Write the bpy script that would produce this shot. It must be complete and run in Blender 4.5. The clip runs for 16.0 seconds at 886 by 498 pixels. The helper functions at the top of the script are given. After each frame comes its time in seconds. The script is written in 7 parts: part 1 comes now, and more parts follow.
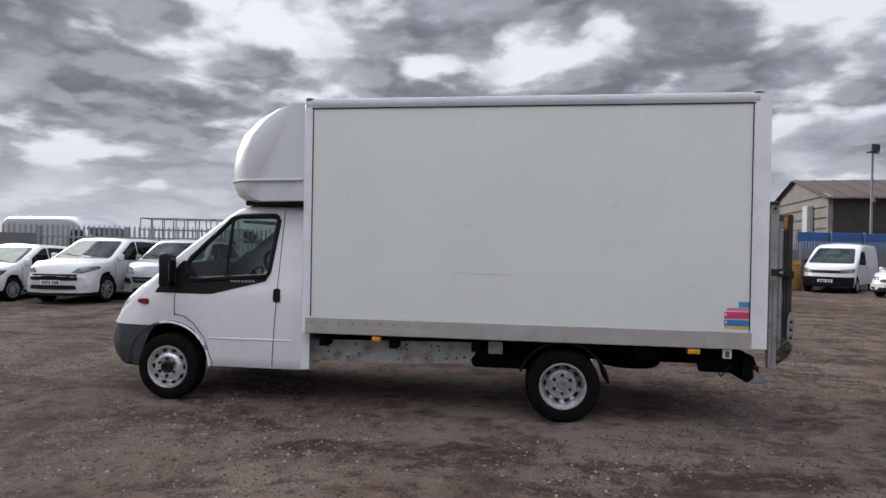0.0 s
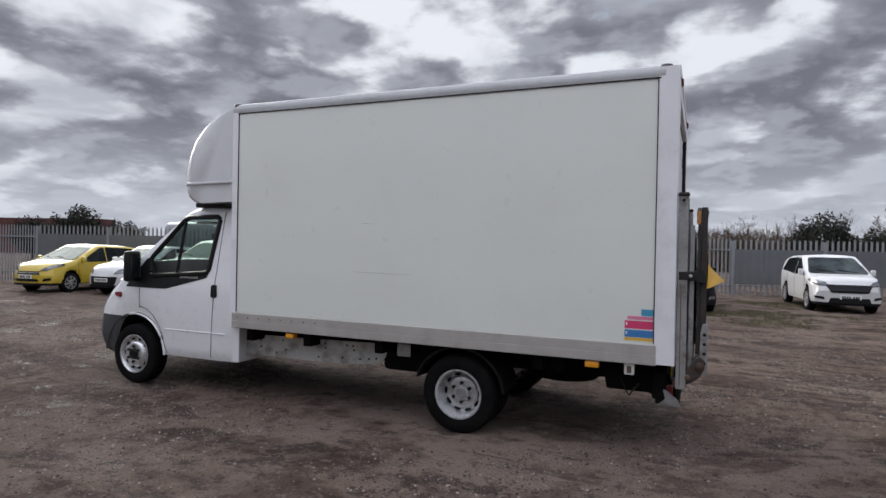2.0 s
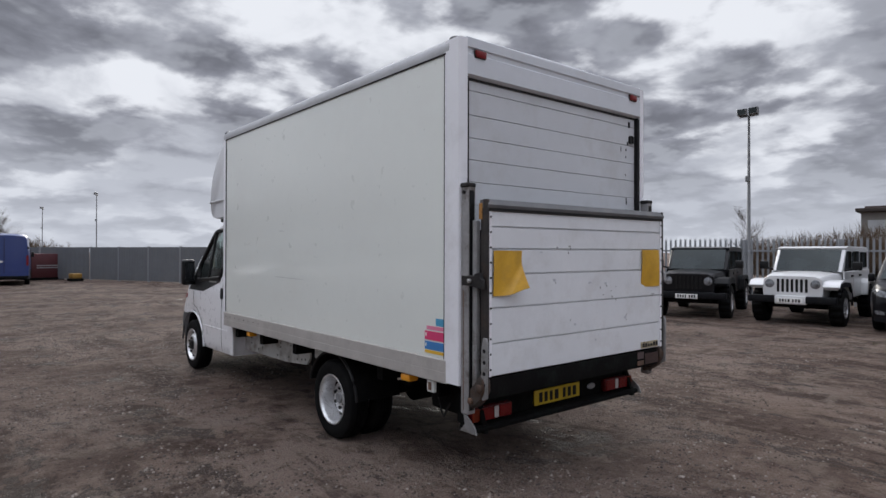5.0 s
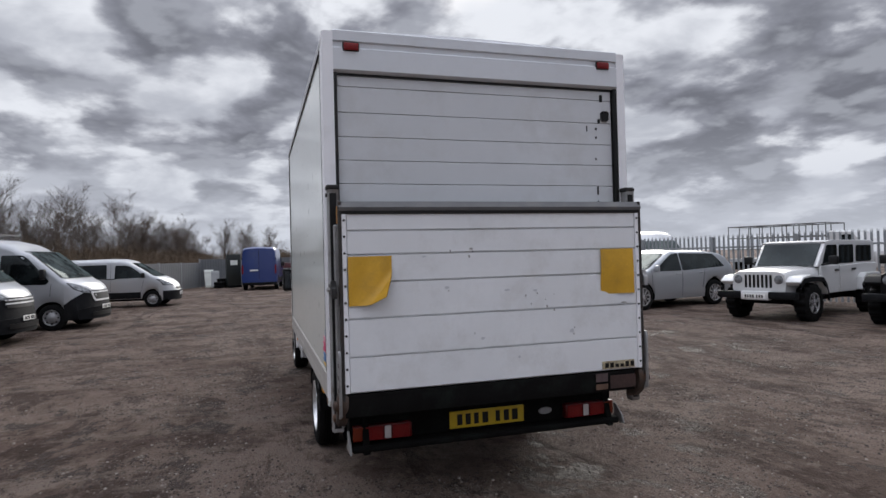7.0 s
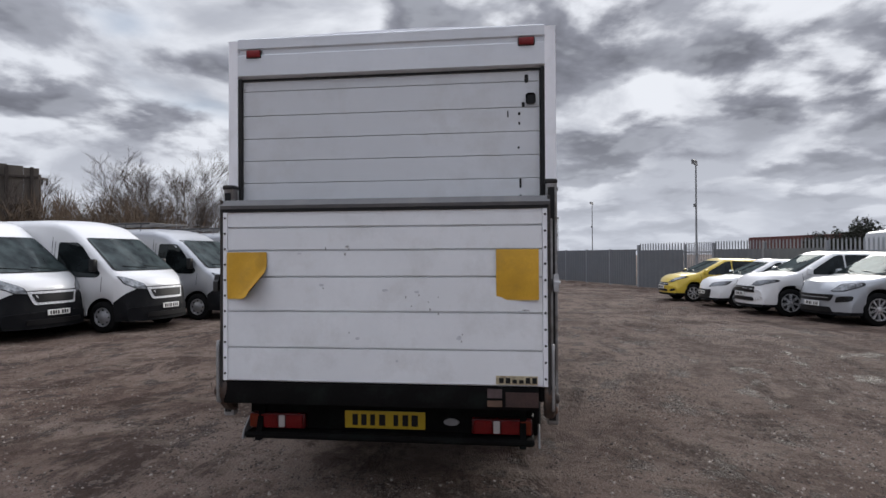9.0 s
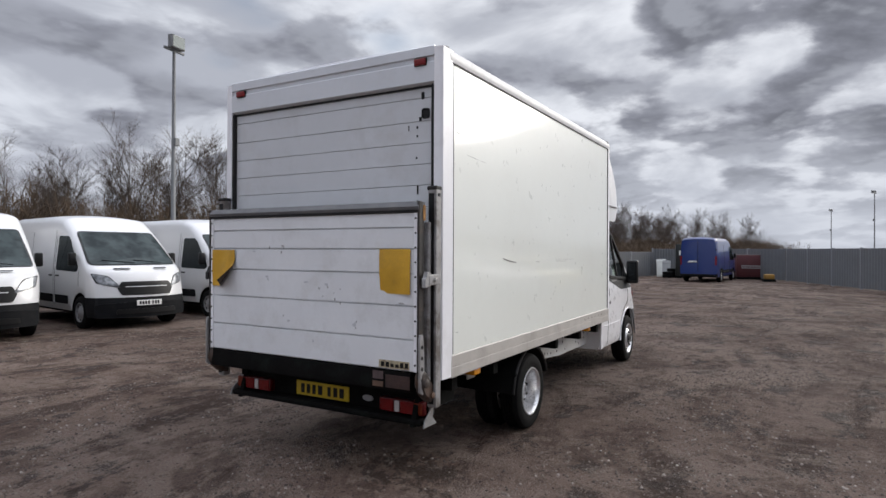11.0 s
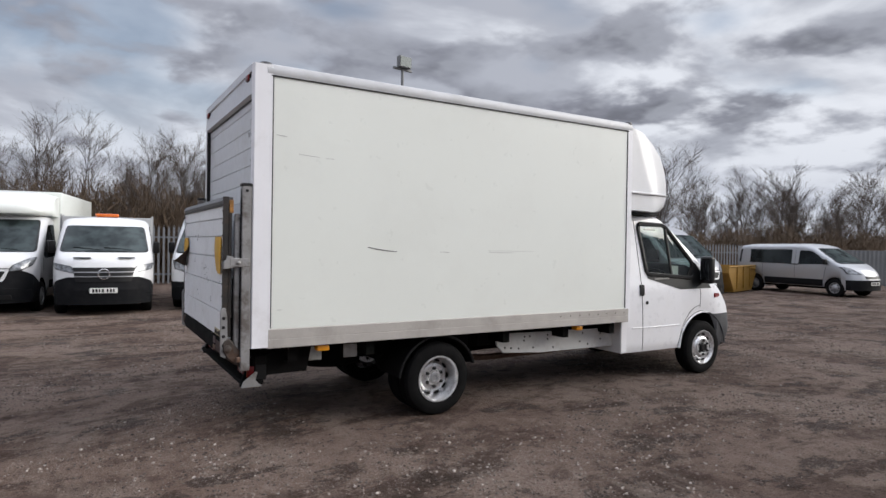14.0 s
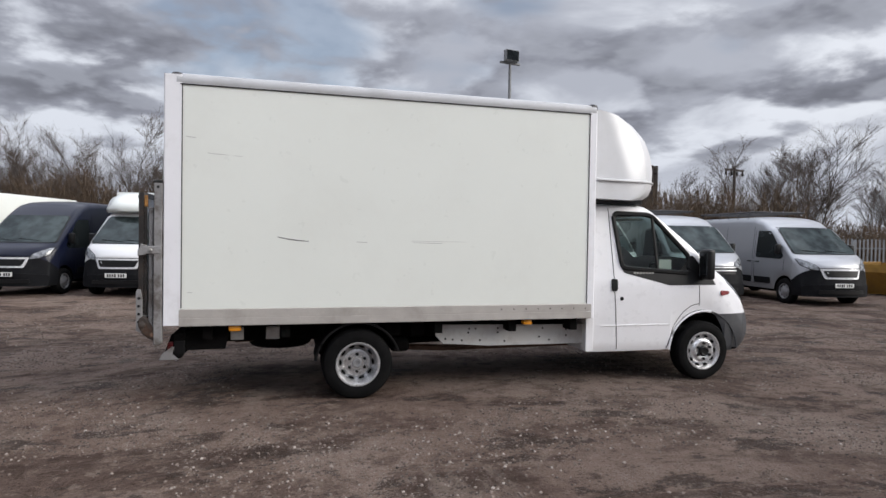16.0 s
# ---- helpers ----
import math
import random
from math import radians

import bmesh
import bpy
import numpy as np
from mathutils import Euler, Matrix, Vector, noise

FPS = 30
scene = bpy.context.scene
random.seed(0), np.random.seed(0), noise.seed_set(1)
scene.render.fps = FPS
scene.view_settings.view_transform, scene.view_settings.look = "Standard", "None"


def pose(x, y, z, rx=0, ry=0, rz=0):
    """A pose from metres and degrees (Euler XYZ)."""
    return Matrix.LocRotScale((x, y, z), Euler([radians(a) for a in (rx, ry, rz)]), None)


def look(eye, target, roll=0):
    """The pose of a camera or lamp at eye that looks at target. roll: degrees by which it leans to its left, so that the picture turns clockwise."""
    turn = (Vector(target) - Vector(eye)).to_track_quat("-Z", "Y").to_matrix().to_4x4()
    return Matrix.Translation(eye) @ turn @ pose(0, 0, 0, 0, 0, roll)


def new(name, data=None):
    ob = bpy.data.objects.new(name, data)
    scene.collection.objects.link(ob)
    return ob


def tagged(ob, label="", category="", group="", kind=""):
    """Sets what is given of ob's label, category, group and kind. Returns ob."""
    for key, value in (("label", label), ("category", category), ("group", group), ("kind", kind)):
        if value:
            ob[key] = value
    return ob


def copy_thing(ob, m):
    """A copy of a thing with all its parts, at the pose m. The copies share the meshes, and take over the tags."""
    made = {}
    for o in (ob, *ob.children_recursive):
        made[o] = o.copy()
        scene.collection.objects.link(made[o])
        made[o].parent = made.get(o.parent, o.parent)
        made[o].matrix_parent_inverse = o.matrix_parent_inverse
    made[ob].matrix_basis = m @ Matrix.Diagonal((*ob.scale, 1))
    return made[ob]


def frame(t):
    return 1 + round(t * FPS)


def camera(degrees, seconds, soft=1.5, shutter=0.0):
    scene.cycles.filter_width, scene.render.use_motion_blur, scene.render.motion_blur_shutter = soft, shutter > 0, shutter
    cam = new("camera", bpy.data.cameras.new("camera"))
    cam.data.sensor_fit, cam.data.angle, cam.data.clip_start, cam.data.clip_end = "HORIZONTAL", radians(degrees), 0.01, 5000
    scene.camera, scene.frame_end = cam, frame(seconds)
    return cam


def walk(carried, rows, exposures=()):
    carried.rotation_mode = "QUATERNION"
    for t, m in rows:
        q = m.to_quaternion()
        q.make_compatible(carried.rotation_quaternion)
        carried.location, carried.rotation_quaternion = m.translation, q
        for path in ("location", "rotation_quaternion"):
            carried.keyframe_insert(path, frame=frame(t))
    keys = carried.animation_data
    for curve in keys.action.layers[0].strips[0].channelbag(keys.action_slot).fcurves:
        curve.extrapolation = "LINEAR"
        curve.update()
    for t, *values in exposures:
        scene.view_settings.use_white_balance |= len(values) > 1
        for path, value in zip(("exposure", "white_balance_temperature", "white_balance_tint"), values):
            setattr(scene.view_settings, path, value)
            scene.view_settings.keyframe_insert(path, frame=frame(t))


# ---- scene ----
cam = camera(72.5, 16.0)
PATH = [
    (0, (-0.353, -6.674, 1.677), (-0.622, -4.692, 1.661), 1.0),
    (0.5, (0.277, -6.578, 1.669), (-0.128, -4.619, 1.653), 1.0),
    (1, (0.818, -6.384, 1.67), (0.29, -4.455, 1.651), 1.0),
    (1.5, (1.38, -6.157, 1.672), (0.728, -4.266, 1.656), 1.1),
    (2, (1.932, -5.87, 1.674), (1.145, -4.032, 1.661), 1.1),
    (2.5, (2.455, -5.574, 1.67), (1.532, -3.799, 1.662), 1.1),
    (3, (2.987, -5.303, 1.668), (1.93, -3.605, 1.666), 1.1),
    (3.5, (3.458, -4.952, 1.662), (2.274, -3.341, 1.666), 1.0),
    (6, (5.203, -2.542, 1.666), (3.449, -1.581, 1.678), -0.9),
    (6.5, (5.35, -1.998, 1.667), (3.507, -1.22, 1.685), -1.4),
    (7, (5.442, -1.455, 1.659), (3.53, -0.871, 1.683), -1.5),
    (7.5, (5.483, -0.908, 1.659), (3.521, -0.521, 1.687), -1.3),
    (8, (5.455, -0.383, 1.638), (3.464, -0.197, 1.669), -0.9),
    (8.5, (5.47, 0.206, 1.645), (3.47, 0.177, 1.671), -0.5),
    (9, (5.491, 0.802, 1.649), (3.506, 0.557, 1.668), -0.3),
    (9.5, (5.571, 1.406, 1.676), (3.624, 0.948, 1.685), -0.2),
    (10, (5.526, 1.948, 1.674), (3.636, 1.292, 1.682), -0.2),
    (12.5, (4.352, 4.658, 1.64), (2.942, 3.239, 1.636), 1.0),
    (13, (3.912, 5.097, 1.624), (2.628, 3.563, 1.619), 1.0),
    (13.5, (3.408, 5.488, 1.644), (2.253, 3.856, 1.634), 1.0),
    (14, (2.911, 5.849, 1.648), (1.882, 4.134, 1.632), 0.9),
    (14.5, (2.39, 6.14, 1.643), (1.486, 4.356, 1.622), 1.0),
    (15, (1.851, 6.449, 1.633), (1.074, 4.606, 1.607), 1.0),
    (15.5, (1.297, 6.654, 1.629), (0.654, 4.761, 1.597), 0.9),
    (16, (0.725, 6.854, 1.631), (0.216, 4.921, 1.593), 0.9),
]
walk(cam, [(t, look(e, g, r)) for t, e, g, r in PATH], [(0, .09), (3.5, .03), (6, .04), (8, .02), (9, .06), (10, .07), (12.5, .05), (16, .09)])

# ---- light in numbers ----
CLOUD_GAP, CLOUD_GAP_SUN = (.70, .735, .81), (.80, .825, .885)
CLOUD_VEIL, CLOUD_VEIL_SUN = (.42, .443, .512), (.46, .482, .545)
CLOUD_GREY, CLOUD_GREY_SUN = (.285, .299, .355), (.29, .302, .356)
CLOUD_DARK, CLOUD_HAZE = (.168, .176, .210), (.565, .597, .675)
SKY, ZENITH, SUN_POWER, SUN_WIDE = 1.0, 3.5, 2.7, 34

# ---- helpers of this scene ----
from mathutils.bvhtree import BVHTree
rng = random.Random(7)


def part(name, bm, material, parent=None, label="", sharp=35, smooth=True):
    """Links a bmesh as one mesh object, under a thing or a part."""
    me = bpy.data.meshes.new(name)
    bmesh.ops.recalc_face_normals(bm, faces=bm.faces[:])
    bm.to_mesh(me)
    bm.free()
    me.materials.append(material)
    if smooth:
        me.shade_smooth()
        me.set_sharp_from_angle(angle=radians(sharp))
    ob = new(name, me)
    if parent is not None:
        ob.parent = parent
    if label:
        ob["label"] = label
    return ob


def empty(name, m, label, category, group="", kind=""):
    ob = new(name)
    ob.empty_display_size = .2
    ob.matrix_basis = m
    return tagged(ob, label, category, group, kind)


def block(lo, hi, bevel=.0, seg=1, bm=None):
    """A box from corner to corner, its edges rounded."""
    own = bmesh.new()
    bmesh.ops.create_cube(own, size=1)
    for v in own.verts:
        v.co = Vector([(a + b) / 2 + c * (b - a) for a, b, c in zip(lo, hi, v.co)])
    if bevel:
        bmesh.ops.bevel(own, geom=own.edges[:], offset=bevel, segments=seg, affect="EDGES", profile=.5)
    return join(bm, own)


def join(bm, other):
    if bm is None:
        return other
    me = bpy.data.meshes.new("join")
    other.to_mesh(me)
    other.free()
    bm.from_mesh(me)
    bpy.data.meshes.remove(me)
    return bm


def prism(poly, lo, hi, axis="y", bevel=.0, bm=None):
    """A flat outline pushed along an axis from lo to hi. The outline is (x, z), (y, z) or (x, y)."""
    own = bmesh.new()
    def at(p, d):
        return {"y": (p[0], d, p[1]), "x": (d, p[0], p[1]), "z": (p[0], p[1], d)}[axis]
    a = [own.verts.new(at(p, lo)) for p in poly]
    b = [own.verts.new(at(p, hi)) for p in poly]
    own.faces.new(a)
    own.faces.new(b[::-1])
    for i in range(len(poly)):
        j = (i + 1) % len(poly)
        own.faces.new((a[i], b[i], b[j], a[j]))
    if bevel:
        bmesh.ops.bevel(own, geom=own.edges[:], offset=bevel, segments=1, affect="EDGES")
    return join(bm, own)


def lathe(profile, centre=(0, 0, 0), axis="y", seg=32, bm=None, caps=True):
    """Turns (along, radius) pairs round an axis."""
    own = bmesh.new()
    rings = []
    for a, r in profile:
        ring = []
        for i in range(seg):
            u = 2 * math.pi * i / seg
            c, s = r * math.cos(u), r * math.sin(u)
            p = {"y": (c, a, s), "x": (a, c, s), "z": (c, s, a)}[axis]
            ring.append(own.verts.new(Vector(p) + Vector(centre)))
        rings.append(ring)
    for p, q in zip(rings, rings[1:]):
        for i in range(seg):
            j = (i + 1) % seg
            own.faces.new((p[i], p[j], q[j], q[i]))
    if caps:
        own.faces.new(rings[0])
        own.faces.new(rings[-1][::-1])
    return join(bm, own)


def tube(points, radius, seg=8, bm=None, closed=False, radius_end=None):
    own = bmesh.new()
    pts = [Vector(p) for p in points]
    rings = []
    n = len(pts)
    for i, p in enumerate(pts):
        if closed:
            d = pts[(i + 1) % n] - pts[i - 1]
        else:
            d = pts[min(i + 1, n - 1)] - pts[max(i - 1, 0)]
        d.normalize()
        up = Vector((0, 0, 1)) if abs(d.z) < .9 else Vector((1, 0, 0))
        a = d.cross(up).normalized()
        b = d.cross(a)
        r = radius if radius_end is None else radius + (radius_end - radius) * i / max(n - 1, 1)
        rings.append([own.verts.new(p + r * (math.cos(2 * math.pi * (k + .5) / seg) * a + math.sin(2 * math.pi * (k + .5) / seg) * b)) for k in range(seg)])
    pairs = list(zip(rings, rings[1:])) + ([(rings[-1], rings[0])] if closed else [])
    for p, q in pairs:
        for k in range(seg):
            j = (k + 1) % seg
            own.faces.new((p[k], p[j], q[j], q[k]))
    if not closed:
        own.faces.new(rings[0])
        own.faces.new(rings[-1][::-1])
    return join(bm, own)


def spike(verts, faces, a, b, r):
    """A twig: three sides that meet in its tip."""
    d = (b - a).normalized()
    s = d.cross(Vector((.3, .2, 1) if abs(d.z) < .9 else (1, 0, .1))).normalized()
    t = d.cross(s)
    base = len(verts)
    verts += [a + s * r, a - s * r * .5 + t * r * .87, a - s * r * .5 - t * r * .87, b]
    faces += [(base, base + 1, base + 3), (base + 1, base + 2, base + 3), (base + 2, base, base + 3)]


def inside(poly, x, y):
    hit = False
    for (x0, y0), (x1, y1) in zip(poly, poly[1:] + poly[:1]):
        if (y0 > y) != (y1 > y) and x < x0 + (y - y0) * (x1 - x0) / (y1 - y0):
            hit = not hit
    return hit


def rounded(poly, r=.04, n=3):
    """The outline with its corners rounded."""
    out = []
    m = len(poly)
    for i in range(m):
        p, a, b = Vector(poly[i]), Vector(poly[i - 1]), Vector(poly[(i + 1) % m])
        da, db = (a - p), (b - p)
        k = min(r, da.length * .45, db.length * .45)
        s, e = p + da.normalized() * k, p + db.normalized() * k
        for j in range(n + 1):
            t = j / n
            out.append(tuple((1 - t) ** 2 * s + 2 * t * (1 - t) * p + t * t * e))
    return out


def patch(tree, poly, view, eps=.005, thick=.02, cuts=3, bm=None):
    """A plate that lies on a body's skin: its outline is laid on from the front (y, z), the back (y, z), a side (x, z) or above (x, y)."""
    own = bmesh.new()
    start = {"front": lambda p: (9, p[0], p[1]), "back": lambda p: (-9, p[0], p[1]), "left": lambda p: (p[0], 9, p[1]),
             "right": lambda p: (p[0], -9, p[1]), "top": lambda p: (p[0], p[1], 9)}[view]
    way = Vector({"front": (-1, 0, 0), "back": (1, 0, 0), "left": (0, -1, 0), "right": (0, 1, 0), "top": (0, 0, -1)}[view])
    own.faces.new([own.verts.new(start(p)) for p in poly])
    bmesh.ops.triangulate(own, faces=own.faces[:])
    if cuts:
        bmesh.ops.subdivide_edges(own, edges=own.edges[:], cuts=cuts, use_grid_fill=True)
    gone = []
    for v in own.verts:
        place, normal, _, _ = tree.ray_cast(v.co, way)
        if place is None:
            place, normal, _, _ = tree.find_nearest(v.co + way * 7.5)
        if normal.dot(way) > 0:
            normal = -normal
        v.co = place + normal * eps
    rim = [e for e in own.edges if e.is_boundary]
    out = bmesh.ops.extrude_edge_only(own, edges=rim)
    for g in out["geom"]:
        if isinstance(g, bmesh.types.BMVert):
            g.co += way * thick
    return join(bm, own)


def ground_z(x, y):
    """The yard swells a little where the lorry stands."""
    d = math.hypot((x + 1.2) / 1.25, y)
    k = min(max((d - 4.5) / 5, 0), 1)
    return .044 * (1 - k * k * (3 - 2 * k))


# ---- materials ----
def mat(name, col, rough=.5, metal=0., var=.12, scale=2.5, bump=0., bscale=40., grime=None, amount=.35, gscale=1.5, glow=0., coat=0., spec=.5, lo=.5, hi=.72, rvar=1.):
    m = bpy.data.materials.new(name)
    m.use_nodes = True
    nt = m.node_tree
    b = nt.nodes["Principled BSDF"]
    b.inputs["Roughness"].default_value = rough
    b.inputs["Metallic"].default_value = metal
    b.inputs["Coat Weight"].default_value = coat
    b.inputs["Coat Roughness"].default_value = .08
    b.inputs["Specular IOR Level"].default_value = spec
    tc = nt.nodes.new("ShaderNodeTexCoord")

    def noise_at(s, detail=4, r=.55):
        n = nt.nodes.new("ShaderNodeTexNoise")
        n.inputs["Scale"].default_value, n.inputs["Detail"].default_value, n.inputs["Roughness"].default_value = s, detail, r
        nt.links.new(tc.outputs["Object"], n.inputs["Vector"])
        return n.outputs["Fac"]

    def blend(f, a, c):
        x = nt.nodes.new("ShaderNodeMix")
        x.data_type = "RGBA"
        for sock, value in ((x.inputs[0], f), (x.inputs[6], a), (x.inputs[7], c)):
            if hasattr(value, "node"):
                nt.links.new(value, sock)
            else:
                sock.default_value = value if isinstance(value, float) else (*value, 1)
        return x.outputs[2]

    def spread(v, f0, f1, t0, t1):
        r = nt.nodes.new("ShaderNodeMapRange")
        nt.links.new(v, r.inputs[0])
        for i, x in enumerate((f0, f1, t0, t1)):
            r.inputs[i + 1].default_value = x
        return r.outputs[0]

    big, fine = noise_at(scale), noise_at(scale * 11, 5, .65)
    a = tuple(c * (1 - var) for c in col)
    c = tuple(min(c * (1 + var), 1) for c in col)
    colour = blend(spread(big, .3, .7, 0, 1), a, c)
    colour = blend(spread(fine, .35, .65, 0., .5), colour, tuple(x * (1 - var * .7) for x in col))
    if grime:
        g = noise_at(gscale, 8, .68)
        colour = blend(spread(g, lo, hi, 0, amount), colour, grime)
    nt.links.new(colour, b.inputs["Base Color"])
    nt.links.new(spread(fine, .3, .7, max(rough - .07 * rvar, .02), min(rough + .1 * rvar, 1)), b.inputs["Roughness"])
    if bump:
        bu = nt.nodes.new("ShaderNodeBump")
        bu.inputs["Strength"].default_value = bump
        bu.inputs["Distance"].default_value = .01
        nt.links.new(noise_at(bscale, 5, .6), bu.inputs["Height"])
        nt.links.new(bu.outputs[0], b.inputs["Normal"])
    if glow:
        b.inputs["Emission Strength"].default_value = glow
        b.inputs["Emission Color"].default_value = (*col, 1)
    return m


def clear_glass(name, tint, rough=.02):
    m = bpy.data.materials.new(name)
    m.use_nodes = True
    nt = m.node_tree
    nt.nodes.clear()
    out = nt.nodes.new("ShaderNodeOutputMaterial")
    tr = nt.nodes.new("ShaderNodeBsdfTransparent")
    tr.inputs[0].default_value = (*tint, 1)
    gl = nt.nodes.new("ShaderNodeBsdfGlossy")
    gl.inputs["Roughness"].default_value = rough
    lw = nt.nodes.new("ShaderNodeLayerWeight")
    lw.inputs[0].default_value = .5
    pw = nt.nodes.new("ShaderNodeMath")
    pw.operation = "POWER"
    nt.links.new(lw.outputs["Facing"], pw.inputs[0])
    pw.inputs[1].default_value = 4.
    fr = nt.nodes.new("ShaderNodeMapRange")
    nt.links.new(pw.outputs[0], fr.inputs[0])
    fr.inputs[3].default_value, fr.inputs[4].default_value = .05, .75
    mx = nt.nodes.new("ShaderNodeMixShader")
    nt.links.new(fr.outputs[0], mx.inputs[0])
    nt.links.new(tr.outputs[0], mx.inputs[1])
    nt.links.new(gl.outputs[0], mx.inputs[2])
    nt.links.new(mx.outputs[0], out.inputs[0])
    return m


def car_glass(name, col, top):
    """Dark glass whose gloss grows towards grazing views."""
    m = bpy.data.materials.new(name)
    m.use_nodes = True
    nt = m.node_tree
    b = nt.nodes["Principled BSDF"]
    b.inputs["Specular IOR Level"].default_value = 0.
    b.inputs["Roughness"].default_value = .8
    tc = nt.nodes.new("ShaderNodeTexCoord")
    n = nt.nodes.new("ShaderNodeTexNoise")
    n.inputs["Scale"].default_value, n.inputs["Detail"].default_value = 2.6, 3.
    nt.links.new(tc.outputs["Object"], n.inputs["Vector"])
    ramp = nt.nodes.new("ShaderNodeValToRGB")
    ramp.color_ramp.elements[0].position, ramp.color_ramp.elements[1].position = .42, .62
    ramp.color_ramp.elements[0].color = (*[c * .3 for c in col], 1)
    ramp.color_ramp.elements[1].color = (*col, 1)
    nt.links.new(n.outputs["Fac"], ramp.inputs[0])
    nt.links.new(ramp.outputs[0], b.inputs["Base Color"])
    gl = nt.nodes.new("ShaderNodeBsdfGlossy")
    gl.inputs["Roughness"].default_value = .04
    gl.inputs["Color"].default_value = (.88, .97, 1., 1)
    lw = nt.nodes.new("ShaderNodeLayerWeight")
    lw.inputs[0].default_value = .5
    pw = nt.nodes.new("ShaderNodeMath")
    pw.operation = "POWER"
    nt.links.new(lw.outputs["Facing"], pw.inputs[0])
    pw.inputs[1].default_value = 3.
    fr = nt.nodes.new("ShaderNodeMapRange")
    nt.links.new(pw.outputs[0], fr.inputs[0])
    fr.inputs[3].default_value, fr.inputs[4].default_value = .03, top
    mx = nt.nodes.new("ShaderNodeMixShader")
    nt.links.new(fr.outputs[0], mx.inputs[0])
    nt.links.new(b.outputs[0], mx.inputs[1])
    nt.links.new(gl.outputs[0], mx.inputs[2])
    nt.links.new(mx.outputs[0], nt.nodes["Material Output"].inputs[0])
    return m


DUST = (.16, .13, .10)
M = {}
M["white"] = mat("white_paint", (.78, .78, .80), .3, var=.03, scale=1.2, coat=.4, grime=(.5, .47, .43), amount=.10, gscale=2.5)
M["panel"] = mat("white_grp_panel", (.755, .778, .735), .32, var=.025, scale=.7, bump=.012, bscale=5, grime=(.60, .59, .55), amount=.16, gscale=1.1, coat=.55)
M["frame_white"] = mat("white_frame_paint", (.80, .80, .83), .35, var=.03, grime=(.4, .38, .35), amount=.25, gscale=4)
M["door_white"] = mat("worn_white_shutter", (.69, .70, .72), .4, var=.05, scale=2, bump=.03, bscale=12, grime=(.38, .36, .33), amount=.35, gscale=3.5)
# header and shutter: bluish grey of reflected sky put into their white
M["header"] = mat("sky_grey_header", (.60, .62, .655), .36, var=.05, scale=2, grime=(.42, .41, .40), amount=.3, gscale=3)
M["shutter"] = mat("sky_grey_shutter", (.56, .575, .60), .38, var=.06, scale=1.3, bump=.03, bscale=12, grime=(.36, .345, .32), amount=.35, gscale=2.5)
M["alloy"] = mat("weathered_aluminium", (.42, .41, .40), .48, metal=.55, var=.14, scale=4, bump=.06, bscale=60, grime=(.20, .18, .16), amount=.45, gscale=5)
M["steel"] = mat("galvanised_steel", (.38, .375, .375), .55, metal=.25, var=.22, scale=6, bump=.06, bscale=50, grime=(.13, .08, .05), amount=.7, gscale=6)
M["dark_steel"] = mat("dark_painted_steel", (.013, .0125, .013), .55, var=.25, scale=6, bump=.08, bscale=40, spec=.3, grime=(.08, .06, .045), amount=.3, gscale=5)
M["chassis"] = mat("black_chassis", (.006, .0056, .0056), .85, var=.3, scale=5, spec=.08, grime=(.02, .03, .025), amount=.35, gscale=4)
M["rail"] = mat("dull_grey_rail", (.41, .385, .36), .6, metal=.1, var=.10, scale=5, bump=.04, bscale=60, grime=(.22, .20, .175), amount=.4, gscale=4)
M["mirror"] = mat("dark_mirror", (.05, .055, .06), .1, metal=.8, var=.05)
# back of the yellow flag: shade under the lifted flap as dark brown
M["shaded_vinyl"] = mat("shade_brown_vinyl", (.035, .021, .012), .7, var=.25, scale=8, bump=.05, bscale=30)
M["top_rail"] = mat("grey_roof_rail", (.46, .465, .48), .5, metal=.1, var=.08, scale=4, grime=(.3, .29, .28), amount=.3, gscale=5)
M["lift_dark"] = mat("worn_dark_grey_steel", (.105, .105, .11), .5, var=.2, scale=7, grime=(.16, .14, .12), amount=.4, gscale=7)
M["pod"] = mat("greyed_white_moulding", (.62, .625, .64), .36, var=.05, scale=1.5, coat=.2, grime=(.4, .39, .37), amount=.25, gscale=2)
M["chip"] = mat("chipped_paint", (.27, .265, .26), .6, var=.3, scale=40)
# greyer white that paints the shading of a dent
M["dent"] = mat("dent_shade_white", (.50, .51, .54), .35, var=.12, scale=40)
M["skirt"] = mat("dirty_white_rail", (.52, .52, .50), .5, var=.1, scale=3, bump=.05, bscale=30, grime=(.13, .09, .06), amount=.85, gscale=5, lo=.48, hi=.68)
M["skirt_clean"] = mat("pale_side_rail", (.62, .62, .61), .45, var=.08, scale=2, bump=.04, bscale=30, grime=(.30, .27, .24), amount=.5, gscale=4)
M["rust"] = mat("rusty_steel", (.13, .075, .05), .75, var=.4, scale=9, bump=.15, bscale=60)
M["column"] = mat("stained_galvanised_steel", (.29, .285, .285), .5, metal=.3, var=.25, scale=5, bump=.08, bscale=40, grime=(.09, .07, .058), amount=.75, gscale=4.5, lo=.5, hi=.62)
M["rust_grey"] = mat("greasy_rusted_casting", (.065, .052, .045), .7, metal=.2, var=.45, scale=12, bump=.3, bscale=40, grime=(.07, .035, .02), amount=.8, gscale=11, lo=.46, hi=.6)
M["rusty_frame"] = mat("brown_worn_channel", (.022, .0185, .017), .6, var=.4, scale=8, bump=.12, bscale=50, grime=(.10, .05, .027), amount=.4, gscale=9)
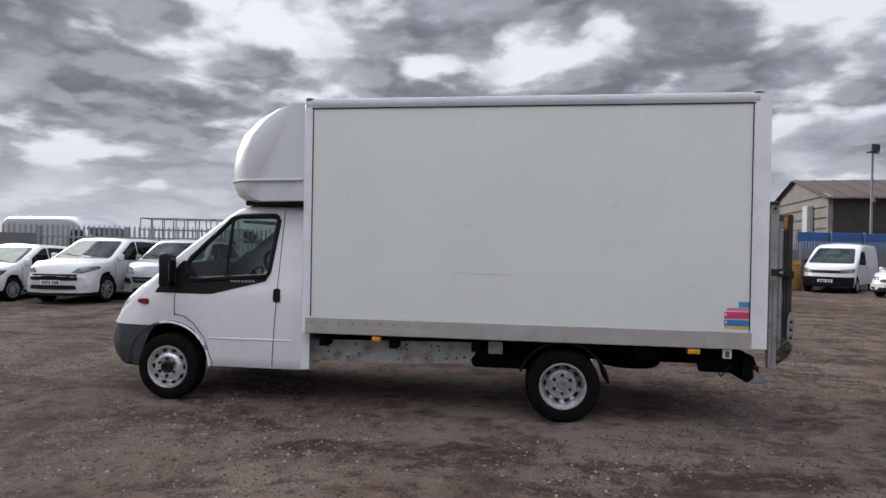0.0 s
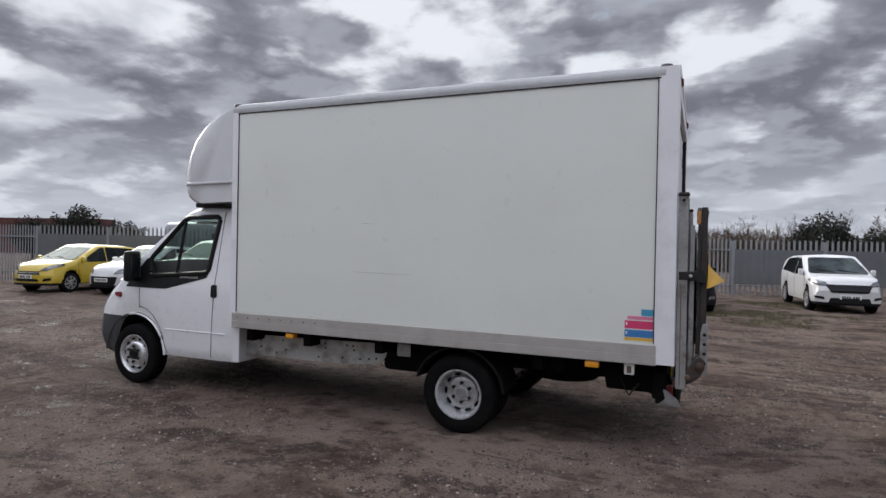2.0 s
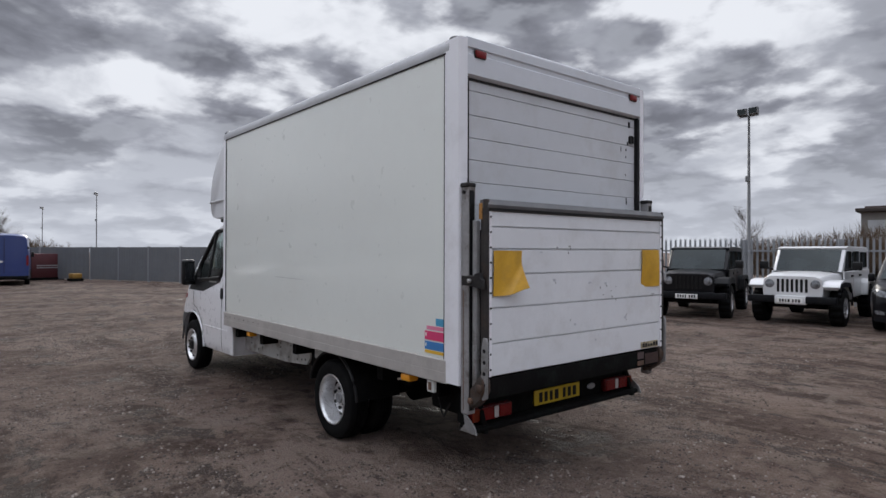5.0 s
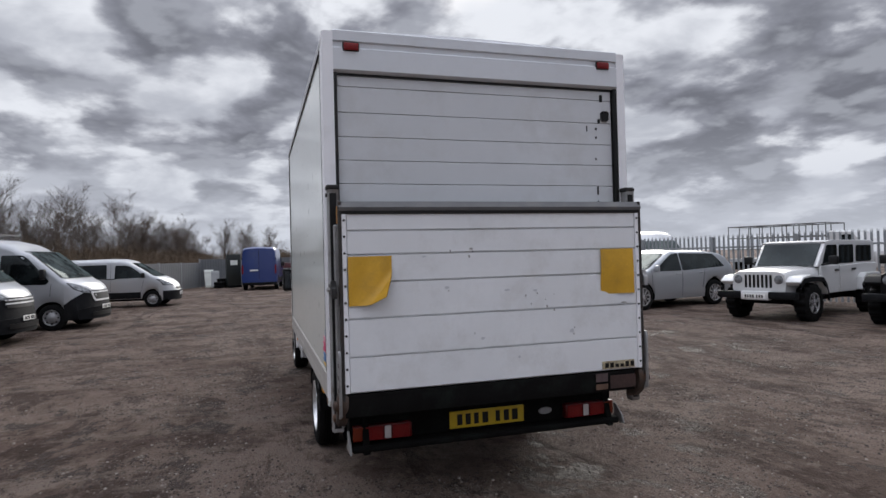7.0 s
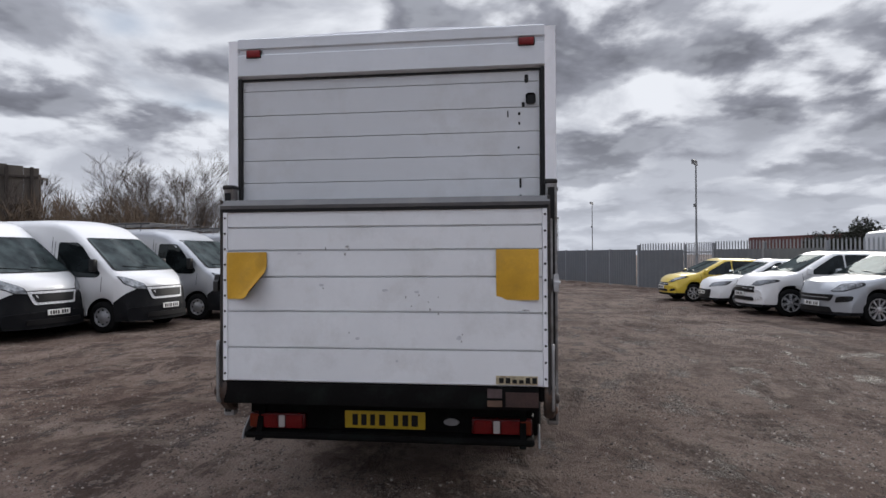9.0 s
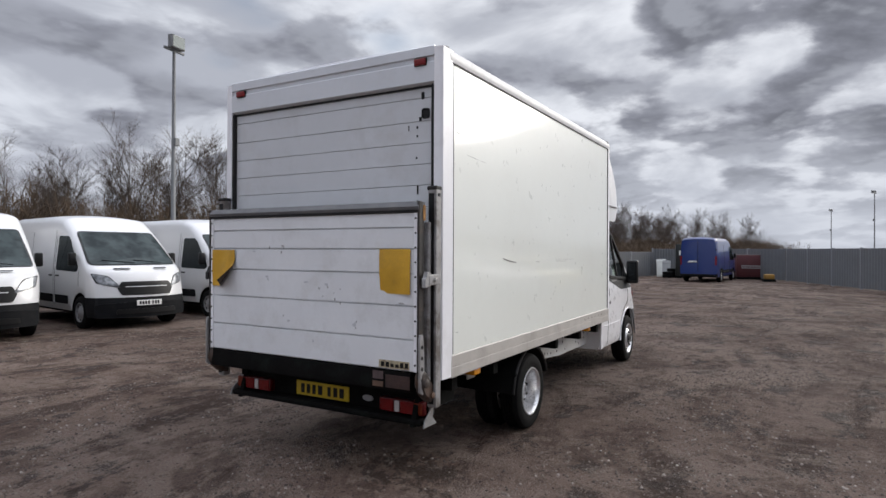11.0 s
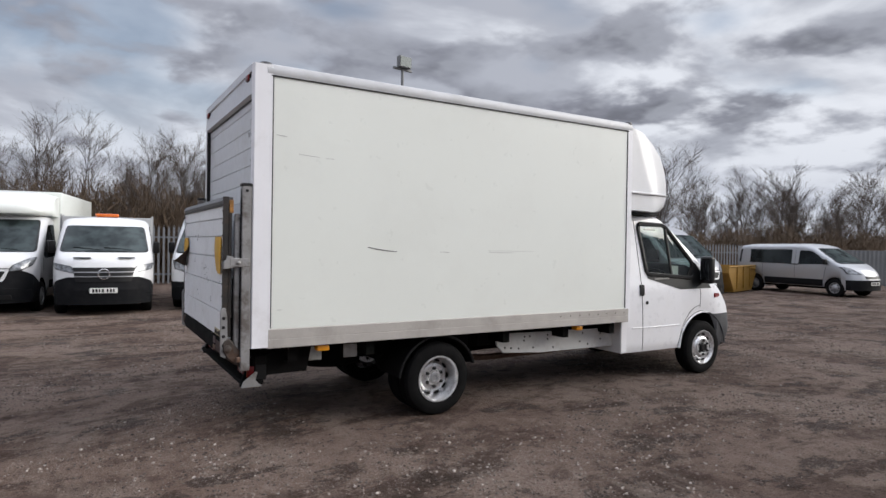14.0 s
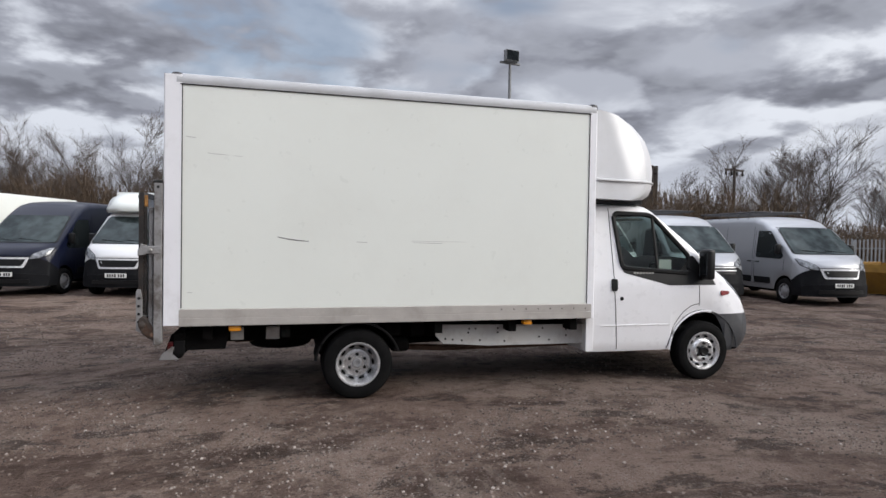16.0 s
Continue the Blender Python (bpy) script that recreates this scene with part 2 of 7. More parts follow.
M["rubber"] = mat("black_rubber", (.006, .006, .0063), .75, spec=.08, var=.25, scale=8, grime=(.02, .018, .016), amount=.3, gscale=9)
M["plastic"] = mat("grey_black_plastic", (.05, .052, .058), .5, var=.12, scale=5, bump=.03, bscale=200, grime=DUST, amount=.15, gscale=4)
M["black"] = mat("black_trim", (.006, .006, .0065), .42, var=.2, scale=5, spec=.28)
M["silver"] = mat("silver_wheel_paint", (.70, .70, .71), .30, metal=.7, var=.14, scale=8, bump=.05, bscale=30, grime=(.16, .145, .13), amount=.55, gscale=14)
M["grey_hub"] = mat("grey_axle_hub", (.30, .30, .31), .5, metal=.3, var=.2, scale=12, grime=(.1, .09, .08), amount=.5, gscale=12)
M["chrome"] = mat("chrome", (.75, .75, .76), .12, metal=1., var=.04)
M["yellow"] = mat("yellow_vinyl", (.56, .31, .022), .5, var=.15, scale=6, bump=.06, bscale=30, grime=(.22, .14, .04), amount=.5, gscale=5)
M["red_lens"] = mat("red_lamp_lens", (.17, .004, .005), .3, var=.25, scale=12, coat=.1, spec=.3)
M["dark_red_lens"] = mat("dark_red_lamp_lens", (.085, .003, .004), .3, var=.3, scale=14, coat=.1, spec=.3)
M["amber"] = mat("amber_lens", (.85, .34, .02), .22, var=.12, scale=20, coat=.4)
M["dark_amber"] = mat("dark_amber_lens", (.17, .022, .006), .3, var=.15, scale=20, spec=.3)
M["clear_lens"] = mat("clear_lens", (.55, .52, .52), .12, var=.1, scale=30, coat=.6)
M["lamp"] = mat("headlamp", (.20, .21, .225), .22, metal=.3, var=.75, scale=13, coat=.6, rvar=.3)
M["plate_yellow"] = mat("yellow_plate", (.50, .34, .012), .35, var=.04)
M["plate_white"] = mat("white_plate", (.75, .75, .73), .35, var=.04)
M["glass"] = clear_glass("side_glass", (.50, .58, .55))
M["dark_glass"] = car_glass("car_window", (.012, .015, .016), .17)
M["screen"] = car_glass("windscreen", (.036, .047, .047), .09)
M["seat"] = mat("grey_seat_cloth", (.05, .05, .06), .9, var=.2, scale=12)
M["blue_stk"] = mat("blue_sticker", (.05, .20, .48), .45, var=.06)
M["teal_stk"] = mat("light_blue_sticker", (.06, .30, .48), .45, var=.06)
M["pink_stk"] = mat("pink_sticker", (.66, .05, .16), .45, var=.06)
M["rose_stk"] = mat("rose_sticker", (.72, .22, .34), .45, var=.06)
M["gold_stk"] = mat("yellow_sticker", (.75, .45, .05), .45, var=.06)
M["end_mark"] = mat("faded_orange_mark", (.42, .20, .05), .6, var=.4, scale=25, grime=(.08, .05, .03), amount=.6, gscale=20)
M["paper"] = mat("paper", (.72, .74, .70), .8, var=.05)
M["scuff_dark"] = mat("dark_scuff_mark", (.13, .13, .125), .7, var=.3, scale=20)
M["scuff"] = mat("scuff_mark", (.40, .40, .385), .7, var=.3, scale=20)

# ---- sky and light ----
SUN = Vector((-.78, .44, .46)).normalized()
sky = bpy.data.worlds.new("overcast_sky")
scene.world = sky
sky.use_nodes = True
nt = sky.node_tree
bg = nt.nodes["Background"]


def sky_math(op, a, b=None, c=None):
    n = nt.nodes.new("ShaderNodeMath")
    n.operation = op
    for s, v in zip(n.inputs, (a, b, c)):
        if v is None:
            continue
        if hasattr(v, "node"):
            nt.links.new(v, s)
        else:
            s.default_value = v
    return n.outputs[0]


def sky_mix(f, a, b):
    n = nt.nodes.new("ShaderNodeMix")
    n.data_type = "RGBA"
    for s, v in ((n.inputs[0], f), (n.inputs[6], a), (n.inputs[7], b)):
        if hasattr(v, "node"):
            nt.links.new(v, s)
        else:
            s.default_value = v if isinstance(v, float) else (*v, 1)
    return n.outputs[2]


def sky_range(v, f0, f1, t0=0., t1=1.):
    n = nt.nodes.new("ShaderNodeMapRange")
    n.interpolation_type = "SMOOTHSTEP"
    nt.links.new(v, n.inputs[0])
    for i, x in enumerate((f0, f1, t0, t1)):
        n.inputs[i + 1].default_value = x
    return n.outputs[0]


clear = nt.nodes.new("ShaderNodeTexSky")
clear.sky_type = "NISHITA"
clear.sun_disc = False
clear.sun_elevation = math.asin(SUN.z)
clear.sun_rotation = math.atan2(SUN.x, SUN.y)
tc = nt.nodes.new("ShaderNodeTexCoord")
sep = nt.nodes.new("ShaderNodeSeparateXYZ")
nt.links.new(tc.outputs["Generated"], sep.inputs[0])
# the clouds lie on a level sheet: they crowd together and flatten towards the horizon
lift = sky_math("ADD", sky_math("MAXIMUM", sep.outputs[2], 0.), .25)
flat = nt.nodes.new("ShaderNodeCombineXYZ")
nt.links.new(sky_math("DIVIDE", sep.outputs[0], lift), flat.inputs[0])
nt.links.new(sky_math("DIVIDE", sep.outputs[1], lift), flat.inputs[1])
nt.links.new(sky_math("MULTIPLY", sep.outputs[2], 1.6), flat.inputs[2])


def cloud_noise(scale, detail, rough, shift, distortion=.0):
    mp = nt.nodes.new("ShaderNodeMapping")
    mp.inputs["Location"].default_value = shift
    nt.links.new(flat.outputs[0], mp.inputs[0])
    n = nt.nodes.new("ShaderNodeTexNoise")
    for k, v in (("Scale", scale), ("Detail", detail), ("Roughness", rough), ("Distortion", distortion)):
        n.inputs[k].default_value = v
    nt.links.new(mp.outputs[0], n.inputs["Vector"])
    return n.outputs["Fac"]


HEAP = (5.7, 2.9, 1.1)
toward = (HEAP[0] + SUN.x * .07, HEAP[1] + SUN.y * .07, HEAP[2] + .05)
heap = cloud_noise(3.3, 7., .50, HEAP, .12)
heap_lit = cloud_noise(3.3, 4., .5, toward, .12)
bank = cloud_noise(.55, 3., .5, (7.3, 2.2, 2.))
veil = cloud_noise(1.7, 6., .52, (1.3, 9.1, 1.), .3)
depth = sky_math("ADD", sky_math("MULTIPLY", heap, .82), sky_math("MULTIPLY", bank, .18))
# the cover breaks up towards one side
depth = sky_math("ADD", depth, sky_math("MULTIPLY", sep.outputs[1], .046))
dot = nt.nodes.new("ShaderNodeVectorMath")
dot.operation = "DOT_PRODUCT"
nt.links.new(tc.outputs["Generated"], dot.inputs[0])
dot.inputs[1].default_value = SUN
near_sun = sky_range(dot.outputs["Value"], -.2, .95, 0., 1.)
thin = sky_mix(sky_range(veil, .42, .60), sky_mix(near_sun, CLOUD_GAP, CLOUD_GAP_SUN), sky_mix(near_sun, CLOUD_VEIL, CLOUD_VEIL_SUN))
blue = nt.nodes.new("ShaderNodeVectorMath")
blue.operation = "SCALE"
nt.links.new(clear.outputs[0], blue.inputs[0])
blue.inputs["Scale"].default_value = .10
gap = sky_range(cloud_noise(.9, 4., .5, (5.5, 4.1, 0)), .43, .35, 0., .62)
gap = sky_math("MULTIPLY", gap, sky_range(sep.outputs[2], .10, .28))
thin = sky_mix(gap, thin, blue.outputs[0])
body = sky_mix(sky_range(depth, .50, .63), sky_mix(near_sun, CLOUD_GREY, CLOUD_GREY_SUN), CLOUD_DARK)
# flanks that face the sun are lighter
flank = sky_range(sky_math("SUBTRACT", heap, heap_lit), -.02, .11, 0., .55)
body = sky_mix(flank, body, sky_mix(near_sun, CLOUD_VEIL, CLOUD_VEIL_SUN))
shade = sky_mix(sky_range(depth, .440, .550), thin, body)
haze = sky_range(sep.outputs[2], .0, .21, .74, 0.)
shade = sky_mix(haze, shade, CLOUD_HAZE)
# an overcast sky is brightest overhead
over = nt.nodes.new("ShaderNodeVectorMath")
over.operation = "SCALE"
nt.links.new(shade, over.inputs[0])
nt.links.new(sky_range(sep.outputs[2], .36, .85, 1., ZENITH), over.inputs["Scale"])
shade = over.outputs[0]
nt.links.new(shade, bg.inputs["Color"])
bg.inputs["Strength"].default_value = SKY

sun = new("sun", bpy.data.lights.new("sun", "SUN"))
sun.data.energy, sun.data.angle, sun.data.color = SUN_POWER, radians(SUN_WIDE), (1, .955, .89)
sun.matrix_basis = look(SUN * 50, (0, 0, 0))

# ---- the yard ----
def ground_height(x, y):
    """The yard's height with its hollows and clods; it is smoother under the lorry."""
    z = ground_z(x, y)
    if max(abs(x), abs(y)) < 45:
        rough = .022 * noise.noise((x * .55, y * .55, 0)) + .012 * noise.noise((x * 1.9, y * 1.9, 3.))
        rough += .007 * noise.noise((x * 4.3, y * 4.3, 7.))
        z += rough * min(max((math.hypot((x + 1.2) / 1.3, y) - 2.6) / 2.5, .15), 1)
    return z


def ground():
    def lines(n, near, far):
        return [math.copysign(near * abs(u) + (far - near) * abs(u) ** 8, u) for u in np.linspace(-1, 1, n)]
    xs = [x - 1 for x in lines(380, 26, 900)]
    ys = lines(380, 26, 900)
    n = len(ys)
    me = bpy.data.meshes.new("ground")
    me.from_pydata([(x, y, ground_height(x, y)) for x in xs for y in ys], [],
                   [(i * n + j, i * n + n + j, i * n + n + j + 1, i * n + j + 1) for i in range(n - 1) for j in range(n - 1)])
    me.shade_smooth()
    m = bpy.data.materials.new("dirt_and_gravel")
    m.use_nodes = True
    nt = m.node_tree
    b = nt.nodes["Principled BSDF"]
    b.inputs["Specular IOR Level"].default_value = .1
    b.inputs["Diffuse Roughness"].default_value = 1.
    tc = nt.nodes.new("ShaderNodeTexCoord")

    # tracks wander: their coordinates are bent by slow noise
    slow = nt.nodes.new("ShaderNodeTexNoise")
    slow.inputs["Scale"].default_value, slow.inputs["Detail"].default_value = .11, 2.
    nt.links.new(tc.outputs["Object"], slow.inputs["Vector"])
    bend = nt.nodes.new("ShaderNodeVectorMath")
    bend.operation = "MULTIPLY_ADD"
    nt.links.new(slow.outputs["Color"], bend.inputs[0])
    bend.inputs[1].default_value = (3.5, 3.5, 0)
    nt.links.new(tc.outputs["Object"], bend.inputs[2])
    swirl = bend.outputs[0]

    def tex(scale, detail, rough, stretch=(1, 1, 1), turn=0., kind="ShaderNodeTexNoise", out=0):
        mp = nt.nodes.new("ShaderNodeMapping")
        mp.inputs["Scale"].default_value = stretch
        mp.inputs["Rotation"].default_value = (0, 0, turn)
        nt.links.new(tc.outputs["Object"] if stretch == (1, 1, 1) else swirl, mp.inputs[0])
        n = nt.nodes.new(kind)
        n.inputs["Scale"].default_value = scale
        if kind == "ShaderNodeTexNoise":
            n.inputs["Detail"].default_value, n.inputs["Roughness"].default_value = detail, rough
        nt.links.new(mp.outputs[0], n.inputs["Vector"])
        return n.outputs[out]

    def span(v, f0, f1, t0=0., t1=1.):
        r = nt.nodes.new("ShaderNodeMapRange")
        r.interpolation_type = "SMOOTHSTEP"
        nt.links.new(v, r.inputs[0])
        for i, x in enumerate((f0, f1, t0, t1)):
            r.inputs[i + 1].default_value = x
        return r.outputs[0]

    def mix(f, a, c):
        x = nt.nodes.new("ShaderNodeMix")
        x.data_type = "RGBA"
        for s, v in ((x.inputs[0], f), (x.inputs[6], a), (x.inputs[7], c)):
            if hasattr(v, "node"):
                nt.links.new(v, s)
            else:
                s.default_value = v if isinstance(v, float) else (*v, 1)
        return x.outputs[2]

    def times(a, c):
        x = nt.nodes.new("ShaderNodeMath")
        x.operation = "MULTIPLY"
        for s, v in zip(x.inputs, (a, c)):
            if hasattr(v, "node"):
                nt.links.new(v, s)
            else:
                s.default_value = v
        return x.outputs[0]

    col = mix(span(tex(.30, 6, .62), .38, .62), (.198, .138, .112), (.310, .233, .192))
    # bald, trodden patches of soil without stones
    soil = span(tex(.85, 8, .68, (1, 1.3, 1)), .48, .57)
    col = mix(times(soil, .75), col, (.122, .083, .067))
    # short wheel scars, in two directions
    ruts = span(tex(1.3, 7, .66, (.30, 1.25, 1), .22), .53, .60)
    col = mix(times(ruts, .7), col, (.066, .043, .035))
    ridges = span(tex(1.2, 7, .64, (1.1, .36, 1), -.45), .53, .62)
    col = mix(times(ridges, .55), col, (.315, .248, .208))
    # damp smears with ragged edges
    damp = span(tex(1.15, 10, .70, (1, 1.5, 1)), .552, .598)
    col = mix(times(damp, .85), col, (.047, .030, .023))
    # clods and crumbs
    clod = tex(6.5, 9, .74)
    col = mix(span(clod, .52, .66, 0., .75), col, (.060, .040, .031))
    col = mix(span(clod, .46, .38, 0., .6), col, (.315, .246, .206))
    # stones, coarse and fine, away from the bald soil
    bare = nt.nodes.new("ShaderNodeMath")
    bare.operation = "MULTIPLY_ADD"
    nt.links.new(soil, bare.inputs[0])
    bare.inputs[1].default_value, bare.inputs[2].default_value = -.8, 1.
    zone = times(span(tex(.55, 6, .62), .40, .60, .15, 1.), bare.outputs[0])
    col = mix(times(span(tex(30, 4, .62), .54, .64), times(zone, .6)), col, (.27, .22, .188))
    col = mix(times(span(tex(95, 2, .5), .58, .68), zone), col, (.40, .352, .315))
    col = mix(span(tex(52, 4, .62), .55, .68, 0., .6), col, (.055, .039, .031))
    nt.links.new(col, b.inputs["Base Color"])
    nt.links.new(span(damp, 0., 1., .93, .6), b.inputs["Roughness"])
    add = nt.nodes.new("ShaderNodeMath")
    nt.links.new(times(tex(34, 6, .7), 1.6), add.inputs[0])
    rough = nt.nodes.new("ShaderNodeMath")
    nt.links.new(times(tex(6.5, 9, .74), 3.2), rough.inputs[0])
    nt.links.new(times(ruts, -.9), rough.inputs[1])
    nt.links.new(rough.outputs[0], add.inputs[1])
    bu = nt.nodes.new("ShaderNodeBump")
    bu.inputs["Strength"].default_value, bu.inputs["Distance"].default_value = 1., .05
    nt.links.new(add.outputs[0], bu.inputs["Height"])
    nt.links.new(bu.outputs[0], b.inputs["Normal"])
    me.materials.append(m)
    tagged(new("ground", me), "brown dirt and gravel yard with wheel tracks", "ground", kind="structure")


ground()


def gravel():
    """Loose stones, joined into one mesh."""
    r = random.Random(3)
    verts, faces = [], []
    cube = [(-1, -1, -1), (1, -1, -1), (1, 1, -1), (-1, 1, -1), (-.6, -.6, 1), (.7, -.5, 1), (.5, .6, 1), (-.5, .7, 1)]
    quads = [(4, 5, 6, 7), (0, 1, 5, 4), (1, 2, 6, 5), (2, 3, 7, 6), (3, 0, 4, 7)]
    for _ in range(105000):
        a, d = r.uniform(0, 2 * math.pi), 1.5 + 8.5 * r.random() ** .75
        x, y = -.5 + d * 1.1 * math.cos(a), d * math.sin(a)
        if noise.noise((x * .7, y * .7, 5.)) + .5 * noise.noise((x * 2.1, y * 2.1, 8.)) < -.05 and r.random() < .85:
            continue
        s = .0038 + .009 * r.random() ** 3
        u = r.uniform(0, 6.3)
        z = ground_height(x, y) - .004
        base = len(verts)
        for p in cube:
            px, py = p[0] * s * r.uniform(.7, 1.3), p[1] * s * r.uniform(.7, 1.3)
            verts.append((x + px * math.cos(u) - py * math.sin(u), y + px * math.sin(u) + py * math.cos(u), z + .006 + p[2] * s * .6))
        faces += [tuple(base + i for i in q) for q in quads]
    me = bpy.data.meshes.new("gravel")
    me.from_pydata(verts, [], faces)
    m = mat("gravel_stone", (.20, .175, .155), .9, var=.35, scale=3)
    nt = m.node_tree
    geo = nt.nodes.new("ShaderNodeNewGeometry")
    ramp = nt.nodes.new("ShaderNodeValToRGB")
    ramp.color_ramp.elements[0].color = (.045, .033, .028, 1)
    ramp.color_ramp.elements[1].color = (.40, .35, .31, 1)
    middle = ramp.color_ramp.elements.new(.8)
    middle.color = (.205, .160, .135, 1)
    nt.links.new(geo.outputs["Random Per Island"], ramp.inputs[0])
    nt.links.new(ramp.outputs[0], nt.nodes["Principled BSDF"].inputs["Base Color"])
    me.materials.append(m)
    tagged(new("gravel", me), "loose grey and brown gravel stones on dirt", "gravel", kind="stuff")


gravel()

def verge():
    """A patch of short dull grass before the fence, joined into one mesh."""
    r = random.Random(17)
    v, f = [], []
    while len(f) < 21000:
        x, y = r.uniform(1.2, 6.4), r.uniform(9.2, 16.5)
        if noise.noise((x * .7, y * .7, 2.)) + .6 * noise.noise((x * 2.3, y * 2.3, 4.)) < abs(x - 3.4 + .2 * (12 - y)) * .28 - .25:
            continue
        a = Vector((x, y, ground_height(x, y) - .01))
        spike(v, f, a, a + Vector((r.gauss(0, .03), r.gauss(0, .03), r.uniform(.025, .075))), .006)
    me = bpy.data.meshes.new("grass")
    me.from_pydata([tuple(q) for q in v], [], f)
    me.materials.append(mat("dull_winter_grass", (.085, .082, .035), .9, var=.4, scale=1.5))
    tagged(new("grass", me), "short dull winter grass before the fence", "grass", kind="stuff")


# ---- fences ----
M["galv"] = mat("galvanised_pales", (.25, .26, .275), .6, metal=.2, var=.15, scale=2, grime=(.16, .15, .14), amount=.4, gscale=2)
M["sheet"] = mat("grey_fence_sheet", (.125, .133, .143), .55, var=.12, scale=1, bump=.03, bscale=6, grime=(.12, .11, .10), amount=.4, gscale=1.2)


def fence_panel(length, style):
    """One bay of fence. open: a post, two rails and pales with split tops. backed: grey sheets behind the pales. middle: a sheet between the rails, with the pales showing above and below. plain: sheets between posts alone."""
    words = {"open": "galvanised steel palisade fence bay with pointed pales", "backed": "palisade fence bay backed with grey sheets",
             "middle": "palisade fence bay with a grey sheet across its middle", "plain": "grey sheet-metal fence bay between posts"}[style]
    thing = empty("fence_panel" if style == "plain" else "palisade_fence_panel", Matrix(), words, "fence", "fence round the yard", "structure")
    tall = 2.1 if style == "plain" else 2.35
    part("post", block((-.05, -.06, 0), (.05, .05, tall), .006), M["galv"], thing)
    for z in ((.12, 2.03) if style == "plain" else (.45, 1.95)):
        part("rail", block((.05, -.025, z - .03), (length - .05, .025, z + .03)), M["galv"], thing)
    if style != "plain":
        bm = bmesh.new()
        n = int(length / .155)
        for i in range(n):
            x = (i + .5) * length / n
            w = .034
            prof = [(x - w, .08), (x + w, .08), (x + w, 2.22), (x + w * .9, 2.42), (x + w * .25, 2.30), (x, 2.44), (x - w * .25, 2.30), (x - w * .9, 2.42), (x - w, 2.22)]
            prism(prof, .028, .04, "y", bm=bm)
        tagged(part("pales", bm, M["galv"], thing, smooth=False), kind="stuff")
    if style != "open":
        z0, z1 = {"backed": (.05, 2.05), "middle": (.52, 2.0), "plain": (.10, 2.05)}[style]
        cuts = 1 if style == "plain" else 3
        for i in range(cuts):
            u0, u1 = .055 + (length - .11) * i / cuts, .055 + (length - .11) * (i + 1) / cuts
            zig, k = [], max(4, int((u1 - u0) / .12))
            for j in range(k + 1):
                zig.append((u0 + (u1 - u0 - .006) * j / k, -.036 if j % 2 else -.048))
            back = [(x, y - .012) for x, y in zig[::-1]]
            part("sheet", prism(zig + back, z0, z1, "z"), M["sheet"], thing, "grey profiled metal sheet", smooth=False)
    return thing


def fence_run(points, style, tall=1.):
    first = None
    for (x0, y0), (x1, y1) in zip(points, points[1:]):
        span = math.hypot(x1 - x0, y1 - y0)
        n = max(1, round(span / 2.75))
        a = math.degrees(math.atan2(y1 - y0, x1 - x0))
        for i in range(n):
            m = pose(x0 + (x1 - x0) * i / n, y0 + (y1 - y0) * i / n, -.03, 0, 0, a)
            if first is None:
                o = first = fence_panel(2.75, style)
                o.matrix_basis = m
            else:
                o = copy_thing(first, m)
            o.scale = (span / n / 2.75, 1, tall)


fence_run([(-25.6, 6.8), (-22.5, 8.2)], "backed", .9)
fence_run([(-22.5, 8.2), (-20.9, 8.93)], "open", .89)
fence_run([(-20.9, 8.93), (-16, 11.0)], "backed", .9)
fence_run([(-16, 11.0), (3, 19.2)], "open", .89)
fence_run([(3, 19.2), (9.2, 21.0), (30, 31)], "middle", .88)
fence_run([(-25, -9.9), (-18, -12.3), (-14, -13.67)], "open", .77)
fence_run([(-14, -13.67), (-.8, -18.2), (16, -24)], "open", .91)
fence_run([(-25, -9.9), (-29.6, -7.8), (-37.5, -5.2)], "plain", .82)
fence_run([(-37.5, -5.2), (-39.5, -1.5), (-34.5, 2.8), (-25.7, 6.75)], "plain", .92)

# ---- trees and scrub beyond the fences ----
M["bark"] = mat("grey_brown_bark", (.070, .060, .053), .9, var=.3, scale=5, bump=.2, bscale=20)
M["twig"] = mat("brown_twigs", (.088, .069, .058), .9, var=.3, scale=.7)
M["scrub"] = mat("brown_winter_scrub", (.112, .077, .050), .95, var=.45, scale=.4)
M["evergreen"] = mat("dark_evergreen", (.020, .023, .015), .9, var=.4, scale=1.5)


def thin(verts, faces, a, b, ra, rb, seg):
    d = (b - a)
    if d.length < 1e-4:
        return
    d.normalize()
    up = Vector((0, 0, 1)) if abs(d.z) < .95 else Vector((1, 0, 0))
    s = d.cross(up).normalized()
    t = d.cross(s)
    base = len(verts)
    for p, r in ((a, ra), (b, rb)):
        for k in range(seg):
            u = 2 * math.pi * k / seg
            verts.append(p + r * (math.cos(u) * s + math.sin(u) * t))
    for k in range(seg):
        j = (k + 1) % seg
        faces.append((base + k, base + j, base + seg + j, base + seg + k))


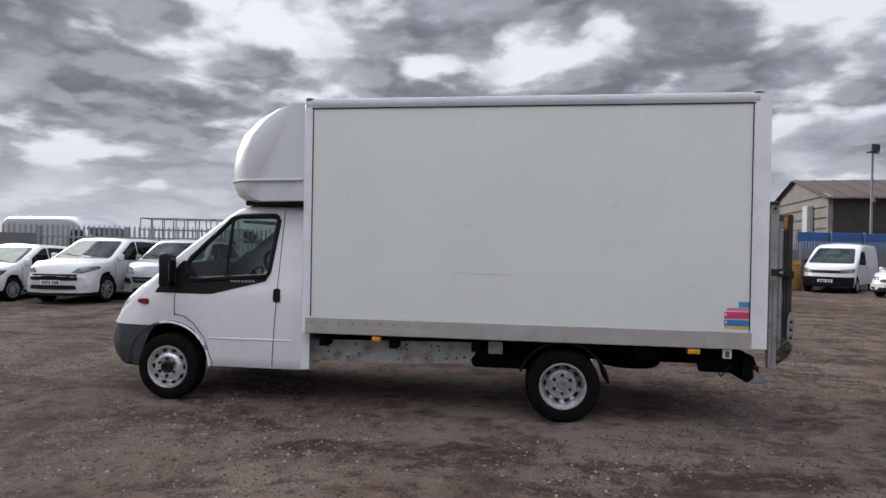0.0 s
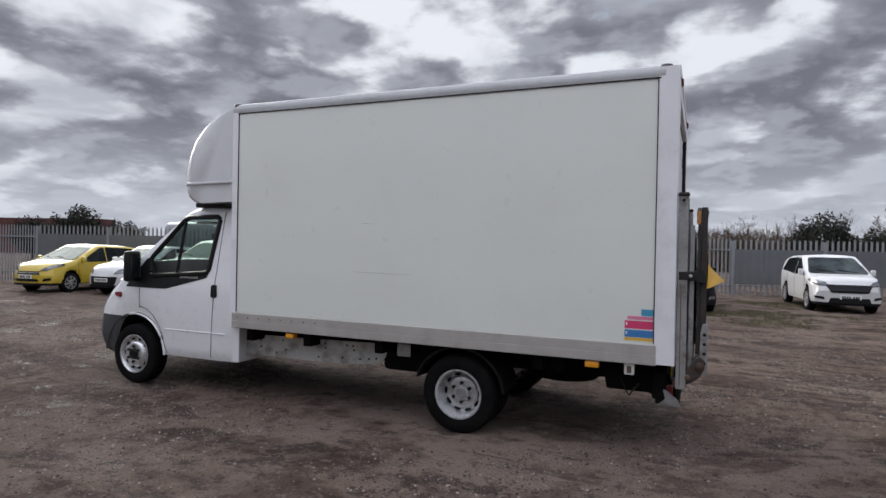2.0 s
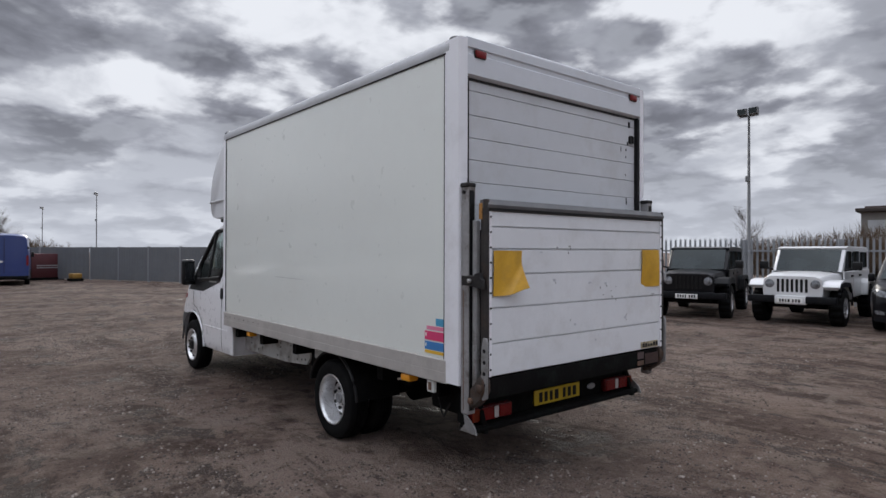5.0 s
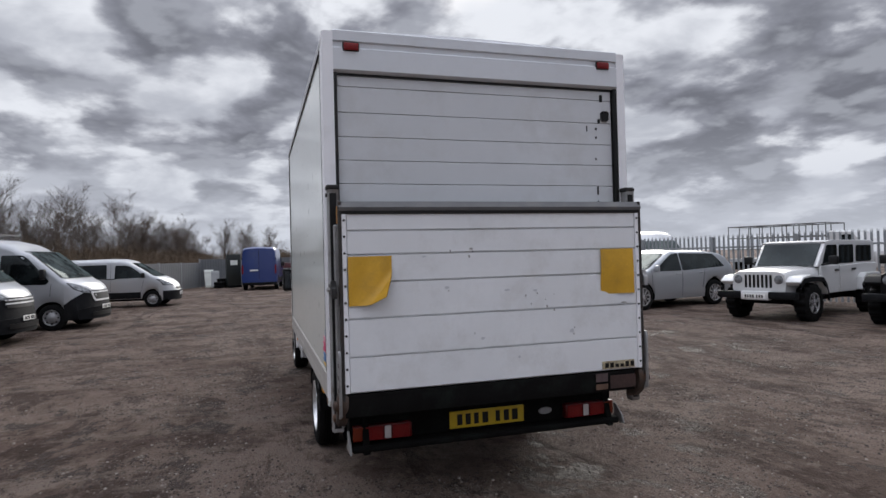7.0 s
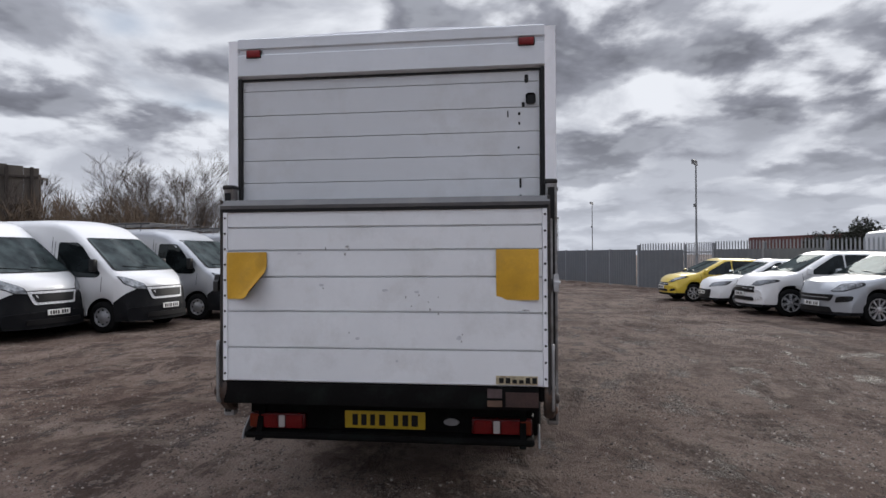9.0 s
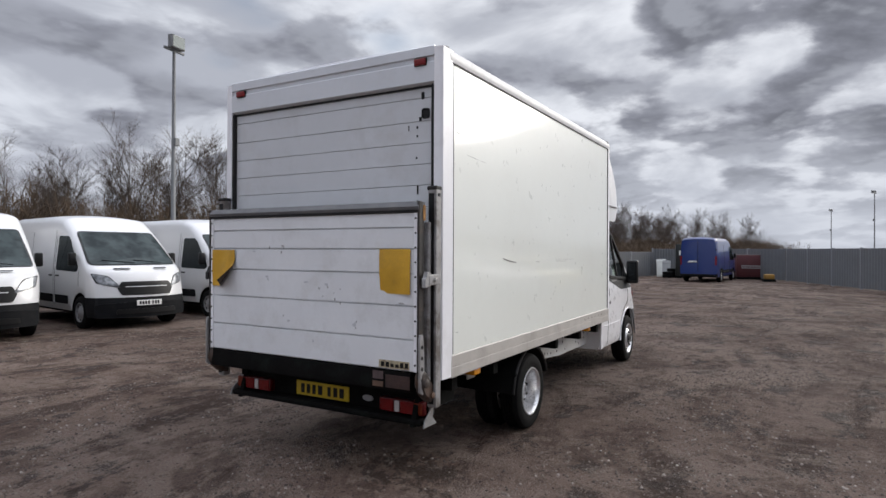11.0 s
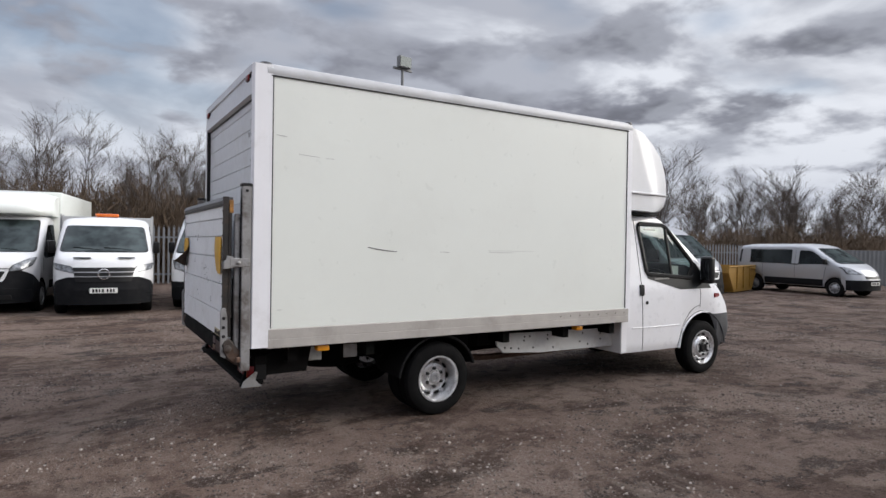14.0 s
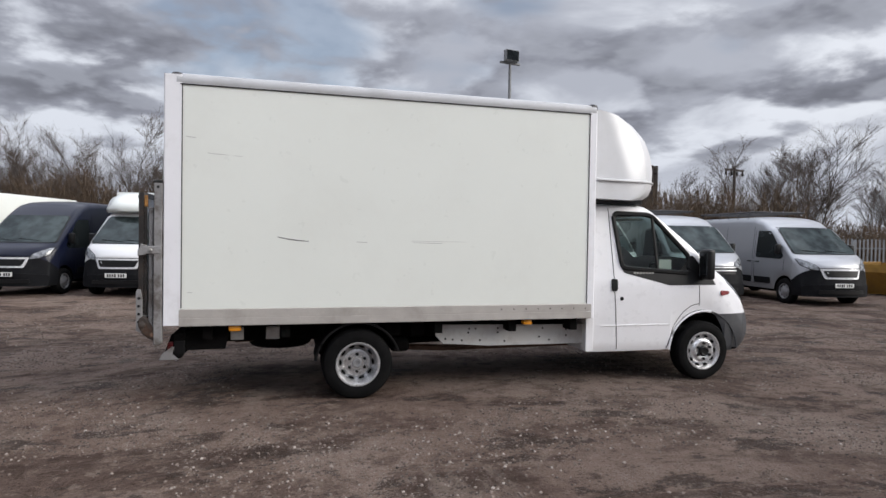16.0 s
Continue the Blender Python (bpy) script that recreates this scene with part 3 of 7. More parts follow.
def bare_tree(seed, height):
    """Several upright stems with rising branches and a haze of fine twigs."""
    r = random.Random(seed)
    wood, fine = ([], []), ([], [])

    def grow(p, d, length, rad, level):
        n = (5, 3, 2, 1)[level]
        pts, ways = [p], []
        for i in range(n):
            d = (d + Vector((r.gauss(0, .028), r.gauss(0, .028), .03 if level else .0))).normalized()
            pts.append(pts[-1] + d * length / n)
            ways.append(d)
        for i in range(n):
            ra, rb = (max(rad * (1 - .8 * (i + k) / n), .0058) for k in (0, 1))
            if i == n - 1 or level == 3:
                spike(*(wood if level < 2 else fine), pts[i], pts[i + 1], ra)
            else:
                thin(*(wood if level < 2 else fine), pts[i], pts[i + 1], ra, rb, 5 if level == 0 else 3)
        if level == 3:
            return
        for k in range((13, 10, 9)[level]):
            f = r.uniform((.22, .15, .1)[level], 1)
            i = min(int(f * n), n - 1)
            q = pts[i].lerp(pts[i + 1], f * n - i)
            a = r.uniform(0, 2 * math.pi)
            side = Vector((math.cos(a), math.sin(a), 0))
            nd = (ways[i] + side * r.uniform(*((.34, .74), (.42, .90), (.45, 1.0))[level])).normalized()
            if nd.z < .15:
                nd = (nd + Vector((0, 0, .35))).normalized()
            reach = (r.uniform(.42, .64) * (1.15 - .65 * f), r.uniform(.36, .6) * (1.1 - .4 * f), r.uniform(.45, .85))[level]
            grow(q, nd, length * reach, rad * (.5 - .2 * f), level + 1)

    for k in range(r.choice((1, 2, 2))):
        lean = Vector((r.gauss(0, .10), r.gauss(0, .10), 1)).normalized()
        grow(Vector((r.gauss(0, .15) * k, r.gauss(0, .15) * k, -.1)), lean, height * (1 - .2 * k), height * .0095, 0)
    thing = empty("bare_tree", Matrix(), "leafless winter tree with grey-brown branches", "tree", "trees behind the fence")
    for name, (v, f), m in (("trunk", wood, M["bark"]), ("crown", fine, M["twig"])):
        me = bpy.data.meshes.new(name)
        me.from_pydata([tuple(x) for x in v], [], f)
        me.materials.append(m)
        ob = new(name, me)
        ob.parent = thing
        if name == "crown":
            tagged(ob, kind="stuff")
    return thing


def scrub(name, seed, length, height, count, material, label):
    """A tangle of thin stems along a strip, joined into one mesh."""
    r = random.Random(seed)
    v, f = [], []
    for _ in range(count):
        p = Vector((r.uniform(0, length), r.gauss(0, .8), 0))
        h = height * (.55 + .45 * r.random()) * (.9 + .25 * noise.noise((p.x * .6, seed, 0)))
        d = Vector((r.gauss(0, .22), r.gauss(0, .22), 1)).normalized()
        q = p + d * h * .5
        e = q + (d + Vector((r.gauss(0, .3), r.gauss(0, .3), 0))).normalized() * h * .5
        thin(v, f, p, q, .022, .014, 3)
        spike(v, f, q, e, .014)
        for _ in range(12):
            k = r.random()
            s = q.lerp(e, k) if r.random() < .65 else p.lerp(q, .5 + .5 * k)
            g = s + Vector((r.gauss(0, .30), r.gauss(0, .30), r.uniform(.2, 1.))) * h * .24
            spike(v, f, s, g, .0155)
    me = bpy.data.meshes.new(name)
    me.from_pydata([tuple(x) for x in v], [], f)
    me.materials.append(material)
    return tagged(new(name, me), label, "scrub", "scrub behind the fence", "stuff")


TREE_LINE = [(20, -27.5), (-1, -20.5), (-20, -15.5), (-33, -12.5), (-52, -10.5), (-78, -8)]


def along(line, step):
    out, left = [], 0.
    for (x0, y0), (x1, y1) in zip(line, line[1:]):
        span = math.hypot(x1 - x0, y1 - y0)
        d = left
        while d < span:
            out.append((x0 + (x1 - x0) * d / span, y0 + (y1 - y0) * d / span, math.degrees(math.atan2(y1 - y0, x1 - x0))))
            d += step
        left = d - span
    return out


trees = [bare_tree(s, 6.5) for s in (11, 12, 13, 14, 15, 16)]
used = [False] * len(trees)


def plant(x, y, size):
    i = rng.randrange(len(trees))
    m = pose(x, y, -.05, 0, 0, rng.uniform(0, 360))
    t = copy_thing(trees[i], m) if used[i] else trees[i]
    used[i] = True
    t.matrix_basis = m
    t.scale = (size * rng.uniform(.85, 1.1), size * rng.uniform(.85, 1.1), size)


for x, y, a in along(TREE_LINE, 1.15):
    if rng.random() < .85:
        plant(x + rng.gauss(0, .5), y - abs(rng.gauss(0, 1.5)), rng.uniform(.55, 1.0) * (1.0 if x > -20 else .90))
for x, y, a in along([(22, -33), (0, -25), (-20, -20), (-45, -16)], 2.0):
    plant(x + rng.gauss(0, .8), y + rng.gauss(0, 1), rng.uniform(.6, .9))
for x, y, s in ((-4.3, 54.5, .85), (12, 46, .6), (14, 47.5, .65), (16, 47, .62), (18, 48, .6), (20, 47.5, .65), (24, 48, .6), (8, 44, .55), (28, 48, .6), (33, 46, .65), (5, 45, .55), (3, 46, .5), (-14, 40, .6), (-2, 52, .6), (38, 44, .6)):
    plant(x, y, s)
brush = scrub("winter_scrub", 21, 4., 3.9, 540, M["scrub"], "dense brown leafless winter scrub")
started = False
for x, y, a in along(TREE_LINE, 3.0):
    m = pose(x, y - .3, -.05, 0, 0, a)
    o = copy_thing(brush, m) if started else brush
    o.matrix_basis = m
    o.scale = (1, 1, rng.uniform(.9, 1.2) * (1.05 if x > -20 else .80))
    started = True
for x, y in ((-52, -4.5), (-55, -2.5), (-50, -2.2), (-57, -.5), (-53, .2)):
    plant(x, y, rng.uniform(.55, .7))
    o = copy_thing(brush, pose(x - 1.5, y, -.05, 0, 0, 30))
    o.scale = (1, 1, rng.uniform(.7, .85))
for x, y, a in along([(-16, 43), (14, 47), (44, 44)], 3.4):
    o = copy_thing(brush, pose(x, y, -.05, 0, 0, a))
    o.scale = (1, 1, rng.uniform(.7, 1.0))


def evergreen_bush(seed):
    """A dark rounded bush of many small leaf clumps."""
    r = random.Random(seed)
    v, f = [], []
    for _ in range(9000):
        d = Vector((r.gauss(0, 1), r.gauss(0, 1), r.gauss(0, 1))).normalized()
        rad = 1 + .35 * noise.noise(d * 2.1 + Vector((seed, 0, 0)))
        p = Vector((d.x * 1.5, d.y * 1.5, 1.9 + d.z * 1.25)) * rad * r.uniform(.75, 1.05)
        if p.z < .1:
            continue
        s = r.uniform(.06, .13)
        u, w = Vector((r.gauss(0, 1), r.gauss(0, 1), r.gauss(0, 1))).normalized(), Vector((r.gauss(0, 1), r.gauss(0, 1), r.gauss(0, 1))).normalized()
        b = len(v)
        v += [p - u * s, p + w * s * .6, p + u * s, p - w * s * .6]
        f.append((b, b + 1, b + 2, b + 3))
    thing = empty("evergreen_bush", Matrix(), "dark green rounded evergreen bush beyond the fence", "bush", "evergreen bushes")
    me = bpy.data.meshes.new("leaves")
    me.from_pydata([tuple(x) for x in v], [], f)
    me.materials.append(M["evergreen"])
    o = new("leaves", me)
    o.parent = thing
    tagged(o, kind="stuff")
    part("trunk", tube([(0, 0, -.1), (.05, 0, 1.0), (0, .05, 2.0)], .09, 7, radius_end=.04), M["bark"], thing)
    return thing


bush = evergreen_bush(5)
for i, (x, y, s) in enumerate(((-42, 25.7, 1.15), (-45.5, 24.5, .9), (-38.5, 27, .85), (9.7, 43.5, 1.2), (13.2, 44.6, .95))):
    m = pose(x, y, 0, 0, 0, 50 * i)
    o = copy_thing(bush, m) if i else bush
    o.matrix_basis = m
    o.scale = (s, s, s)

# ---- masts, poles, buildings beyond ----
M["brown_roof"] = mat("brown_sheet_roof", (.062, .038, .032), .7, var=.2, scale=1, bump=.05, bscale=6)
M["concrete"] = mat("weathered_concrete", (.21, .195, .18), .85, var=.15, scale=.8, bump=.05, bscale=8, grime=(.16, .14, .12), amount=.6, gscale=.5)
M["blue_sheet"] = mat("blue_sheeting", (.02, .085, .26), .5, var=.15, scale=1)
M["grey_sheet"] = mat("pale_grey_cladding", (.42, .43, .44), .6, var=.1, scale=.8, grime=(.22, .2, .18), amount=.4, gscale=.6)
M["dark_gap"] = mat("dark_brown_boards", (.045, .035, .03), .8, var=.3, scale=2)
M["container_red"] = mat("red_container_paint", (.085, .022, .020), .6, var=.2, scale=.8, grime=(.10, .04, .03), amount=.5, gscale=.8)
M["boards"] = mat("weathered_dark_boards", (.105, .090, .078), .9, var=.25, scale=1.5, grime=(.15, .115, .07), amount=.5, gscale=1.2)
M["mast"] = mat("grey_mast", (.17, .175, .18), .55, metal=.4, var=.15, scale=1)
M["wood_pole"] = mat("dark_timber_pole", (.05, .04, .035), .9, var=.25, scale=3)


def lamp_mast(x, y, height, heads, turn, label):
    thing = empty("lamp_mast", pose(x, y, 0, 0, 0, turn), label, "lamp post", "lamp masts round the yard")
    part("mast", lathe([(-.1, .12), (.4, .12), (.45, .085), (height, .05)], axis="z", seg=12), M["mast"], thing)
    part("crossarm", block((-.42, -.04, height - .02), (.42, .04, height + .06), .01), M["mast"], thing)
    for h in range(heads):
        u = (h - (heads - 1) / 2) * .5
        g = .28 if heads == 1 else .20
        head = part("floodlight", block((u - g, .0, height + .05), (u + g, .20, height + .05 + 1.5 * g), .02), M["mast"], thing)
        part("lens", block((u - g + .03, .195, height + .08), (u + g - .03, .208, height + .02 + 1.5 * g), .004), M["dark_glass"], head)
    part("junction_box", block((-.09, .07, height * .62), (.09, .17, height * .62 + .25), .01), M["mast"], thing)
    return thing


lamp_mast(-40.3, 13.7, 8.1, 2, 150, "tall grey lamp mast with two floodlights")
lamp_mast(-7.3, -14.3, 8.1, 1, 10, "tall grey mast with one square floodlight")
lamp_mast(-86, 11.8, 9.0, 2, 150, "distant thin grey lamp mast")
lamp_mast(-112, 8.5, 8.4, 2, 150, "distant thin grey lamp mast")
lamp_mast(-7.6, 24.4, 7.8, 2, 180, "tall grey lamp mast with two floodlights")
lamp_mast(18.15, 28.8, 7.0, 1, 200, "tall grey lamp mast with one floodlight")


def power_pole(x, y):
    thing = empty("power_pole", pose(x, y, 0, 0, 0, 12), "dark timber power pole with a crossarm", "pole")
    part("pole", lathe([(-.1, .15), (7.2, .10)], axis="z", seg=10), M["wood_pole"], thing)
    part("crossarm", block((-1.0, -.06, 6.9), (1.0, .06, 7.05), .01), M["wood_pole"], thing)
    for u in (-.9, -.3, .3, .9):
        part("insulator", lathe([(6.55, .05), (6.62, .09), (6.85, .07), (6.9, .03)], (u, 0, 0), "z", 8), M["black"], thing)


power_pole(-31.6, -31.2)


def brown_shed():
    thing = empty("industrial_shed", pose(18.3, 42.3, 0, 0, 0, -7), "weathered concrete shed with a brown pitched roof", "building")
    w, d, e, r = 26, 12, 4.8, 6.2
    part("gable_wall", prism([(-d, 0), (0, 0), (0, e), (-d / 2, r), (-d, e)], -.12, .12, "x"), M["concrete"], thing)
    part("gable_wall", prism([(-d, 0), (0, 0), (0, e), (-d / 2, r), (-d, e)], w - .12, w + .12, "x"), M["concrete"], thing)
    part("side_wall", block((.12, -d, 0), (w - .12, -d + .15, 2.6)), M["concrete"], thing)
    part("boarding", block((.12, -d + .03, 2.6), (w - .12, -d + .12, e)), M["dark_gap"], thing, "dark brown boarding")
    part("side_wall", block((.12, -.15, 0), (w - .12, 0, e)), M["concrete"], thing)
    for s in (-1, 1):
        bm = bmesh.new()
        for i in range(24):
            x = -.4 + i * (w + .8) / 24
            for y0, z0, y1, z1 in (((.35, e - .12, -d / 2, r + .12),) if s > 0 else ((-d - .35, e - .12, -d / 2, r + .12),)):
                prism([(y0, z0), (y1, z1), (y1, z1 - .06), (y0, z0 - .06)], x, x + (w + .8) / 24 - .03, "x", bm=bm)
                prism([(y0, z0 + .03), (y1, z1 + .03), (y1, z1 - .05), (y0, z0 - .05)], x + .2, x + .32, "x", bm=bm)
        part("roof", bm, M["brown_roof"], thing, "brown corrugated roof sheets", smooth=False)
    part("duct", block((-.5, -9.6, .5), (-.13, -8.7, 4.4), .03), M["grey_sheet"], thing, "pale vertical duct")
    for i in range(7):
        z = 1.1 + i * .62
        part("cladding_strip", block((-.17, -d + .3, z), (-.125, -.3, z + .05)), M["dark_gap"], thing)


def blue_hoarding():
    thing = empty("blue_hoarding", pose(13.6, 24.2, 0, 0, 0, 20), "long blue sheet-metal hoarding above a pale wall", "hoarding")
    part("base_wall", block((-4.6, -.1, 0), (-1.5, .1, 2.4), .01), M["grey_sheet"], thing, "pale grey wall panel")
    for i in range(9):
        part("blue_panel", block((-1.45 + i * 1.9, -.05, .2), (-1.45 + i * 1.9 + 1.86, .05, 2.55), .01), M["blue_sheet"], thing)
    for i in range(10):
        part("post", block((-1.5 + i * 1.9, -.13, 0), (-1.42 + i * 1.9, -.055, 2.6)), M["mast"], thing)


def low_shed():
    thing = empty("low_shed", pose(-9.4, 46, 0, 0, 0, 10), "flat-roofed grey shed with a roller door", "building")
    part("wall", block((0, 0, 0), (9.7, 7, 4.5)), M["concrete"], thing)
    part("roof", block((-.3, -.4, 4.5), (10.0, 7.3, 4.75), .03), M["dark_gap"], thing, "dark flat roof edge")
    for i in range(6):
        part("roof_sheet", block((.2 + i * 1.58, 0.1, 4.75), (1.6 + i * 1.58, 6, 4.9 + .08 * (i % 2)), .02), M["brown_roof"], thing)
    door = part("roller_door", block((.4, -.08, 0), (4.8, -.004, 3.9)), M["grey_sheet"], thing, "grey roller door")
    for i in range(16):
        part("slat", block((.42, -.095, .06 + i * .235), (4.78, -.082, .26 + i * .235)), M["grey_sheet"], door)
    part("panel", block((5.2, -.06, .1), (9.5, -.004, 4.1), .01), M["grey_sheet"], thing)


def container(x, y, turn):
    thing = empty("shipping_container", pose(x, y, 0, 0, 0, turn), "dull red steel shipping container beyond the fence", "container", "red containers")
    zig = []
    for i in range(61):
        zig.append((i * .2, .0 if i % 4 < 2 else -.04))
    for y0 in (0, 2.4):
        part("side_wall", prism([(a, b + y0) for a, b in zig] + [(12, .06 + y0), (0, .06 + y0)], .15, 2.5, "z"), M["container_red"], thing, smooth=False)
    part("roof", block((0, 0, 2.5), (12, 2.46, 2.6), .02), M["container_red"], thing)
    for u in (0, 11.9):
        part("end_wall", block((u, 0, .15), (u + .1, 2.46, 2.5)), M["container_red"], thing)
    part("base", block((0, 0, 0), (12, 2.46, .15), .01), M["container_red"], thing)
    return thing


def billboard():
    """Seen from behind: dark boards on upright posts."""
    thing = empty("billboard", pose(-15.25, -18.45, 0, 0, 0, -45), "dark weathered back of a billboard on posts", "billboard")
    for i, (lo, hi) in enumerate(((2.1, 5.10), (2.1, 5.16), (2.1, 5.20), (2.1, 5.24))):
        part("board", block((-1.02 + i * .51, -.05, lo), (-.516 + i * .51, .0, hi), .004), M["boards"], thing)
    for u in (-.78, .02, .80):
        part("post", block((u - .06, .0, -.1), (u + .06, .16, 5.12), .01), M["wood_pole"], thing)
    for z in (2.5, 3.6, 4.7):
        part("batten", block((-1.0, .0, z), (1.0, .05, z + .09), .006), M["wood_pole"], thing)


verge()
brown_shed()
blue_hoarding()
low_shed()
for x, y in ((-78.4, 31), (-66.6, 34.2)):
    c = container(x, y, 15)
    c.scale = (1, 1, 1.42)
billboard()

# ---- bodies of vehicles: sections along the length ----
def smooth_step(a, b, x):
    k = min(max((x - a) / (b - a), 0), 1)
    return k * k * (3 - 2 * k)


def shell(xs, low, high, wide, belt, tumble=.22, crown=.03, nose=.25, tail=.08, n_low=5, n_up=5, n_top=4, corner=.07, zone=.9):
    """Lofts a body. low, high, wide and belt give its underside, top, half width and waist at x. Returns the bmesh; x runs ahead, y to the left."""
    bm = bmesh.new()
    rows = []
    x_front, x_back = max(xs), min(xs)
    for x in xs:
        zb, zt, w = low(x), high(x), wide(x)
        zb = min(zb, zt - .05)
        zc = min(belt(x), zt - .5 * (zt - zb) * .25)
        zc = max(zc, zb + .02)
        wt = w - tumble * max(zt - zc, 0)
        rc = min(corner, (zt - zc) * .6)
        half = [(0, zb), (w * .6, zb), (w - .05, zb)]
        for i in range(1, n_low + 1):
            s = i / n_low
            half.append((w - .035 * (1 - s) ** 2 - .012 * s * s, zb + (zc - zb) * s))
        y0 = half[-1][0]
        for i in range(1, n_up + 1):
            s = i / n_up
            half.append((y0 + (wt - y0) * s, zc + (zt - rc - zc) * s))
        for i in range(1, 4):
            a = math.pi / 2 * i / 3
            half.append((wt - rc * 1.3 * (1 - math.cos(a)), zt - rc + rc * math.sin(a)))
        ye = half[-1][0]
        for i in range(1, n_top + 1):
            s = 1 - i / n_top
            half.append((ye * s, zt + crown * (1 - s * s)))
        ring = half + [(-y, z) for y, z in half[-2:0:-1]]
        row = []
        fr = smooth_step(x_front - zone, x_front, x)
        bk = 1 - smooth_step(x_back, x_back + zone, x)
        for y, z in ring:
            k = min(abs(y) / max(w, .01), 1) ** 2.6
            row.append(bm.verts.new((x - nose * fr * k + tail * bk * k, y, z)))
        rows.append(row)
    for p, q in zip(rows, rows[1:]):
        n = len(p)
        for i in range(n):
            j = (i + 1) % n
            bm.faces.new((p[i], p[j], q[j], q[i]))
    # rounded ends, laddered across from side to side
    m, n, steps = len(half) - 1, len(rows[0]), 10
    for row, x, bulge in ((rows[0], x_back, tail), (rows[-1], x_front, -nose)):
        w = wide(x)
        rungs = []
        for i in range(2, m):
            l, r = row[i], row[n - i]
            rung = [l]
            for k in range(1, steps):
                y = l.co.y + (r.co.y - l.co.y) * k / steps
                rung.append(bm.verts.new((x + bulge * min(abs(y) / w, 1) ** 2.6, y, l.co.z)))
            rungs.append(rung + [r])
        for p, q in zip(rungs, rungs[1:]):
            for k in range(steps):
                bm.faces.new((p[k], p[k + 1], q[k + 1], q[k]))
        bm.faces.new([row[2], row[1], row[0], row[n - 1]] + rungs[0][:0:-1])
        bm.faces.new([row[m]] + rungs[-1])
    bmesh.ops.recalc_face_normals(bm, faces=bm.faces[:])
    return bm


def curve(points):
    px, py = [p[0] for p in points], [p[1] for p in points]
    return lambda x: float(np.interp(x, px, py))


def arched(sill, wheels, x_front, front_low, x_back, back_low):
    """The underside's height, with a round arch over each wheel (x, z, radius)."""
    def low(x):
        z = sill
        f = wheels[0]
        b = wheels[-1]
        if x > f[0]:
            z = front_low
        if x < b[0]:
            z = back_low
        for wx, wz, r in wheels:
            if abs(x - wx) < r:
                z = max(z, wz + math.sqrt(r * r - (x - wx) ** 2))
        return z
    return low


def stations(x0, x1, step, wheels):
    xs = set(np.round(np.arange(x0, x1 + step / 2, step), 4).tolist())
    xs.add(round(x1, 4))
    for wx, _, r in wheels:
        for i in range(-14, 15):
            x = wx + r * math.sin(math.pi / 2 * i / 14) * .9999
            if x0 < x < x1:
                xs.add(round(x, 4))
        for e in (-1.001, 1.001):
            if x0 < wx + e * r < x1:
                xs.add(round(wx + e * r, 4))
    return sorted(xs)


def split(bm, rule):
    """Parts a skin into several meshes by a rule on each face."""
    groups = {}
    bm.faces.ensure_lookup_table()
    for f in bm.faces:
        groups.setdefault(rule(f.calc_center_median(), f.normal), []).append(f.index)
    out = {}
    me = bpy.data.meshes.new("split")
    bm.to_mesh(me)
    for key, keep in groups.items():
        g = bmesh.new()
        g.from_mesh(me)
        g.faces.ensure_lookup_table()
        keep = set(keep)
        bmesh.ops.delete(g, geom=[f for f in g.faces if f.index not in keep], context="FACES")
        out[key] = g
    bpy.data.meshes.remove(me)
    return out


def put(name, bm, material, parent, m, label=""):
    ob = part(name, bm, material, parent, label)
    ob.matrix_basis = m
    return ob


def plate(parent, m, material, seed, size=(.52, .11)):
    """A number plate with plain bars; it faces +x."""
    w, h = size
    p = part("number_plate", block((-.006, -w / 2, -h / 2), (.006, w / 2, h / 2), .003), material, parent, "number plate with dark bars")
    p.matrix_basis = m
    r = random.Random(seed)
    y = -w / 2 + .05
    for k in range(7):
        if k == 4:
            y += .035
        b = r.uniform(.03, .042)
        part("bar", block((.006, y, -h * .32), (.0085, y + b, h * .32)), M["black"], p)
        y += .058
    return p


# ---- the lorry ----
lorry = empty("box_lorry", pose(0, -.0125, 0, 0, 0, 180), "white box lorry with a folded tail lift", "lorry")


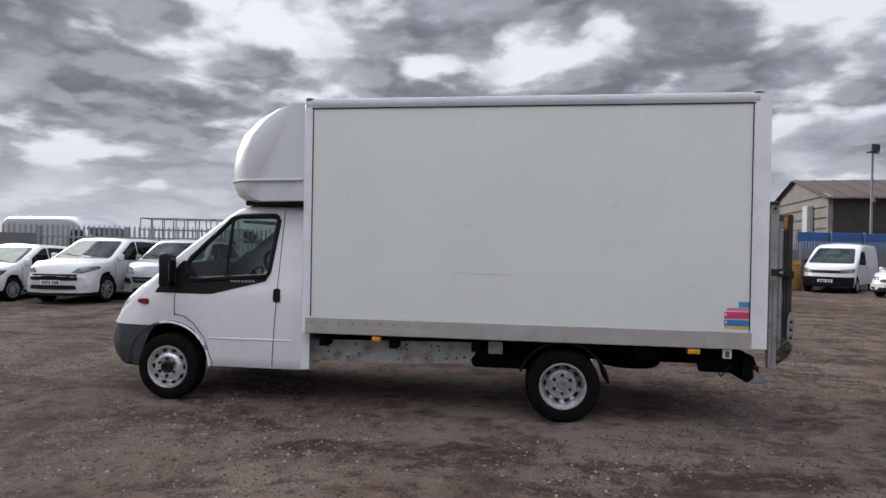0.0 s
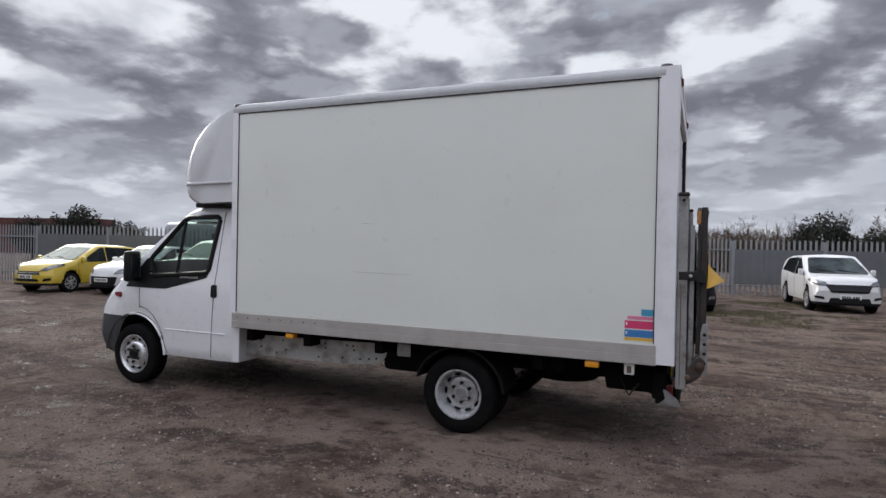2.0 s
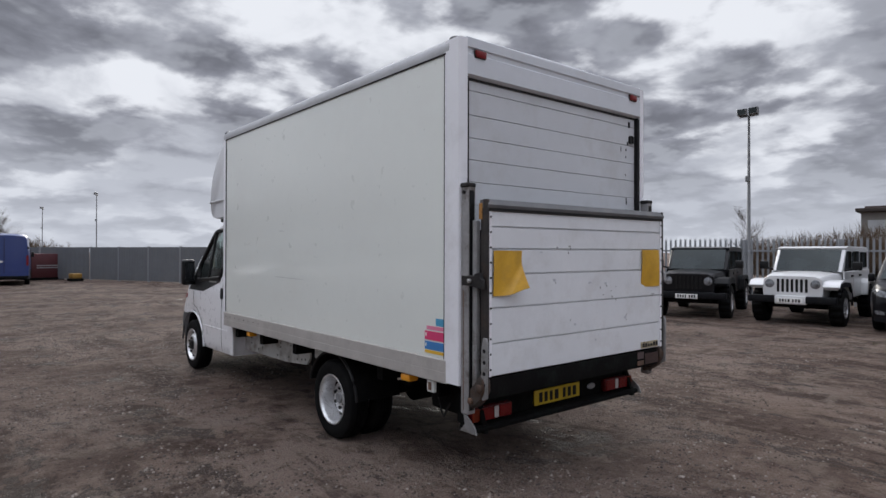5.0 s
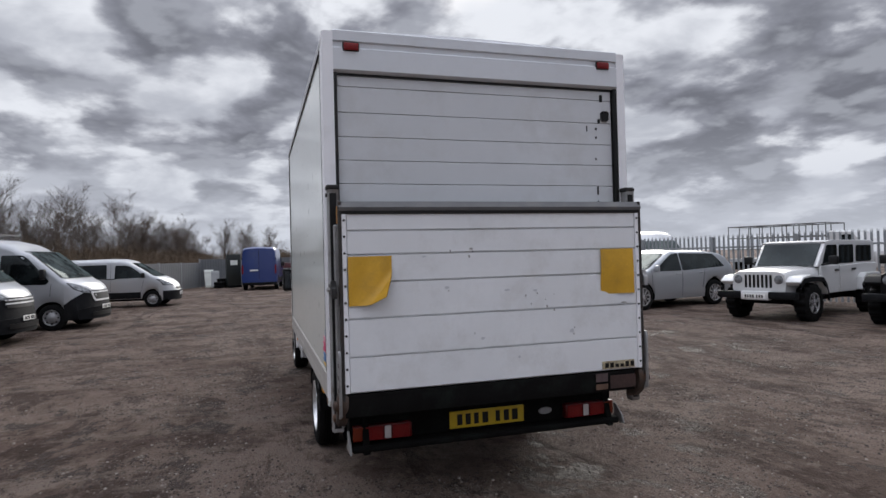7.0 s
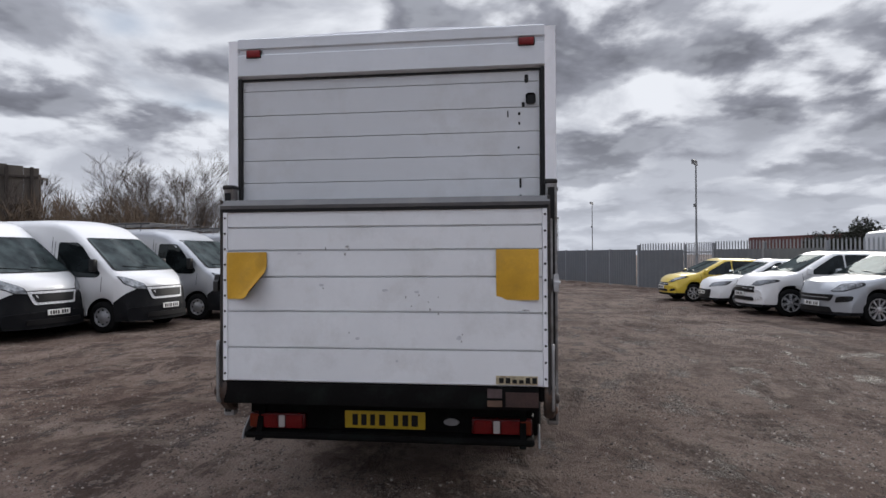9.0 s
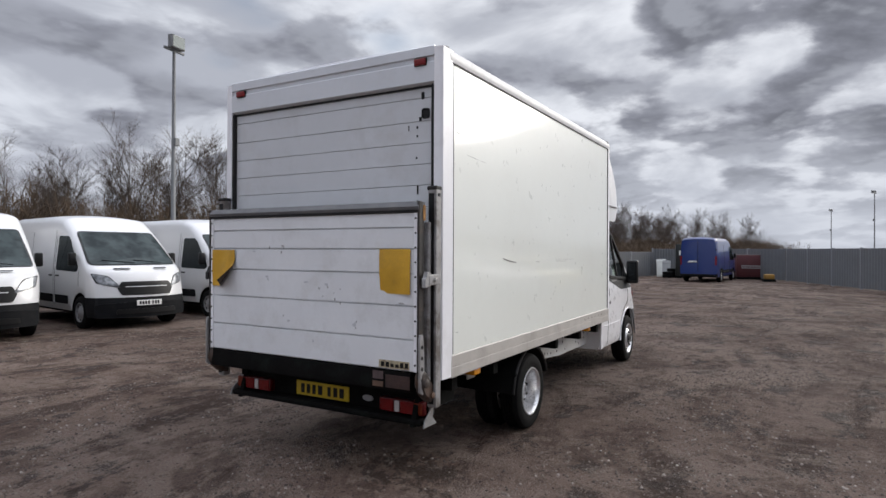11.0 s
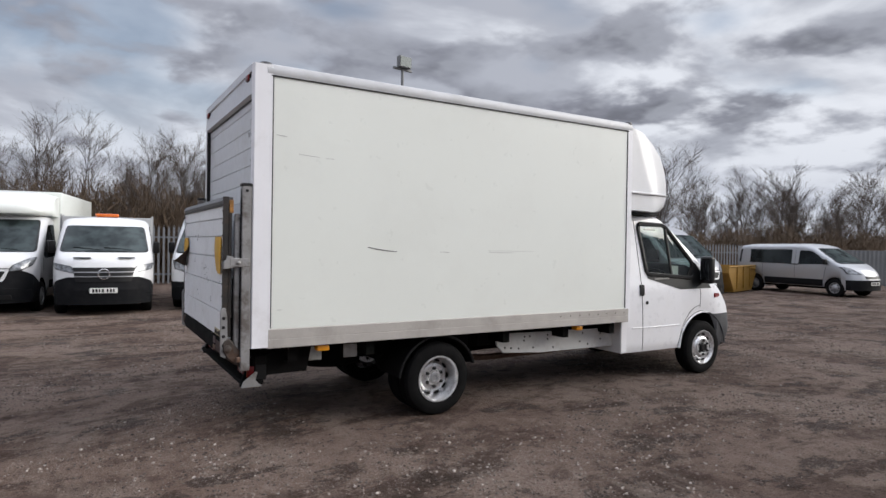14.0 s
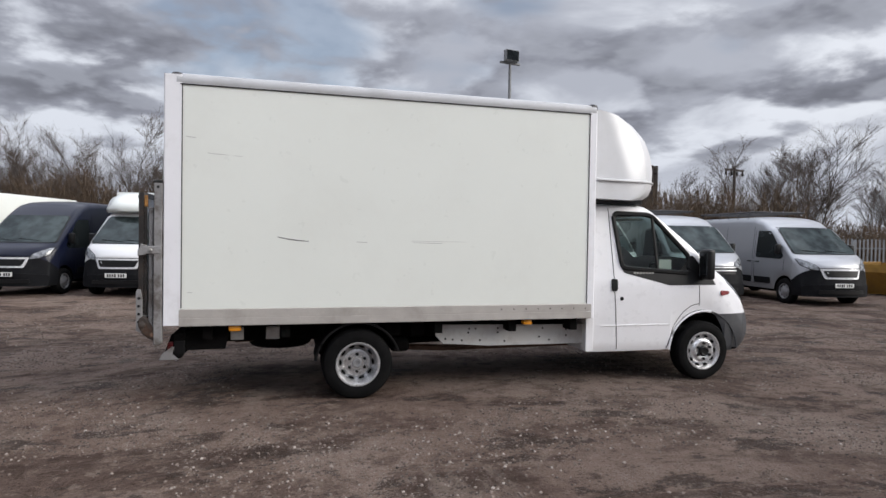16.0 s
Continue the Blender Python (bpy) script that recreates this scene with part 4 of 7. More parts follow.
def steel_wheel(parent, x, y, side, r, width, deep):
    """A tyre with its steel rim, hub, holes and nuts."""
    m = pose(x, y, (.040 if deep else .046) + r, 0, 0, 0 if side > 0 else 180)
    h, rim = width / 2, .218
    prof = [(-h, rim), (-h, r - .05), (-h + .012, r - .018), (-h + .04, r)]
    for i in range(1, 5):
        u = -h + .04 + (width - .08) * i / 5
        prof += [(u - .006, r), (u - .004, r - .012), (u + .004, r - .012), (u + .006, r)]
    prof += [(h - .04, r), (h - .012, r - .018), (h, r - .05), (h, rim + .03), (h - .008, rim), (h - .03, rim - .008), (-h + .03, rim - .008)]
    tyre = put("wheel", lathe(prof + prof[:1], seg=48, caps=False), M["rubber"], parent, m, "black road tyre on a silver steel rim")
    if deep:
        prof = [(h - .012, rim), (h - .002, rim - .003), (h - .002, rim - .014), (h - .018, rim - .024), (h - .045, rim - .028), (h - .115, rim - .036), (h - .135, rim - .044), (h - .14, rim - .060), (h - .125, .145),
                (h - .105, .132), (h - .10, .11), (h - .10, .075), (h - .085, .068), (h - .085, .001)]
        hole, slot = (h - .134, .160), (.030, .011)
    else:
        prof = [(h - .012, rim), (h - .002, rim - .003), (h - .002, rim - .014), (h - .022, rim - .026), (h - .045, rim - .034), (h - .05, rim - .062), (h - .018, .138), (h - .004, .12), (h - .002, .10), (h - .012, .078), (h - .014, .001)]
        hole, slot = (h - .047, .168), (.024, .013)
    part("rim", lathe(prof, seg=40, caps=False), M["silver"], tyre)
    for i in range(10):
        a = 2 * math.pi * i / 10
        own = lathe([(-.02, 1.), (.012, 1.)], seg=12)
        for v in own.verts:
            u, w = hole[1] + v.co.x * slot[1], v.co.z * slot[0]
            v.co = Vector((u * math.cos(a) - w * math.sin(a), hole[0] + v.co.y, u * math.sin(a) + w * math.cos(a)))
        part("vent_hole", own, M["black"], tyre)
    for i in range(6):
        a = 2 * math.pi * (i + .5) / 6
        q = h - .09 if deep else h + .002
        rr = .085 if deep else .088
        part("wheel_nut", lathe([(q - .03, .017), (q + .010, .016), (q + .016, .009)], (rr * math.cos(a), 0, rr * math.sin(a)), seg=6), M["dark_steel"], tyre)
    if deep:
        part("hub", lathe([(h - .10, .050), (h - .078, .048), (h - .07, .040), (h - .07, .024), (h - .078, .022), (h - .078, .001)], seg=24, caps=False), M["grey_hub"], tyre, "grey axle hub")
    if not deep:
        part("hub_centre", lathe([(h - .012, .062), (h + .010, .058), (h + .017, .044), (h + .010, .036), (h + .008, .001)], seg=20), M["black"], tyre, "dark hub centre")
    return tyre


RF, RR = .335, .342
for s in (1, -1):
    steel_wheel(lorry, 3.935, s * .865, s, RF, .20, False)
    steel_wheel(lorry, -.015, s * .905, s, RR, .19, True)
    steel_wheel(lorry, -.015, s * .66, s, RR, .19, True)

# cab
F_ARCH = (3.94, .385, .445)
cab_low = arched(.405, [F_ARCH], 4.86, .37, 2.5, .405)
cab_high = curve([(2.5, 2.035), (3.1, 2.045), (3.24, 2.02), (3.34, 1.965), (4.10, 1.375), (4.22, 1.31), (4.42, 1.20), (4.58, 1.10), (4.70, .99), (4.76, .885), (4.84, .80), (4.87, .70)])
cab_wide = curve([(2.5, .955), (2.8, .97), (4.1, .97), (4.5, .955), (4.75, .93), (4.87, .86)])
cab_belt = curve([(2.5, 1.16), (3.4, 1.16), (4.2, 1.10), (4.87, .6)])
cab = shell(stations(2.5, 4.87, .032, [F_ARCH]), cab_low, cab_high, cab_wide, cab_belt, .155, .03, .27, 0., 14, 16, 8, .09, 1.15)
# the bumper tucks in towards its lower edge
for v in cab.verts:
    if v.co.x > 4.36 and v.co.z < .62:
        k = min((.62 - v.co.z) / .25, 1)
        v.co.x -= .11 * k * k * min((v.co.x - 4.36) / .3, 1)
        v.co.y *= 1 - .035 * k * k
cab_tree = BVHTree.FromBMesh(cab)
PANE = [(3.31, 1.90), (3.24, 1.925), (2.85, 1.93), (2.81, 1.90), (2.885, 1.33), (3.72, 1.27), (3.75, 1.46)]


def cab_rule(c, n):
    if n.z < -.5 or abs(n.y) < .4 and math.hypot(c.x - F_ARCH[0], c.z - F_ARCH[1]) < F_ARCH[2] + .02:
        return "under"
    if abs(c.y) > .6 and inside(PANE, c.x, c.z) and n.z < .75:
        return "glass_l" if c.y > 0 else "glass_r"
    if 3.37 < c.x < 4.06 and abs(c.y) < .74 and n.z > .3:
        return "screen"
    if c.x > 3.95 and c.z < .80:
        return "bumper"
    return "body"


for co, no in (((0, 0, .80), (0, 0, 1)), ((3.95, 0, 0), (1, 0, 0))):
    bmesh.ops.bisect_plane(cab, geom=cab.verts[:] + cab.edges[:] + cab.faces[:], plane_co=co, plane_no=no)
cab_parts = split(cab, cab_rule)
cab.free()
cab_body = part("cab", cab_parts["body"], M["white"], lorry, "white painted cab")
part("front_bumper", cab_parts["bumper"], M["plastic"], lorry, "grey-black plastic front bumper")
part("cab_underside", cab_parts["under"], M["chassis"], cab_body)
for k in ("glass_l", "glass_r"):
    g = part("side_window", cab_parts[k], M["glass"], cab_body)
    g.visible_shadow = False
g = part("windscreen", cab_parts["screen"], M["glass"], cab_body)
g.visible_shadow = False


def on_side(x, z, s, off=.0):
    """A point on the cab's flank."""
    p, n, _, _ = cab_tree.ray_cast(Vector((x, s * 5, z)), Vector((0, -s, 0)))
    return p + n * off if p is not None else Vector((x, s * .9, z))


def fine_line(points, s, off, step=.04):
    out = []
    for (x0, z0), (x1, z1) in zip(points, points[1:]):
        k = max(1, int(math.hypot(x1 - x0, z1 - z0) / step))
        out += [on_side(x0 + (x1 - x0) * i / k, z0 + (z1 - z0) * i / k, s, off) for i in range(k)]
    out.append(on_side(*points[-1], s, off))
    return out


for s in (1, -1):
    view = "left" if s > 0 else "right"
    loop = rounded(PANE, .05, 3)
    part("window_frame", tube(fine_line(loop + loop[:1], s, .002)[:-1], .027, 6, closed=True), M["black"], cab_body, "black rubber window frame")
    part("window_divider", tube(fine_line([(3.30, 1.90), (3.33, 1.28)], s, .001), .018, 6), M["black"], cab_body)
    band = [(2.875, 1.35), (2.90, 1.275), (3.47, 1.135), (4.09, 1.135), (4.04, 1.20), (3.80, 1.47), (3.74, 1.45), (3.71, 1.28)]
    part("black_trim_panel", patch(cab_tree, rounded(band, .02, 2), view, .004, .01, 4), M["black"], cab_body, "black plastic trim below the window")
    bm = bmesh.new()
    for i in range(7):
        prism([(3.02 + i * .038, 1.262 + .0), (3.045 + i * .038, 1.262), (3.045 + i * .038, 1.282), (3.02 + i * .038, 1.282)], s * (on_side(3.1, 1.27, s).y * s + .003), s * (on_side(3.1, 1.27, s).y * s + .009), "y", bm=bm)
    part("lettering_bars", bm, M["alloy"], cab_body, "grey lettering bars")
    for pts in ([(2.755, 1.98), (2.77, 1.5), (2.785, 1.05), (2.83, .43)], [(3.86, 1.13), (3.87, .90)], [(3.87, .925), (3.76, .90), (3.66, .83), (3.55, .69), (3.46, .43)]):
        part("door_seam", tube(fine_line(pts, s, -.001), .005, 4), M["black"], cab_body)
    part("moulding_line", tube(fine_line([(2.64, .695), (3.48, .695)], s, -.001), .008, 6), M["white"], cab_body, "white side moulding")
    h = part("door_handle", patch(cab_tree, rounded([(2.745, 1.075), (2.815, 1.075), (2.815, 1.205), (2.745, 1.205)], .02), view, .012, .02, 2), M["black"], cab_body, "black door handle recess")
    part("side_repeater", patch(cab_tree, rounded([(4.15, 1.01), (4.28, 1.025), (4.28, 1.06), (4.15, 1.07)], .025), view, .014, .03, 2), M["red_lens"], cab_body, "orange-red side indicator lamp")
    if s < 0:
        part("lock", patch(cab_tree, rounded([(2.85, .97), (2.89, .97), (2.89, 1.01), (2.85, 1.01)], .015), view, .006, .01, 1), M["black"], cab_body)
    # wing mirror
    arm = part("mirror_arm", tube([(3.88, s * .88, 1.24), (3.93, s * 1.0, 1.27), (3.93, s * 1.05, 1.32)], .035, 8), M["black"], lorry)
    case = block((3.86, s * 1.02 - .085, 1.20), (3.965, s * 1.02 + .085, 1.545), .035, 3)
    housing = part("mirror", case, M["black"], lorry, "black wing mirror housing")
    part("mirror_glass", block((3.853, s * 1.02 - .062, 1.25), (3.862, s * 1.02 + .062, 1.51), .01), M["mirror"], housing)
    # wheel well, arch lip and mud flap
    ring = [(3.94 + .45 * math.cos(a), .385 + .45 * math.sin(a)) for a in np.linspace(-.02, math.pi + .02, 24)]
    ring = [(x, max(z, .405)) for x, z in ring]
    wing = [q for q in ring if q[0] < 4.06]
    part("wheel_arch", tube([(x, s * .945, z) for x, z in wing], .012, 6), M["white"], cab_body, "white wheel arch lip")
    part("wheel_arch", tube([(x, s * .945, z) for x, z in ring if x > 4.0], .010, 6), M["plastic"], cab_body, "grey plastic wheel arch lip")
    part("headlamp", patch(cab_tree, rounded([(s * .58, .88), (s * .86, .95), (s * .90, 1.18), (s * .80, 1.24), (s * .62, 1.05)], .05), "front", .006, .02, 3), M["lamp"], cab_body)
part("grille", patch(cab_tree, rounded([(-.52, .84), (.52, .84), (.50, 1.0), (-.50, 1.0)], .05), "front", .006, .02, 3), M["black"], cab_body)
plate(lorry, pose(4.885, 0, .55), M["plate_white"], 5)
# inside the cab
part("dashboard", block((3.78, -.82, .75), (4.12, .82, 1.22), .06, 2), M["black"], cab_body)
for y in (-.5, .1, .45):
    seat = part("seat", block((2.85, y - .22, .75), (3.35, y + .22, .97), .06, 2), M["seat"], cab_body)
    part("backrest", block((2.68, y - .22, .95), (2.82, y + .22, 1.52), .05, 2), M["seat"], seat)
    part("headrest", block((2.69, y - .12, 1.54), (2.78, y + .12, 1.70), .04, 2), M["seat"], seat)
part("steering_wheel", tube([(3.70 + .10 * math.cos(a), -.46 + .19 * math.sin(a), 1.20 - .16 * math.cos(a)) for a in np.linspace(0, 2 * math.pi, 25)[:-1]], .014, 6, closed=True), M["black"], cab_body)
part("cab_floor", block((2.55, -.86, .60), (4.1, .86, .66)), M["chassis"], cab_body)
part("cab_back_wall", block((2.53, -.86, .62), (2.56, .86, 1.36)), M["seat"], cab_body)
part("sheet_of_paper", block((3.40, -.855, 1.30), (3.56, -.850, 1.42)), M["paper"], cab_body)
part("sun_visor", block((3.05, -.75, 1.86), (3.25, .75, 1.885), .008), M["paper"], cab_body)


# wind deflector over the cab
def deflector():
    side = [(2.50, 2.08), (3.10, 2.07), (3.22, 2.09), (3.30, 2.14), (3.34, 2.22), (3.345, 2.27), (3.35, 2.42), (3.325, 2.60), (3.255, 2.78), (3.12, 2.94), (2.90, 3.045), (2.68, 3.075), (2.50, 3.08)]
    bm = bmesh.new()
    rows = []
    for i in range(25):
        t = -1 + 2 * i / 24
        y = .985 * math.sin(math.pi / 2 * t) if abs(t) < 1 else .985 * t
        k = abs(y / .985)
        reach = 1 - .25 * k ** 3.2 - .10 * k ** 12
        drop = .07 * k ** 4
        row = []
        for x, z in side:
            up = smooth_step(2.3, 3.0, z)
            row.append(bm.verts.new((2.50 + (x - 2.50) * reach * (1.125 if z < 2.9 else 1.07), y * (1 - .045 * up), z - drop * up * (.5 + .5 * (x - 2.5)))))
        rows.append(row)
    for p, q in zip(rows, rows[1:]):
        for i in range(len(side) - 1):
            bm.faces.new((p[i], p[i + 1], q[i + 1], q[i]))
    bm.faces.new(rows[0])
    bm.faces.new(rows[-1][::-1])
    d = part("wind_deflector", bm, M["pod"], lorry, "white moulded wind deflector above the cab", sharp=50)
    lip = []
    for i in range(25):
        t = -1 + 2 * i / 24
        y = .985 * math.sin(math.pi / 2 * t)
        k = abs(y / .985)
        reach = 1 - .25 * k ** 3.2 - .10 * k ** 12
        lip.append((2.50 + .845 * 1.125 * reach + .004, y * 1.003, 2.275))
    lip = [(2.52, -.99, 2.285)] + lip + [(2.52, .99, 2.285)]
    part("lip", tube(lip, .014, 6), M["pod"], d, "raised rim of the deflector")
    part("gasket", block((2.51, -.84, 2.035), (3.18, .84, 2.085), .01), M["black"], d)
    for s in (1, -1):
        part("stay", tube([(3.12, s * .70, 2.03), (3.20, s * .72, 2.09)], .018, 6), M["black"], d)


deflector()

# box body
for s in (1, -1):
    lo, hi = sorted((s * 1.02, s * 1.045))
    side = part("side_panel", block((-1.63, lo, .94), (2.41, hi, 2.98)), M["panel"], lorry, "smooth white side panel with scuffs")
    lo, hi = sorted((s * .99, s * 1.052))
    rail = part("bottom_rail", prism([(s * .99, .795), (s * 1.050, .795), (s * 1.053, .80), (s * 1.053, .866), (s * 1.0515, .869), (s * 1.053, .872), (s * 1.053, .945), (s * 1.047, .953), (s * .99, .953)], -1.63, 2.45, "x"), M["rail"], lorry, "dull grey aluminium bottom rail", smooth=False)
    bm = bmesh.new()
    for i in range(8):
        x = 2.38 - i * .135
        lathe([(s * 1.04, .008), (s * 1.0545, .007)], (x, 0, .905), "y", 8, bm)
    tagged(part("rivets", bm, M["dark_steel"], rail), kind="stuff")
    top = part("top_rail", prism([(s * .93, 2.965), (s * 1.05, 2.965), (s * 1.054, 2.985), (s * 1.054, 3.02), (s * 1.03, 3.055), (s * .985, 3.07), (s * .93, 3.07)], -1.66, 2.47, "x"), M["top_rail"], lorry, "grey aluminium roof rail")
    part("seal", tube([(-1.63, s * 1.050, 2.962), (2.41, s * 1.050, 2.962)], .006, 5), M["dark_steel"], top)
    part("front_corner_rail", prism([(2.40, s * .95), (2.49, s * .95), (2.49, s * 1.03), (2.472, s * 1.052), (2.40, s * 1.052)], .80, 3.0, "z"), M["frame_white"], lorry, "pale front corner rail")
    part("panel_edge", tube([(2.398, s * 1.048, .96), (2.398, s * 1.048, 2.965)], .006, 5), M["dark_steel"], side)
    post = part("rear_post", prism([(-1.765, s * .985), (-1.765, s * 1.035), (-1.755, s * 1.052), (-1.615, s * 1.052), (-1.615, s * .985)], .805, 3.045, "z"), M["frame_white"], lorry, "white rear corner post")
    part("post_joint", tube([(-1.612, s * 1.05, .96), (-1.612, s * 1.05, 2.96)], .005, 5), M["dark_steel"], post)
    for x in (-1.66, 2.45):
        part("corner_cap", lathe([(2.97, .05), (3.05, .055), (3.068, .045), (3.075, .02)], (x, s * .99, 0), "z", 12), M["plastic"], lorry, "grey plastic corner cap")
    for i, (x, w) in enumerate(((1.745, .09), (-1.155, .11))):
        part("side_marker", block((x - w / 2, s * .985 - .03, .735), (x + w / 2, s * .985 + .055, .785), .012, 2), M["amber"], lorry, "amber side marker lamp")
for x0, x1, z0, z1, r in ((2.44, 2.485, .80, 3.06, 0),):
    part("front_wall", block((x0, -.96, z0), (x1, .96, z1)), M["panel"], lorry)
roof = bmesh.new()
rows = []
for x in (-1.70, 2.46):
    rows.append([roof.verts.new((x, y, 3.065 + .03 * (1 - (y / .96) ** 2))) for y in np.linspace(-.96, .96, 13)])
for i in range(12):
    roof.faces.new((rows[0][i], rows[0][i + 1], rows[1][i + 1], rows[1][i]))
ret = bmesh.ops.extrude_face_region(roof, geom=roof.faces[:])
bmesh.ops.translate(roof, verts=[g for g in ret["geom"] if isinstance(g, bmesh.types.BMVert)], vec=(0, 0, -.03))
part("roof", roof, M["frame_white"], lorry, "white box roof")
part("box_floor", block((-1.62, -1.0, .80), (2.44, 1.0, .92)), M["chassis"], lorry)

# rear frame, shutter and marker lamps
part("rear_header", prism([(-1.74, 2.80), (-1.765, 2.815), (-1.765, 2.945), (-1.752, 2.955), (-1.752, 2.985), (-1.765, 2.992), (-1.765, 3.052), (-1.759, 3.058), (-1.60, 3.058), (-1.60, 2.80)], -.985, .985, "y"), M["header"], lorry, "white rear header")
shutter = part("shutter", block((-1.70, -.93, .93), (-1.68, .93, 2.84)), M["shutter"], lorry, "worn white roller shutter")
z = 2.79
tops = [2.79, 2.72, 2.56, 2.41, 2.265, 2.12, 1.97, 1.82, 1.67, 1.52, 1.37, 1.22, 1.07, .95]
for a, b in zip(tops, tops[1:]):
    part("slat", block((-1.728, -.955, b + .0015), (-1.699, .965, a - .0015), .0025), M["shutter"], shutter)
for s in (1, -1):
    part("shutter_guide", block((-1.76, s * .972 - (.020 if s < 0 else .008), .93), (-1.72, s * .972 + .013, 2.80), .003), M["black"] if s < 0 else M["dark_steel"], lorry, "dark shutter guide")
part("shutter_bottom_gap", block((-1.735, -.985, 2.785), (-1.70, .985, 2.80)), M["black"], lorry)
for y, z, w, h in ((-.875, 2.735, .022, .05), (-.90, 2.61, .06, .07), (-.855, 2.575, .018, .03), (-.83, 2.52, .014, .018), (-.83, 2.46, .012, .016), (-.825, 2.31, .012, .014), (-.835, 2.09, .012, .06), (-.835, 1.995, .012, .05), (-.76, 2.52, .008, .04)):
    part("latch_hole", block((-1.732, y - w / 2, z - h / 2), (-1.7285, y + w / 2, z + h / 2), min(w, h) * .2), M["black"], shutter)
for s in (1, -1):
    lampm = part("rear_marker", block((-1.782, s * .875 - .046, 2.932), (-1.762, s * .875 + .046, 2.978), .008, 2), M["red_lens"], lorry, "red rear marker lamp")
    part("base", block((-1.770, s * .875 - .052, 2.926), (-1.756, s * .875 + .052, 2.984), .006), M["black"], lampm)

# tail lift
for s in (1, -1):
    col = part("lift_column", block((-1.84, s * 1.015 - .035, .635), (-1.77, s * 1.015 + .030, 2.09), .006), M["column"], lorry, "stained galvanised tail lift column")
    part("slot", block((-1.843, s * 1.015 - .020, .66), (-1.838, s * 1.015 + .020, 2.05)), M["black"], col, "black slot in the column")
    part("bolt", lathe([(s * 1.045, .012), (s * 1.056, .012)], (-1.805, 0, 2.04), "y", 8), M["black"], col)
    part("end_cap", block((-1.845, s * 1.015 - .038, 2.07), (-1.765, s * 1.015 + .038, 2.10), .008), M["dark_steel"], col)
    part("seam", block((-1.80, s * 1.0455 - .001, .66), (-1.794, s * 1.0455 + .001, 1.42)), M["rust"], col, "rusty seam")
    part("runner", block((-1.885, s * 1.0 - .02, .78), (-1.848, s * 1.0 + .02, 1.86), .006), M["column"], col, "grey runner inside the column")
    latch = part("latch", block((-1.93, s * 1.035 - .018, 1.445), (-1.775, s * 1.035 + .012, 1.515), .006), M["column"] if s < 0 else M["dark_steel"], col, "platform latch")
    part("latch_tongue", prism([(-1.97, 1.43), (-1.90, 1.44), (-1.90, 1.525), (-1.945, 1.535), (-1.95, 1.50), (-1.97, 1.49)], *sorted((s * 1.02, s * 1.05)), "y", .003), M["column"] if s < 0 else M["dark_steel"], latch)
    part("latch_bolt", lathe([(s * 1.04, .014), (s * 1.062, .014), (s * 1.066, .008)], (-1.86, 0, 1.48), "y", 6), M["alloy"], latch)
    part("ram", lathe([(.78, .024), (1.35, .024), (1.36, .014), (1.80, .014)], (-1.868, s * .955, 0), "z", 10), M["dark_steel"], col)
    # pierced hinge plate beside the platform
    hinge = part("hinge_plate", prism([(-1.945, .74), (-1.985, .76), (-1.988, 1.10), (-1.978, 1.13), (-1.950, 1.13), (-1.935, 1.06), (-1.93, .80)], *sorted((s * 1.006, s * 1.022)), "y", .003), M["column"], col, "pierced steel hinge plate")
    for z in (.84, .91, .98, 1.05):
        part("hole", lathe([(s * 1.020, .013), (s * 1.0235, .013)], (-1.963, 0, z), "y", 10), M["black"], hinge)
    # rusty knuckle where the arm meets the platform
    knuckle = part("knuckle", prism([(-1.79, .66), (-1.87, .68), (-1.94, .735), (-1.975, .80), (-1.97, .87), (-1.93, .90), (-1.885, .86), (-1.86, .79), (-1.79, .75)], *sorted((s * .965, s * 1.03)), "y", .014), M["rust_grey"], col, "rusty cast knuckle")
    part("pin", lathe([(s * 1.02, .030), (s * 1.045, .030), (s * 1.052, .018)], (-1.935, 0, .815), "y", 12), M["rust_grey"], knuckle)
    part("pin", lathe([(s * 1.02, .022), (s * 1.042, .022), (s * 1.047, .012)], (-1.85, 0, .725), "y", 10), M["rust"], knuckle)

lift = part("lift_platform", block((-1.945, -.985, .88), (-1.905, .985, 1.95), .004), M["door_white"], lorry, "folded white aluminium tail lift platform")
zs = [1.945, 1.82, 1.68, 1.52, 1.31, 1.09, .885]
for a, b in zip(zs, zs[1:]):
    prof = [(-1.94, b + .003), (-1.962, b + .006), (-1.962, a - .006), (-1.94, a - .003)]
    part("plank", prism(prof, -.955, .955, "y"), M["door_white"], lift)
part("top_edge", prism([(-1.895, 1.935), (-1.975, 1.935), (-1.98, 1.955), (-1.955, 1.99), (-1.90, 1.985)], -1.0, 1.0, "y"), M["lift_dark"], lift, "dark grey steel top edge")
part("top_edge_seal", block((-1.972, -.99, 1.915), (-1.945, .99, 1.937), .004), M["black"], lift)
